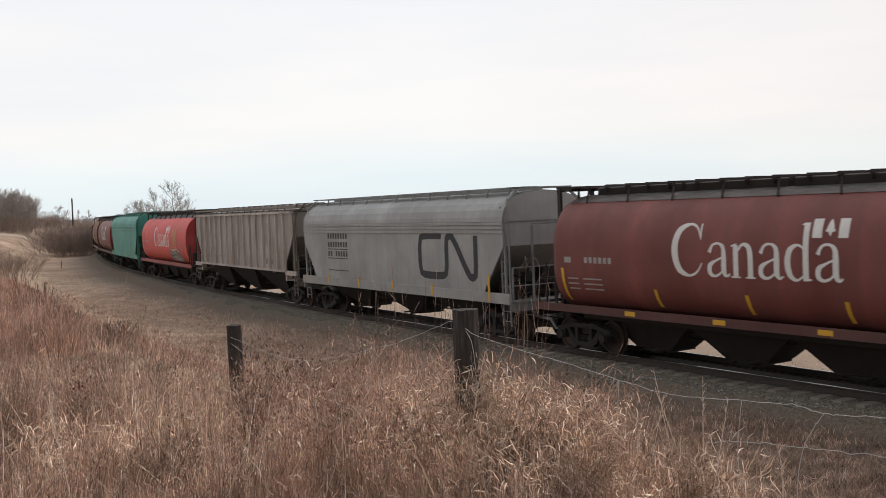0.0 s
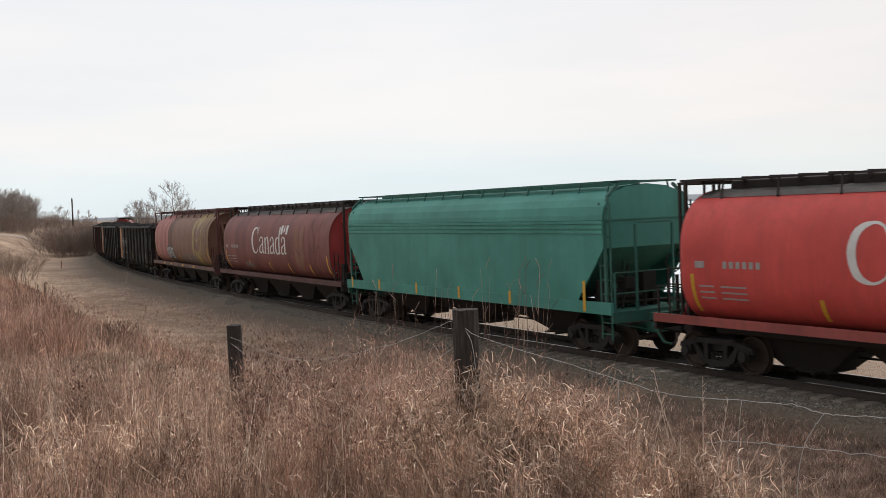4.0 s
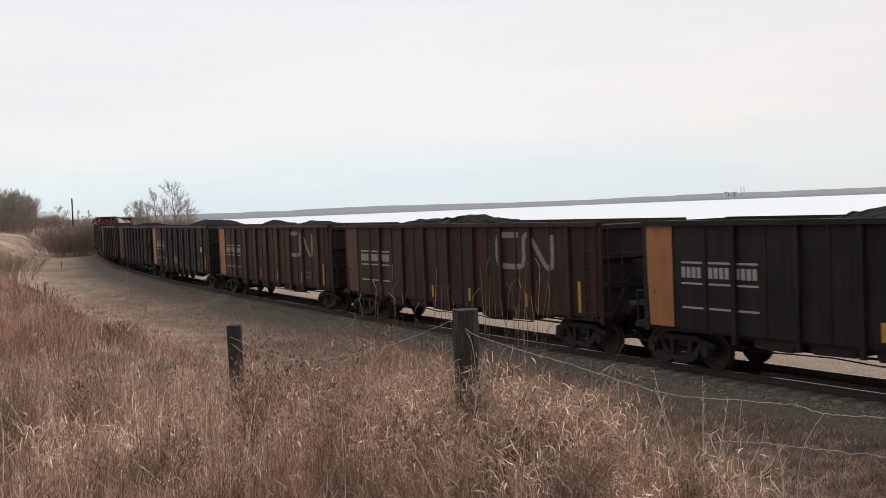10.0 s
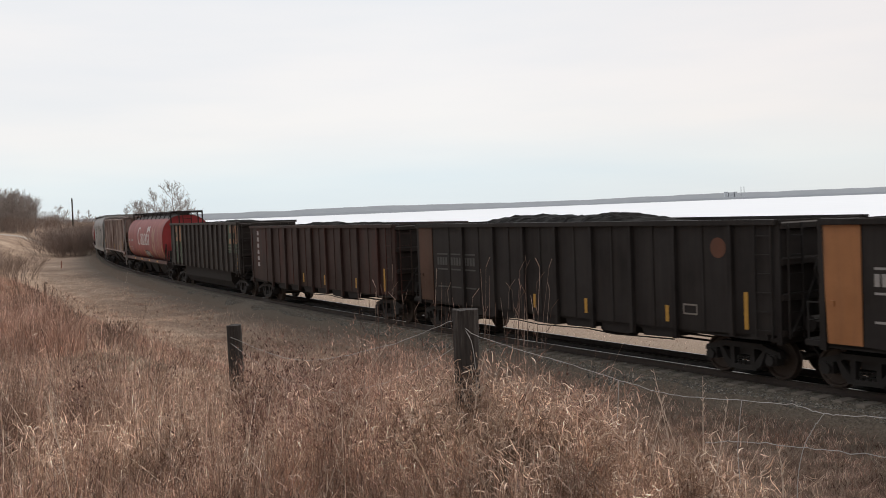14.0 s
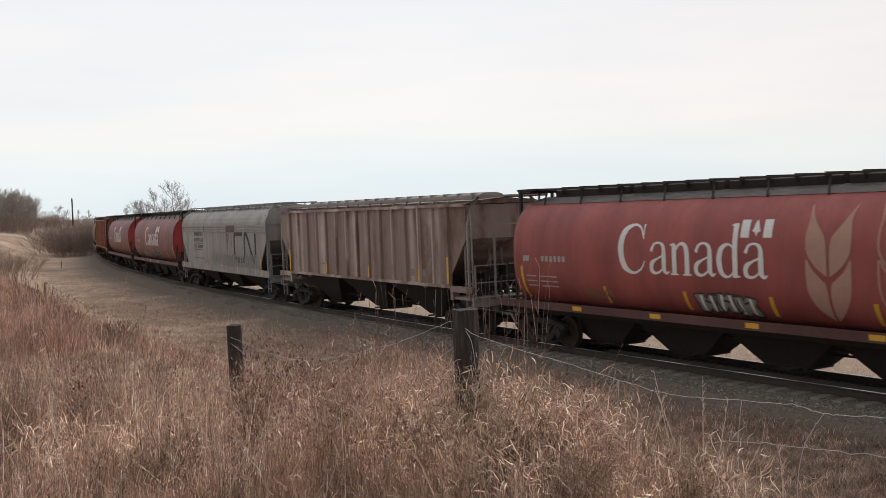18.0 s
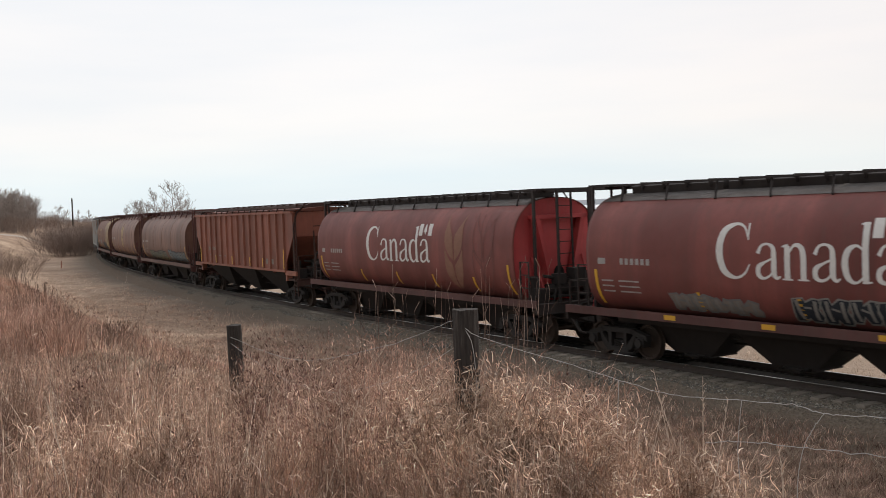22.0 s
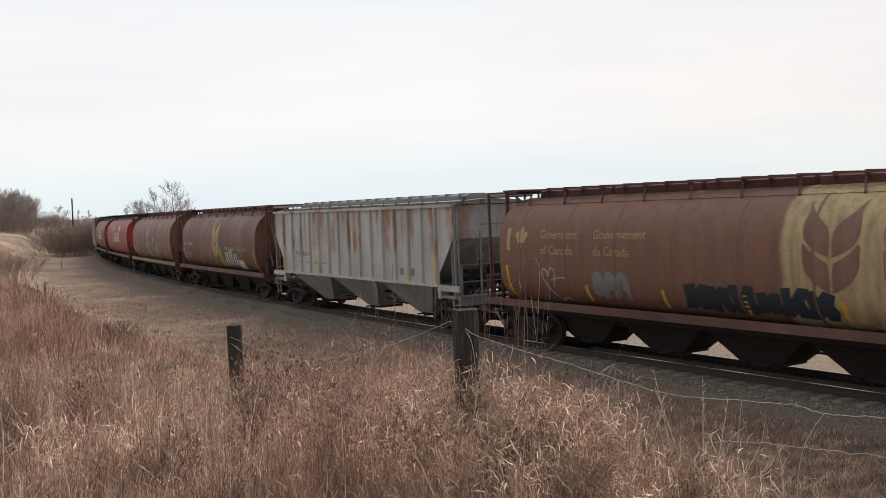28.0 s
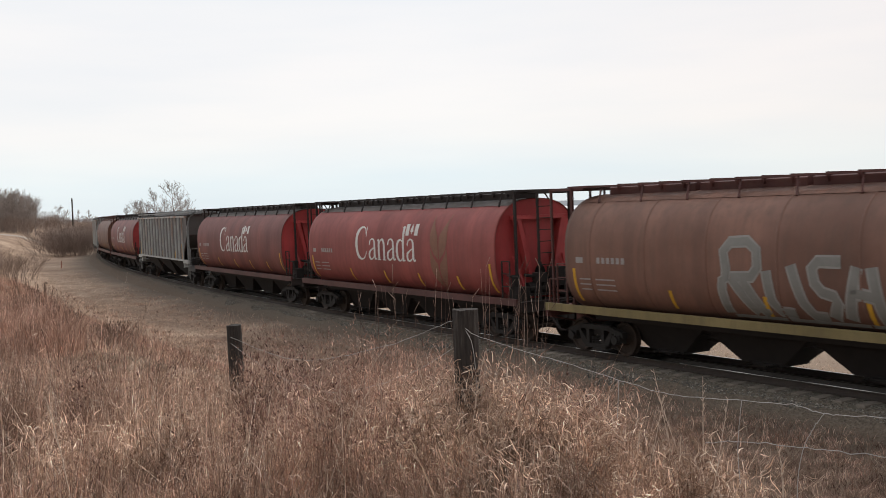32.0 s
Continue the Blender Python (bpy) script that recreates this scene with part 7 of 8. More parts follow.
E_STD = [E_CANADA, E_MARKS]
TRAIN += [
    red_car(P_dark, E_STD + [E_WHEAT, E_WHEAT_LINES], "dark red cylindrical grain hopper car lettered Canada", (-4.2, -1.2, 1.7, 4.6)),
    smooth_hopper(P_grey, FRAME_GREY, "light grey smooth-sided grain hopper car", [S_WORM, S_MARKS]),
    ribbed_hopper(P_oldgrey, paint((0.44, 0.395, 0.355), 0.6, 0.4, (0.16, 0.105, 0.08)), M_black, paint((0.165, 0.138, 0.118), 0.5), "dirty grey ribbed grain hopper car", [R_MARKS], M_tape, (-3.95, -0.99, 1.98, 4.94, 6.92)),
    red_car(P_bright, E_STD + [B_WHEAT, B_LINES] + throw_up(31, 2.3, 5.0, 1.5, 2.25, 5, M_navy, M_white, "black and silver") + [tag(33, 3.0, 5.2, 1.42, 1.75, 0.07, 5, M_white, "white graffiti scrawl")],
            "bright red cylindrical grain hopper car with graffiti"),
    smooth_hopper(P_green, paint((0.03, 0.13, 0.10), 0.4), "plain green smooth-sided grain hopper car"),
    red_car(P_dark, E_STD + [E_WHEAT, E_WHEAT_LINES, tag(41, -4.0, -2.8, 1.55, 1.85, 0.08, 3, M_dim, "small pale graffiti")], "dark red cylindrical grain hopper car with wheat emblem"),
    brown_car(P_pink, [DARK_WHEAT, DARK_LINES, tag(52, 0.2, 4.2, 1.45, 2.0, 0.09, 7, M_dim, "pale graffiti scrawl")] + throw_up(51, -3.6, -1.8, 1.55, 2.5, 3, M_silver, M_navy, "silver"),
              "pink, brown and yellow patched grain hopper car", None, 11, (-4.6, -2.6, 0.6, 3.4)),
    gondola(P_black, P_panel, "black ribbed gondola car heaped with coal", [G_MARKS, G_LOGO, G_PLATE, G_NUMBER], 1),
    gondola(P_black, P_panel, "black gondola car with round emblem and coal", [G_MARKS, G_LOGO, G_PLATE, G_NUMBER], 2),
    gondola(P_ox, paint((0.10, 0.042, 0.027), 0.6), "oxide-red gondola car with a faded emblem", [G_MARKS, G_WORM], 3),
    gondola(P_ox2, P_panel, "oxide-red gondola car with orange corner panel", [G_MARKS, G_WORM, G_PLATE], 4),
    gondola(P_soot, P_panel, "sooty black gondola car with orange corner", [G_MARKS, G_PLATE, ("railway_emblem", "sgw", lambda bm: worm(bm, 6.12, 2.2, 0.5, 0.22, 0.055), M_white, "small white emblem"),
                                                                                        ("end_bay", "eb", lambda bm: rect(bm, 6.92, 8.0, 1.2, 3.5), M_baybrown, "worn brown end bay"), ("round_emblem", "gl5", round_logo, M_baybrown, "faded brown round emblem"), tag(121, -1.1, 0.05, 1.3, 1.8, 0.07, 3, M_dim, "small pale graffiti")], 5, False, (-3.3, 2.25, 4.65, 7.12)),
    gondola(P_soot, paint((0.075, 0.038, 0.024), 0.6), "sooty black gondola car full of coal", [G_PLATE, ("car_markings", "gm6", gon_marks, M_faint, "worn number and rules"), ("round_emblem", "gl6", round_logo, paint((0.14, 0.05, 0.025), 0.4), "faded orange round emblem")], 6),
    gondola(P_ox, None, "rust-brown gondola car full of coal", [("car_markings", "side7", lambda bm: [rect(bm, -6.6, -6.35, 1.7 + 0.3 * k, 1.9 + 0.3 * k) for k in range(6)], M_grey, "white marks in a column")], 7),
    gondola(paint((0.046, 0.038, 0.034), 0.5), None, "tall black coal hopper car with green end panels", [], 8, True, (-4.53, -1.74, 3.14, 7.09)),
    red_car(P_crimson, E_STD + [K_WHEAT, K_LINES, tag(62, -4.2, -3.0, 1.5, 1.85, 0.05, 3, M_wheat, "small faded graffiti")] + throw_up(61, 0.0, 1.75, 1.42, 2.02, 3, M_silver, M_ink, "pale grey"), "red cylindrical grain hopper car with two wheat ears", (-4.4, -1.38, 1.69, 4.84)),
    ribbed_hopper(P_stain, P_stain, M_black, paint((0.25, 0.22, 0.20), 0.4), "pinkish-grey ribbed hopper car with brown stains", [R_MARKS]),
    smooth_hopper(P_greyrust, FRAME_GREY, "grey smooth-sided hopper car with rust and graffiti",
                  [RUST_PATCH, RUST_STAIN, ("railway_emblem", "sw2", lambda bm: worm(bm, 2.8, 1.92, 3.5, 1.35, 0.25), M_ink, "bent-band railway emblem in black"), S_MARKS] + throw_up(71, 0.7, 6.4, 1.56, 2.25, 7, M_slate, M_dim, "grey-blue") + [tag(72, -1.6, 0.6, 1.6, 2.3, 0.06, 4, M_dim, "thin pale graffiti scrawl")], 18.1, 2.0),
    red_car(P_dark, E_STD + throw_up(81, -4.2, -1.6, 1.45, 1.95, 4, M_dim, M_slate, "small pale") + throw_up(82, -0.6, 2.2, 1.42, 2.05, 4, M_navy, M_silver, "black and silver"), "dark red cylindrical grain hopper car with low graffiti", (-4.2, -1.2, 1.7)),
    red_car(P_dark, E_STD + [E_WHEAT, E_WHEAT_LINES], "dark red cylindrical grain hopper car with wheat emblem"),
    ribbed_hopper(P_orange, paint((0.27, 0.098, 0.062), 0.4), M_black, paint((0.06, 0.03, 0.024), 0.4), "orange-brown ribbed grain hopper car", [R_MARKS], None, (-6.92, -3.95, -0.99, 1.98, 3.95, 6.92)),
    brown_car(P_brown, [E_MARKS, tag(93, -2.6, 1.4, 1.42, 1.6, 0.06, 6, M_gold, "ochre graffiti strokes")] + throw_up(91, 1.9, 6.6, 1.45, 2.2, 5, M_blue, M_navy, "pale blue") + throw_up(92, -4.6, 1.0, 1.45, 2.1, 7, M_sage, M_navy, "grey-green"),
              "brown cylindrical grain hopper car with blue graffiti", None, 5),
    brown_car(P_rust, [E_MARKS, OLD_WHEAT], "brown cylindrical grain hopper car with yellow wheat emblem", None, 5),
    brown_car(P_patch, GOV + [DARK_WHEAT, DARK_LINES, ("graffiti_tag", "navy", lambda bm: [shape(bm, p) for p, _ in blob_points(101, 0.4, 4.6, 1.48, 2.2, 6)], M_navy, "dark blue block graffiti"), tag(102, -3.0, -1.6, 1.6, 2.3, 0.16, 3, M_slate, "grey-blue graffiti scrawl"),
                       ("graffiti_tag", "heart", heart, M_grey, "white graffiti heart")], "brown and tan cylindrical grain hopper car"),
    ribbed_hopper(P_pale, P_pale, paint((0.30, 0.30, 0.29), 0.5), FRAME_GREY, "pale grey ribbed hopper car with rust runs", [R_MARKS]),
    brown_car(paint((0.158, 0.079, 0.057), 0.5), BOARD + [E_MARKS, OLD_WHEAT, ("graffiti_tag", "lime", lambda bm: shape(bm, [(0.55, 1.42), (0.5, 1.7), (0.75, 1.9), (0.6, 2.35), (0.8, 2.6), (1.15, 2.45), (1.3, 1.95), (1.7, 1.8), (1.75, 1.42)]), M_lime, "lime green graffiti")] + throw_up(112, 1.75, 4.0, 1.42, 2.55, 3, M_silver, M_navy, "silver and black") + [tag(113, 3.7, 4.9, 1.42, 1.9, 0.12, 3, M_white, "white graffiti strokes")],
              "brown cylindrical grain hopper car with lime graffiti", None, 4),
    brown_car(P_rust, [E_MARKS] + BIG_SPRAY, "brown cylindrical grain hopper car with big silver graffiti", P_yellow, 7),
    red_car(P_crimson, E_STD + [E_WHEAT], "red cylindrical grain hopper car with wheat emblem"),
    red_car(P_dark, E_STD, "dark red cylindrical grain hopper car lettered Canada"),
    ribbed_hopper(paint((0.10, 0.09, 0.085), 0.4), P_pale, M_black, FRAME_GREY, "grey hopper car with pale ribs", []),
    red_car(P_dark, E_STD, "dark red cylindrical grain hopper car lettered Canada"),
    brown_car(P_brown, [E_MARKS], "plain brown cylindrical grain hopper car", None, 5),
    ribbed_hopper(P_pale, P_pale, M_black, FRAME_GREY, "pale grey ribbed hopper car with rust runs", [R_MARKS]),
    brown_car(P_rust, [E_MARKS], "plain brown cylindrical grain hopper car", None, 5),
]


def green_ends(car):
    """Painted end bays of the tall coal car, each with a block emblem."""
    a = 16.67 / 2 - 0.88
    for x0, x1, zb in ((-a + 0.72, -a + 2.62, 1.4), (a - 2.0, a - 0.06, 2.25)):
        def bay(bm):
            box(bm, x0, x1, -1.507, -1.503, zb, 3.72)

        def sign(bm):
            w = x1 - x0
            shape(bm, [(u, v - 0.12) for u, v in [(x0 + 0.22 * w, 3.78), (x0 + 0.20 * w, 3.42), (x0 + 0.86 * w, 3.42), (x0 + 0.97 * w, 3.50), (x0 + 0.98 * w, 3.70), (x0 + 0.90 * w, 3.80)]])
            shape(bm, [(u, v - 0.12) for u, v in [(x0 + 0.10 * w, 2.86), (x0 + 0.14 * w, 3.12), (x0 + 0.92 * w, 3.12), (x0 + 0.98 * w, 3.04), (x0 + 0.96 * w, 2.92), (x0 + 0.86 * w, 2.84)]])
            rect(bm, x0 + 0.36 * w, x0 + 0.52 * w, 3.005, 3.295)
            rect(bm, x0 + 0.74 * w, x0 + 0.95 * w, 3.005, 3.295)

        def lines(bm):
            for z in (2.56, 2.12 if zb < 2 else 2.40):
                rect(bm, x0 + 0.04, x1 - 0.04, z, z + 0.03)
            for z in (1.94, 1.82) if zb < 2 else ():
                rect(bm, x1 - 0.6, x1 - 0.3, z, z + 0.06)
        me = bmesh.new()
        bay(me)
        part("end_bay_panel", me, paint((0.06, 0.088, 0.056), 0.6), car, "dull green painted bay")
        decal("painted_emblem", round(x0, 2), sign, flat_side(1.51), paint((0.33, 0.175, 0.10), 0.4), car, "orange block emblem")
        decal("car_markings", ("green", round(x0, 2)), lines, flat_side(1.51), M_dim, car, "thin pale lines")


green_ends(TRAIN[14][0])

# places along the track (at the first moment) of the couplings behind each car
GAP = [7.22, -9.92, -27.92, -45.28, -62.34, -79.77, -97.29, -114.36, -131.48, -148.64, -165.82, -182.99, -200.08, -217.26, -233.93, -251.67, -270.11, -287.48, -305.24,
       -322.97, -341.42, -359.2, -377.02, -394.83, -413.22, -430.91, -448.6, -466.3, -483.95, -502.26, -519.93, -537.6, -555.7, -573.4]
GAP = [g - (1.1 if 7 <= k <= 14 else 1.5) for k, g in enumerate(GAP)]
FRONT = GAP[0] + L_CYL
MIDDLE = [(a + b) / 2 for a, b in zip([FRONT] + GAP, GAP)]
for k, slack in ((0, 0.2), (1, 0.25), (2, 0.7), (3, 0.7), (4, 0.25), (5, 0.75), (6, 0.7), (7, 0.42), (8, -0.1), (9, -0.15), (11, -0.45), (12, 0.1), (14, 0.0), (15, 0.2), (16, 0.6), (17, 0.45), (18, 0.25), (19, 0.25), (20, 0.2), (21, 0.45), (22, 0.3), (23, 0.15), (24, 0.3), (25, 0.3), (26, 0.1)):
    MIDDLE[k] += slack
SPEED = 14.263


# ---- bare trees and bushes ----
def limb(bm, p, way, ln, r, depth, g, lift):
    """A branch in short bends, with smaller ones along it."""
    bends = 4 if depth > 1 else 3
    for k in range(bends):
        way = (way + Vector((g.gauss(0, 0.13), g.gauss(0, 0.13), g.gauss(lift, 0.10)))).normalized()
        q = p + way * ln / bends
        bar(bm, p, q, max(r * (1 - 0.75 * k / bends), 0.0017), 4 if depth > 1 else 3, max(r * (1 - 0.75 * (k + 1) / bends), 0.0012))
        p = q
        if depth > 0:
            for _ in range(2 if k else 1):
                out_ = Vector((g.gauss(0, 1), g.gauss(0, 1), g.gauss(0, 0.5))).normalized()
                limb(bm, p, (way + out_ * g.uniform(0.6, 1.0)).normalized(), ln * g.uniform(0.28, 0.5), r * 0.42, depth - 1, g, lift)


M_bark = plain("grey_brown_bark", (0.25, 0.21, 0.185), 0.9, 0.0, 0.3, 3.0, 0.4)
M_twigs = plain("fine_grey_twigs", (0.33, 0.28, 0.25), 0.9, 0.0, 0.3, 1.0)
M_weedstem = plain("grey_brown_shrub_stems", (0.26, 0.19, 0.15), 0.9, 0.0, 0.3, 1.0)
M_bush = plain("dark_bush_stems", (0.27, 0.205, 0.17), 0.9, 0.0, 0.35, 1.0)


def bare_tree(seed, clear=0.25, reach=0.34, lift=0.10, label="leafless grey tree beside the railway line"):
    """A straight leader with rising limbs, one metre high; scaled where it stands."""
    g = random.Random(seed)
    t, c = bmesh.new(), bmesh.new()
    p, way, n = Vector((0, 0, -0.03)), Vector((0, 0, 1)), 11
    for k in range(n):
        way = (way + Vector((g.gauss(0, 0.05), g.gauss(0, 0.05), 0.12))).normalized()
        q = p + way * 1.03 / n * 0.97
        r0, r1 = (0.014 * (1 - 0.92 * j / n) for j in (k, k + 1))
        bar(t, p, q, r0, 6, r1)
        p = q
        u = (k + 1) / n
        if u > clear and k < n - 1:
            for _ in range(3 if u < 0.8 else 4):
                a = g.uniform(0, 6.283)
                up = 0.55 + 0.6 * u + g.gauss(0, 0.15)
                limb(c, p - way * g.uniform(0, 0.08), Vector((math.cos(a), math.sin(a), up)).normalized(), (reach * (1.12 - u) + 0.05) * g.uniform(0.75, 1.2), r1 * 0.55, 2, g, lift)
    tree = new("tree")
    part("trunk", t, M_bark, tree)
    part("crown", c, M_twigs, tree, "leafless twigs")
    return tagged(tree, label, "tree", "bare trees")


def bush(seed, h, w, n, mat_=None):
    """Many thin forked stems from one root."""
    g = random.Random(seed)
    bm = bmesh.new()
    for _ in range(n):
        p = Vector((g.gauss(0, w * 0.26), g.gauss(0, w * 0.26), -0.1))
        way = Vector((p.x * 0.9 + g.gauss(0, 0.25), p.y * 0.9 + g.gauss(0, 0.25), 1)).normalized()
        ln = h * g.uniform(0.28, 0.52)
        q = p + way * ln
        bar(bm, p, q, 0.014 * h / 3, 3, 0.008 * h / 3)
        for _ in range(4):
            w2 = (way + Vector((g.gauss(0, 0.55), g.gauss(0, 0.55), 0.1))).normalized()
            q2 = q + w2 * ln * g.uniform(0.4, 0.9)
            bar(bm, q - way * ln * g.uniform(0, 0.6), q2, 0.010 * h / 3, 3, 0.005 * h / 3)
            for _ in range(4):
                w3 = (w2 + Vector((g.gauss(0, 0.8), g.gauss(0, 0.8), 0.0))).normalized()
                bar(bm, q2 - w2 * ln * g.uniform(0, 0.5), q2 + w3 * ln * 0.45, 0.006 * h / 3, 3, 0.003 * h / 3)
    ob = new("bush")
    tagged(part("branchwork", bm, mat_ or M_bush, ob), kind="stuff")
    return tagged(ob, "leafless brown bush of thin upright stems", "bush", "bare bushes")


def at_bearing(x, dist):
    """A place on the ground: sideways slope of the sight line from the stand, and distance."""
    px, py = x * dist, dist
    return px, py, ground_z(px, py)


g = random.Random(21)
BUSHES = [bush(s, 1.0, 1.1, 34) for s in (1, 2)]
TREES = [bare_tree(1, 0.22, 0.40), bare_tree(2, 0.30, 0.26), bare_tree(3, 0.15, 0.34), bare_tree(4, 0.30, 0.22)]
used = set()


def plant(kinds, k, x, dist, h, sink=0.0):
    px, py, pz = at_bearing(x, dist)
    m = pose(px, py, pz - sink, 0, 0, g.uniform(0, 360)) 
    src = kinds[k]
    if src not in used:
        used.add(src)
        src.matrix_basis = m
        src.scale = (h, h, h)
        return src
    ob = copy_thing(src, m)
    ob.scale = (h * g.uniform(0.85, 1.1), h * g.uniform(0.85, 1.1), h)
    return ob


# a group of tall bare trees past the bend, on the lake side
for x, dist, h, k in ((-0.2595, 235, 13.4, 0), (-0.275, 240, 12.2, 1), (-0.249, 250, 9.6, 2), (-0.292, 245, 9.4, 0), (-0.300, 250, 9.6, 2), (-0.310, 240, 8.4, 1), (-0.284, 255, 9.2, 1), (-0.268, 260, 9.8, 2),
                      (-0.256, 240, 8.4, 1), (-0.243, 245, 7.4, 0), (-0.296, 238, 9.0, 1), (-0.289, 262, 8.8, 2)):
    plant(TREES, k, x, dist, h)
# a wood on the left and single trees on the skyline
for i in range(30):
    plant(BUSHES, i % 2, g.uniform(-0.50, -0.400), g.uniform(180, 230), g.uniform(2.6, 4.4))
for i in range(125):
    x = g.uniform(-0.50, -0.396)
    plant(TREES, i % 4, x, g.uniform(185, 235), g.uniform(6.2, 8.8) - max(0, (x + 0.415) * 90))
for x, dist, h in ((-0.374, 230, 5.9), (-0.366, 240, 5.4), (-0.352, 300, 5.8), (-0.335, 290, 5.4), (-0.388, 260, 4.6), (-0.345, 330, 6.0)):
    plant(TREES, g.randrange(3), x, dist, h)

THIN = [bush(s, 1.0, 1.3, 9, M_weedstem) for s in (3,)]
for i in range(40):
    x = g.uniform(-0.377, -0.342)
    plant(BUSHES, i % 2, x, g.uniform(140, 172) + max(0, x + 0.36) * 2600, g.uniform(3.2, 5.6) - max(0, -0.375 - x) * 120)
for i in range(60):
    plant(BUSHES, i % 2, g.uniform(-0.47, -0.27), g.uniform(225, 330), g.uniform(2.6, 4.6))
for i in range(30):
    plant(BUSHES, i % 2, g.uniform(-0.318, -0.243), g.uniform(228, 262), g.uniform(4.0, 6.4))
for i in range(16):
    plant(THIN, 0, g.uniform(-0.445, -0.408), g.uniform(58, 90), g.uniform(1.6, 2.9))
# dead weeds with dark heads on the rise
def dead_weed(x, dist, h, seed):
    gg = random.Random(seed)
    px, py, pz = at_bearing(x, dist)
    ob = new("dead_weed")
    ob.matrix_basis = pose(px, py, pz, 0, 0, gg.uniform(0, 360))
    st, hd = bmesh.new(), bmesh.new()
    for _ in range(8):
        p = Vector((gg.gauss(0, 0.05), gg.gauss(0, 0.05), -0.05))
        q = Vector((p.x * 2.6 + gg.gauss(0, 0.04), p.y * 2.6 + gg.gauss(0, 0.04), h * gg.uniform(0.55, 1.0)))
        bar(st, p, q, 0.006, 4, 0.004)
        for k in range(3):
            w = q + Vector((gg.gauss(0, 0.04), gg.gauss(0, 0.04), gg.uniform(-0.12, 0.04)))
            bar(st, q - (q - p) * 0.22, w, 0.003, 3)
            bar(hd, w - Vector((0, 0, 0.010)), w + Vector((gg.gauss(0, 0.01), 0, 0.025)), 0.007, 5, 0.012)
    tagged(part("branchwork", st, M_deadstem, ob), kind="stuff")
    tagged(part("seed_head", hd, M_deadstem, ob, "dark dry seed heads"), kind="stuff")
    tagged(ob, "dead brown weed with dark seed heads on the grassy rise", "weed", "dead weeds")


M_deadstem = plain("dark_dead_stems", (0.20, 0.13, 0.10), 0.9, 0.0, 0.3, 6.0)
for k, (x, dist, h) in enumerate(((-0.3275, 16.6, 0.60), (-0.323, 16.9, 0.5), (-0.3295, 16.8, 0.45), (-0.402, 22.0, 0.95), (-0.411, 21.0, 0.8), (-0.396, 23.0, 0.85), (-0.385, 24.0, 0.6), (-0.366, 18.5, 0.45))):
    dead_weed(x, dist, h, 300 + k)
# low shrubs on the rise
for x, dist, h in ((-0.327, 17.0, 0.62), (-0.333, 17.3, 0.5), (-0.322, 16.6, 0.5), (-0.402, 22.0, 0.9), (-0.41, 21.0, 0.75), (-0.385, 23.0, 0.8), (-0.372, 24.0, 0.6), (-0.305, 14.2, 0.45), (-0.35, 19.0, 0.5),
                   (-0.36, 14.0, 0.5), (-0.25, 13.0, 0.45), (-0.395, 26.0, 0.7)):
    plant(THIN, 0, x, dist, h)


# ---- marker stake by the line ----
def marker_stake(x, y):
    ob = new("marker_stake")
    ob.matrix_basis = pose(x, y, ground_z(x, y), 0, 2, 20)
    bm = bmesh.new()
    prism(bm, [(-0.05, -0.2), (0.05, -0.2), (0.05, 0.70), (0.0, 0.77), (-0.05, 0.70)], "y", -0.025, 0.025)
    part("stake", bm, plain("faded_red_stake_paint", (0.40, 0.16, 0.11), 0.7), ob)
    tagged(ob, "faded red marker stake standing in dry grass", "marker stake")


marker_stake(-40.2, 107.8)


# ---- patches of old snow ----
def snow_patch(x, dist, half_x, half_y, seed):
    px, py, _ = at_bearing(x, dist)
    bm = bmesh.new()
    n, rings = 28, []
    for k, f in enumerate((0.02, 0.55, 0.85, 1.0)):
        ring = []
        for i in range(n):
            a = 2 * math.pi * i / n
            q = f * (1 + 0.35 * noise.noise((math.cos(a) * 1.7, math.sin(a) * 1.7, seed)))
            wx, wy = px + half_x * q * math.cos(a), py + half_y * q * math.sin(a)
            ring.append(bm.verts.new((wx, wy, ground_z(wx, wy) + (0.16, 0.14, 0.08, -0.05)[k])))
        rings.append(ring)
    for r0, r1 in zip(rings, rings[1:]):
        for i in range(n):
            bm.faces.new((r0[i], r0[(i + 1) % n], r1[(i + 1) % n], r1[i]))
    bm.faces.new(rings[0])
    bmesh.ops.recalc_face_normals(bm, faces=bm.faces[:])
    return tagged(part("snow_patch", bm, plain("dirty_old_snow", (0.46, 0.40, 0.34), 0.8, 0.0, 0.15, 0.8), None), "dirty patch of old snow in dry grass", "snow patch", "snow patches")


snow_patch(-0.405, 172, 8, 1.3, 1)


# ---- utility pole ----
def utility_pole():
    ob = new("utility_pole")
    x, y, z = at_bearing(-0.3592, 205)
    ob.matrix_basis = pose(x, y, z)
    bm = bmesh.new()
    bar(bm, (0, 0, -0.5), (0, 0, 9.0), 0.17, 8, 0.13)
    part("pole", bm, plain("dark_pole_wood", (0.07, 0.055, 0.045), 0.9), ob)
    tagged(ob, "lone dark wooden utility pole on the skyline", "pole")


utility_pole()


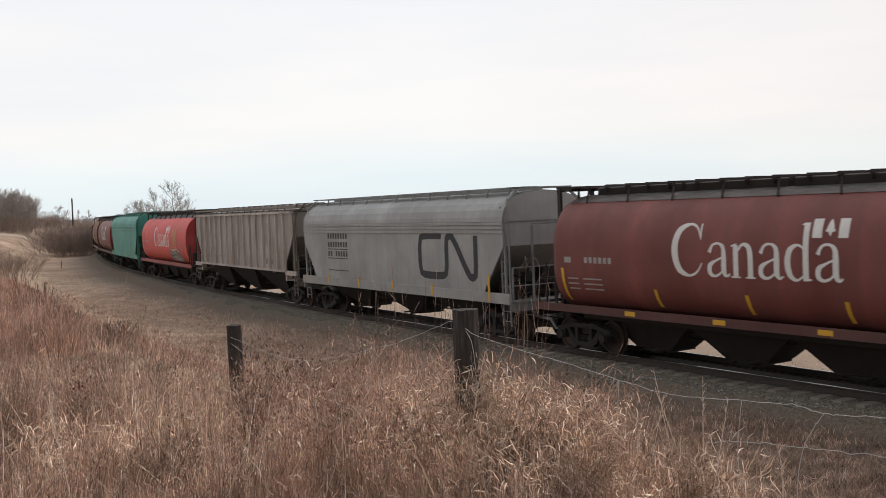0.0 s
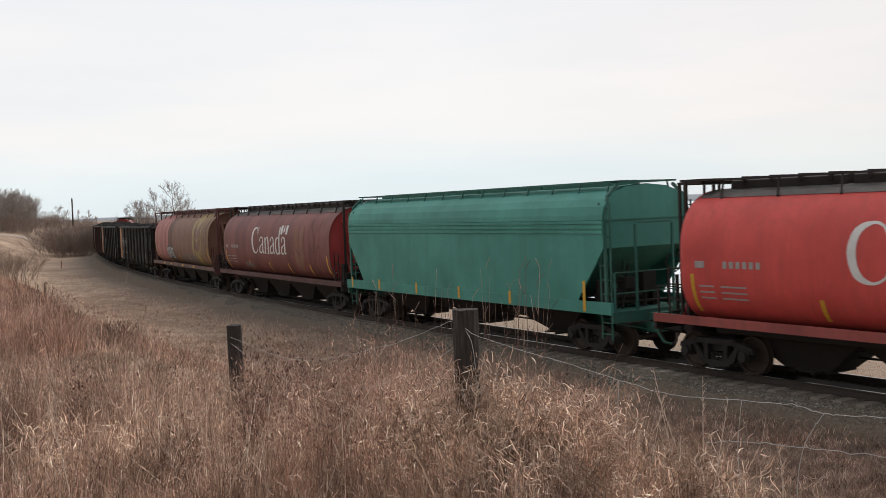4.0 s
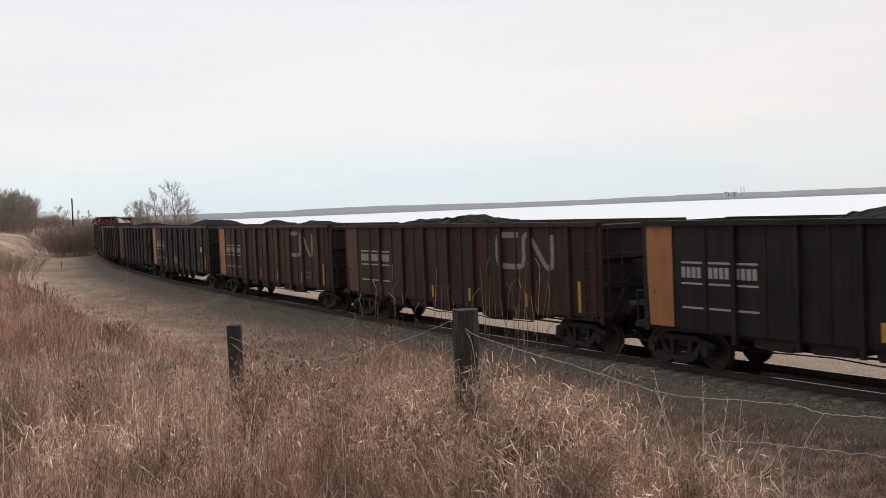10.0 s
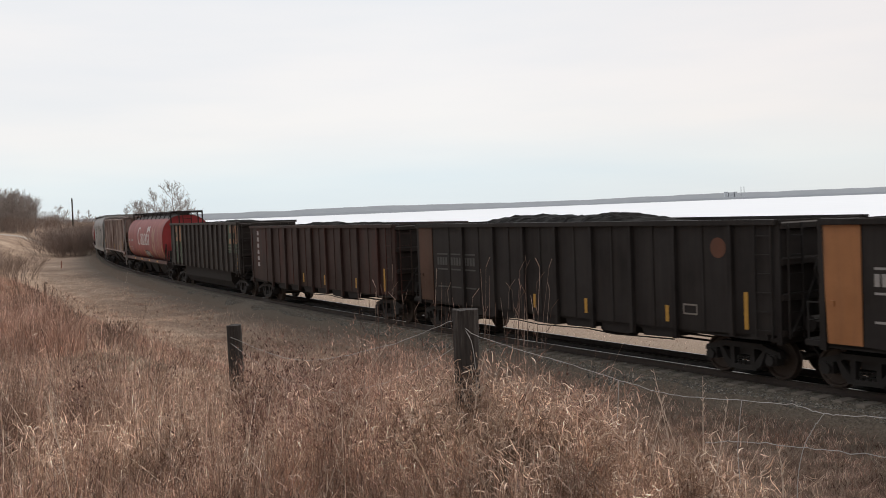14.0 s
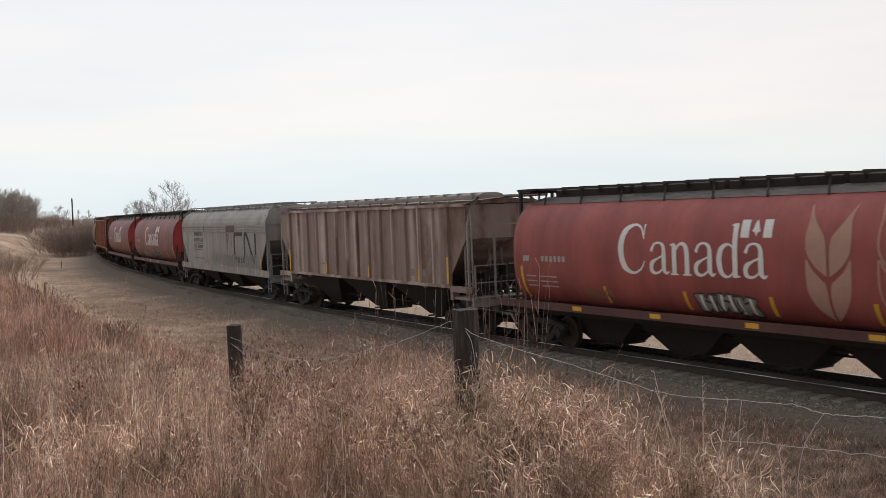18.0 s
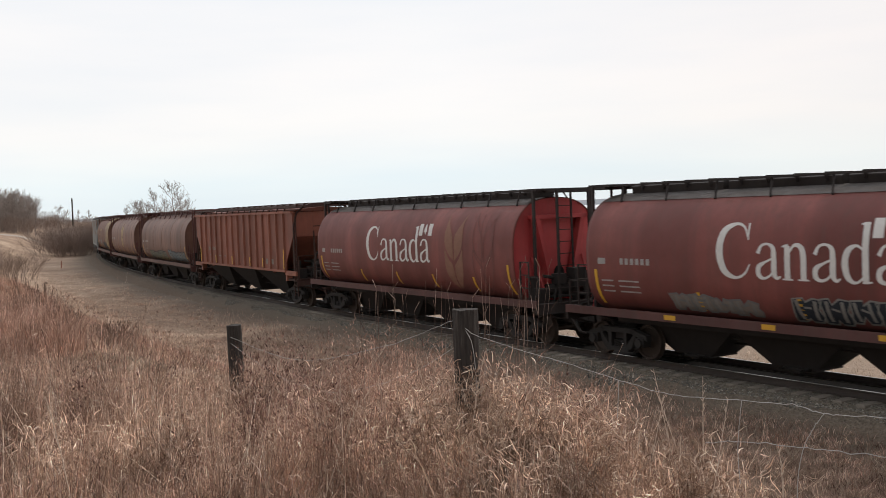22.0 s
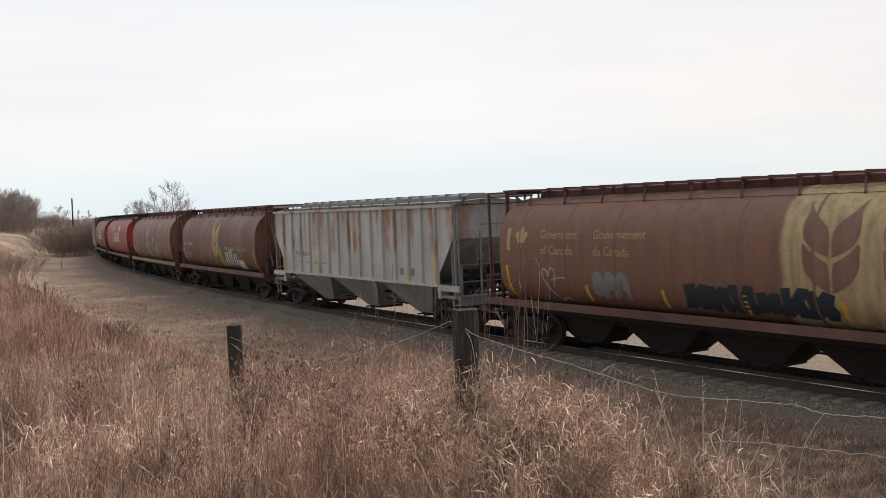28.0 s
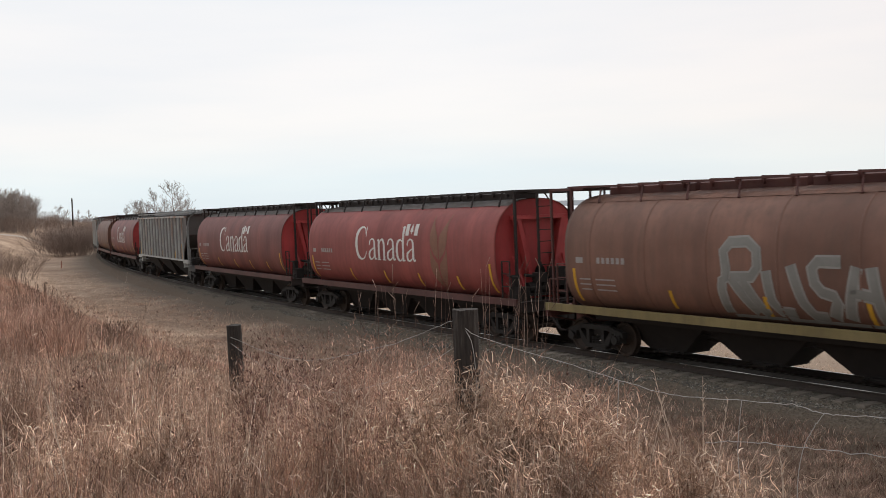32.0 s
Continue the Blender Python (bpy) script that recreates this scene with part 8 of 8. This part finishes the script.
# ---- fence ----
def post(x, y, top, w, lean, seed):
    gg = random.Random(seed)
    ob = new("fence_post")
    z = ground_z(x, y)
    ob.matrix_basis = pose(x, y, z, 0, lean, gg.uniform(0, 40))
    h = top - z
    bm = bmesh.new()
    n, rows = 12, []
    for zz in [-0.4] + [h * k / 9 for k in range(10)]:
        rows.append([bm.verts.new(((w / 2 + 0.006 * noise.noise((i * 2.1, zz * 0.7, seed))) * math.cos(2 * math.pi * i / n), (w / 2 + 0.006 * noise.noise((i * 2.1, zz * 0.7, seed + 5))) * math.sin(2 * math.pi * i / n),
                                   zz + (0.012 * noise.noise((i * 0.9, 3, seed)) if zz == h else 0))) for i in range(n)])
    for r0, r1 in zip(rows, rows[1:]):
        for i in range(n):
            bm.faces.new((r0[i], r0[(i + 1) % n], r1[(i + 1) % n], r1[i]))
    bm.faces.new(rows[-1])
    m, nt, b = material("weathered_post_wood", 0.9)
    v = coords(nt, (9, 9, 0.7))
    grain = noise_of(nt, v, 6.0, 6.0, 0.65)
    c = ramp(nt, grain, [(0.3, (0.018, 0.015, 0.013)), (0.55, (0.050, 0.042, 0.037)), (0.8, (0.12, 0.105, 0.095))])
    nt.links.new(c, b.inputs["Base Color"])
    bump(nt, b, grain, 0.8, 0.015)
    part("post", bm, m, ob)
    return tagged(ob, "weathered round wooden fence post in tall grass", "fence post", "fence posts")


post(-2.225, 10.77, 3.045, 0.155, -0.5, 1)
post(0.118, 6.50, 3.545, 0.168, 0.4, 2)

M_wire = plain("dull_galvanised_wire", (0.50, 0.475, 0.45), 0.6, 0.0, 0.2, 20.0)


def wire(name, pts, r=0.0017):
    bm = bmesh.new()
    line = [Vector(p) for p in pts]
    fine = []
    for i in range(len(line) - 1):
        p0, p1, p2, p3 = line[max(0, i - 1)], line[i], line[i + 1], line[min(len(line) - 1, i + 2)]
        for k in range(8):
            t = k / 8
            fine.append(0.5 * ((2 * p1) + (p2 - p0) * t + (2 * p0 - 5 * p1 + 4 * p2 - p3) * t * t + (3 * p1 - p0 - 3 * p2 + p3) * t ** 3))
    fine.append(line[-1])
    for i, p in enumerate(fine):
        p.z += 0.009 * noise.noise((i * 0.8, len(pts), 0.0))
    rings = []
    for i, p in enumerate(fine):
        d = (fine[min(i + 1, len(fine) - 1)] - fine[max(i - 1, 0)]).normalized()
        u = d.cross(Vector((0, 0, 1)) if abs(d.z) < 0.95 else Vector((1, 0, 0))).normalized()
        w = d.cross(u)
        rings.append([bm.verts.new(p + r * (math.cos(k * 1.2566) * u + math.sin(k * 1.2566) * w)) for k in range(5)])
    for r0, r1 in zip(rings, rings[1:]):
        for k in range(5):
            bm.faces.new((r0[k], r1[k], r1[(k + 1) % 5], r0[(k + 1) % 5]))
    return part(name, bm, M_wire, WIRES)

WIRES = new("wire_fence")
tagged(WIRES, "sagging broken galvanised fence wire", "fence wire")


def on_fence(u, z):
    """A place on the fence line: u metres past the nearer post, at height z."""
    dx, dy = 2.38, -4.27
    ln = math.hypot(dx, dy)
    return (0.125 + dx / ln * u, 6.42 + dy / ln * u, z)


wire("top_wire", [on_fence(-5.0, 2.93), on_fence(-3.0, 2.90), on_fence(-1.2, 3.20), on_fence(-0.15, 3.47), on_fence(0.0, 3.43), on_fence(0.12, 3.40), on_fence(0.6, 3.36), on_fence(1.07, 3.333),
                  on_fence(1.5, 3.30), on_fence(1.88, 3.28), on_fence(2.25, 3.31), on_fence(2.61, 3.34), on_fence(2.77, 3.33), on_fence(3.03, 3.355), on_fence(4.0, 3.45)])
wire("lower_wire", [on_fence(2.1, 3.09), on_fence(2.31, 3.135), on_fence(2.64, 3.172), on_fence(3.03, 3.21), on_fence(4.0, 3.3)])
wire("stay_wire", [on_fence(2.77, 3.33), on_fence(2.72, 3.27), on_fence(2.67, 3.19), on_fence(2.64, 3.10), on_fence(2.625, 3.0), on_fence(2.62, 2.88)])
wire("stay_wire", [on_fence(2.33, 3.315), on_fence(2.31, 3.19), on_fence(2.30, 3.08), on_fence(2.31, 2.95)])
wire("stay_wire", [on_fence(1.50, 3.30), on_fence(1.49, 3.20), on_fence(1.48, 3.10)])
wire("loose_wire", [on_fence(-4.9, 2.86), on_fence(-3.5, 2.70), on_fence(-2.2, 2.72), on_fence(-0.9, 3.02), on_fence(-0.1, 3.32)])
wire("twisted_wire", [on_fence(-0.12, 3.47), on_fence(0.02, 3.40), on_fence(0.08, 3.30), on_fence(0.10, 3.1), on_fence(0.07, 2.95)])


# ---- tall single stems in the grass ----
def stalk(x, y, h, lean, seed, r=0.003):
    gg = random.Random(seed)
    bm = bmesh.new()
    p = Vector((0, 0, -0.05))
    way = Vector((lean, gg.uniform(-0.08, 0.08), 1)).normalized()
    for k in range(5):
        q = p + way * h / 5
        bar(bm, p, q, r * (1 - k * 0.15), 4, r * (1 - (k + 1) * 0.15))
        if k > 1 and gg.random() < 0.6:
            bar(bm, q, q + Vector((gg.uniform(-0.06, 0.06), gg.uniform(-0.04, 0.04), 0.07)), r * 0.5, 3)
        p = q
        way = (way + Vector((gg.uniform(-0.06, 0.06), gg.uniform(-0.05, 0.05), 0))).normalized()
    return part("weed_stalk", bm, M_twig, None, m=pose(x, y, ground_z(x, y)))


stalk_rng = random.Random(77)
for i in range(62):
    y = stalk_rng.uniform(7.0, 9.4)
    x = y * stalk_rng.uniform(-0.082, 0.092)
    top = EYE.z - y * stalk_rng.uniform(0.05, 0.115)
    tagged(stalk(x, y, top - ground_z(x, y), stalk_rng.uniform(-0.05, 0.05), i, stalk_rng.uniform(0.0035, 0.0052)), "thin dry weed stalk standing above the grass", "weed stalk", "weed stalks")
for x, y, h, lean in ((-2.55, 6.6, 0.95, 0.03), (-0.28, 7.0, 0.75, 0.04), (0.38, 6.0, 0.8, 0.03), (0.30, 6.2, 0.95, 0.0)):
    tagged(stalk(x, y, h, lean, int(h * 1000 + x * 10), 0.0045), "thin dry weed stalk standing above the grass", "weed stalk", "weed stalks")


# long pale culms that stand clear of the rest
M_culm = plain("bleached_culm", (0.66, 0.52, 0.41), 0.8, 0.0, 0.25, 12.0)


def culm(top, way, h, bow, seed, r=0.0042):
    gg = random.Random(seed)
    bm = bmesh.new()
    x, y, z = top
    foot = ground_z(x, y)
    n = 9
    line = []
    for k in range(n + 1):
        t = k / n
        line.append(Vector((-way * (1 - t) * h + bow * t ** 4, gg.uniform(-0.006, 0.006), (z - foot) * (t - 0.12 * abs(bow) * t ** 6))))
    for k in range(n):
        bar(bm, line[k], line[k + 1], r * (1 - 0.07 * k), 4, r * (1 - 0.07 * (k + 1)))
    for k in (2, 4, 6):
        bar(bm, line[k], line[k] + Vector((gg.uniform(-0.05, 0.05), 0.02, 0.11)), r * 0.7, 3, r * 0.25)
    for k in range(9):
        q = line[-1] - (line[-1] - line[-2]) * gg.uniform(0, 1.6)
        bar(bm, q, q + Vector((gg.uniform(-0.02, 0.02), gg.uniform(-0.012, 0.012), gg.uniform(0.015, 0.035))), r * 0.7, 3, r * 0.2)
    return tagged(part("grass_culm", bm, M_culm, None, m=pose(x, y, foot)), "long pale dry grass culm with a thin seed head", "grass culm", "tall grass culms")


for k, (x, y, z, way, bow) in enumerate(((-1.79, 4.6, 3.42, -0.10, -0.03), (1.09, 5.4, 3.30, -0.20, 0.0), (1.06, 5.2, 3.22, -0.33, 0.0), (1.34, 5.4, 3.25, 0.0, 0.01), (1.37, 5.0, 3.20, 0.19, 0.0), (1.12, 5.3, 3.18, 0.22, 0.0),
                                         (-0.17, 6.6, 3.19, -0.12, -0.02), (0.17, 5.9, 3.36, 0.12, 0.05), (-0.50, 5.4, 3.18, 0.3, 0.02), (-1.0, 5.0, 3.05, 0.28, 0.0), (-0.42, 7.2, 3.25, 0.75, 0.0), (1.62, 4.9, 2.98, 0.05, -0.04))):
    culm((x, y, z), way, 1.0, bow, 300 + k)


# wiggly pale vines hanging in the tussocks
def vine(x, y, h, lean, seed):
    gg = random.Random(seed)
    bm = bmesh.new()
    p = Vector((0, 0, 0.0))
    n = 22
    for k in range(n):
        q = Vector((lean * h * (k + 1) / n + 0.02 * math.sin(k * 1.3 + seed) + gg.uniform(-0.008, 0.008), gg.uniform(-0.015, 0.015), h * (k + 1) / n * (1 - 0.25 * (k / n) ** 3)))
        bar(bm, p, q, 0.0026, 4)
        p = q
    return tagged(part("dry_vine", bm, M_straw, None, m=pose(x, y, ground_z(x, y))), "pale wiggly dry vine climbing through the grass", "vine", "dry vines")


for x, y, h, lean in ((0.62, 5.0, 0.55, 0.1), (0.70, 5.05, 0.62, 0.25), (0.45, 5.1, 0.6, -0.15), (0.52, 4.95, 0.45, 0.9), (0.85, 5.0, 0.5, -0.6), (0.30, 5.2, 0.55, 0.5), (1.32, 4.9, 0.72, 0.05), (-0.6, 6.6, 0.7, 0.5),
                      (0.78, 5.1, 0.65, 0.05), (-1.72, 5.5, 0.72, -0.3), (-1.1, 6.0, 0.5, 0.35), (-0.95, 6.1, 0.55, 0.2), (0.17, 6.36, 1.22, 0.01), (0.13, 6.35, 1.05, 0.03), (0.20, 6.36, 0.95, -0.04), (0.09, 6.36, 0.9, 0.06)):
    vine(x, y, h, lean, int(x * 100 + h * 1000))


# ---- what moves ----
def car_pose(s):
    x, y = on_track(s, -GAUGE / 2)
    return pose(x, y, 0, 0, 0, math.degrees(heading(s)))


def motions():
    for (car, length), mid, wheels in zip(TRAIN, MIDDLE, WHEELS):
        walk(car, [(float(t), car_pose(mid + SPEED * t)) for t in range(33)])
        # the wheels turn while the car is on the stretch before the watcher
        t0, t1 = max(0.0, (-26 - mid) / SPEED), min(32.0, (18 - mid) / SPEED)
        if t1 <= t0:
            continue
        times = [k / FPS for k in range(int(t0 * FPS), int(t1 * FPS) + 1)]
        for w, dx in wheels:
            rows = [(0.0, times[0])] if times[0] > 0 else []
            rows += [(t, t) for t in times]
            if times[-1] < 31.99:
                rows.append((32.0, times[-1]))
            walk(w, [(t, pose(dx, 0, 0.457, 0, math.degrees(SPEED * (u - times[0]) / 0.457), 0)) for t, u in rows])


motions()
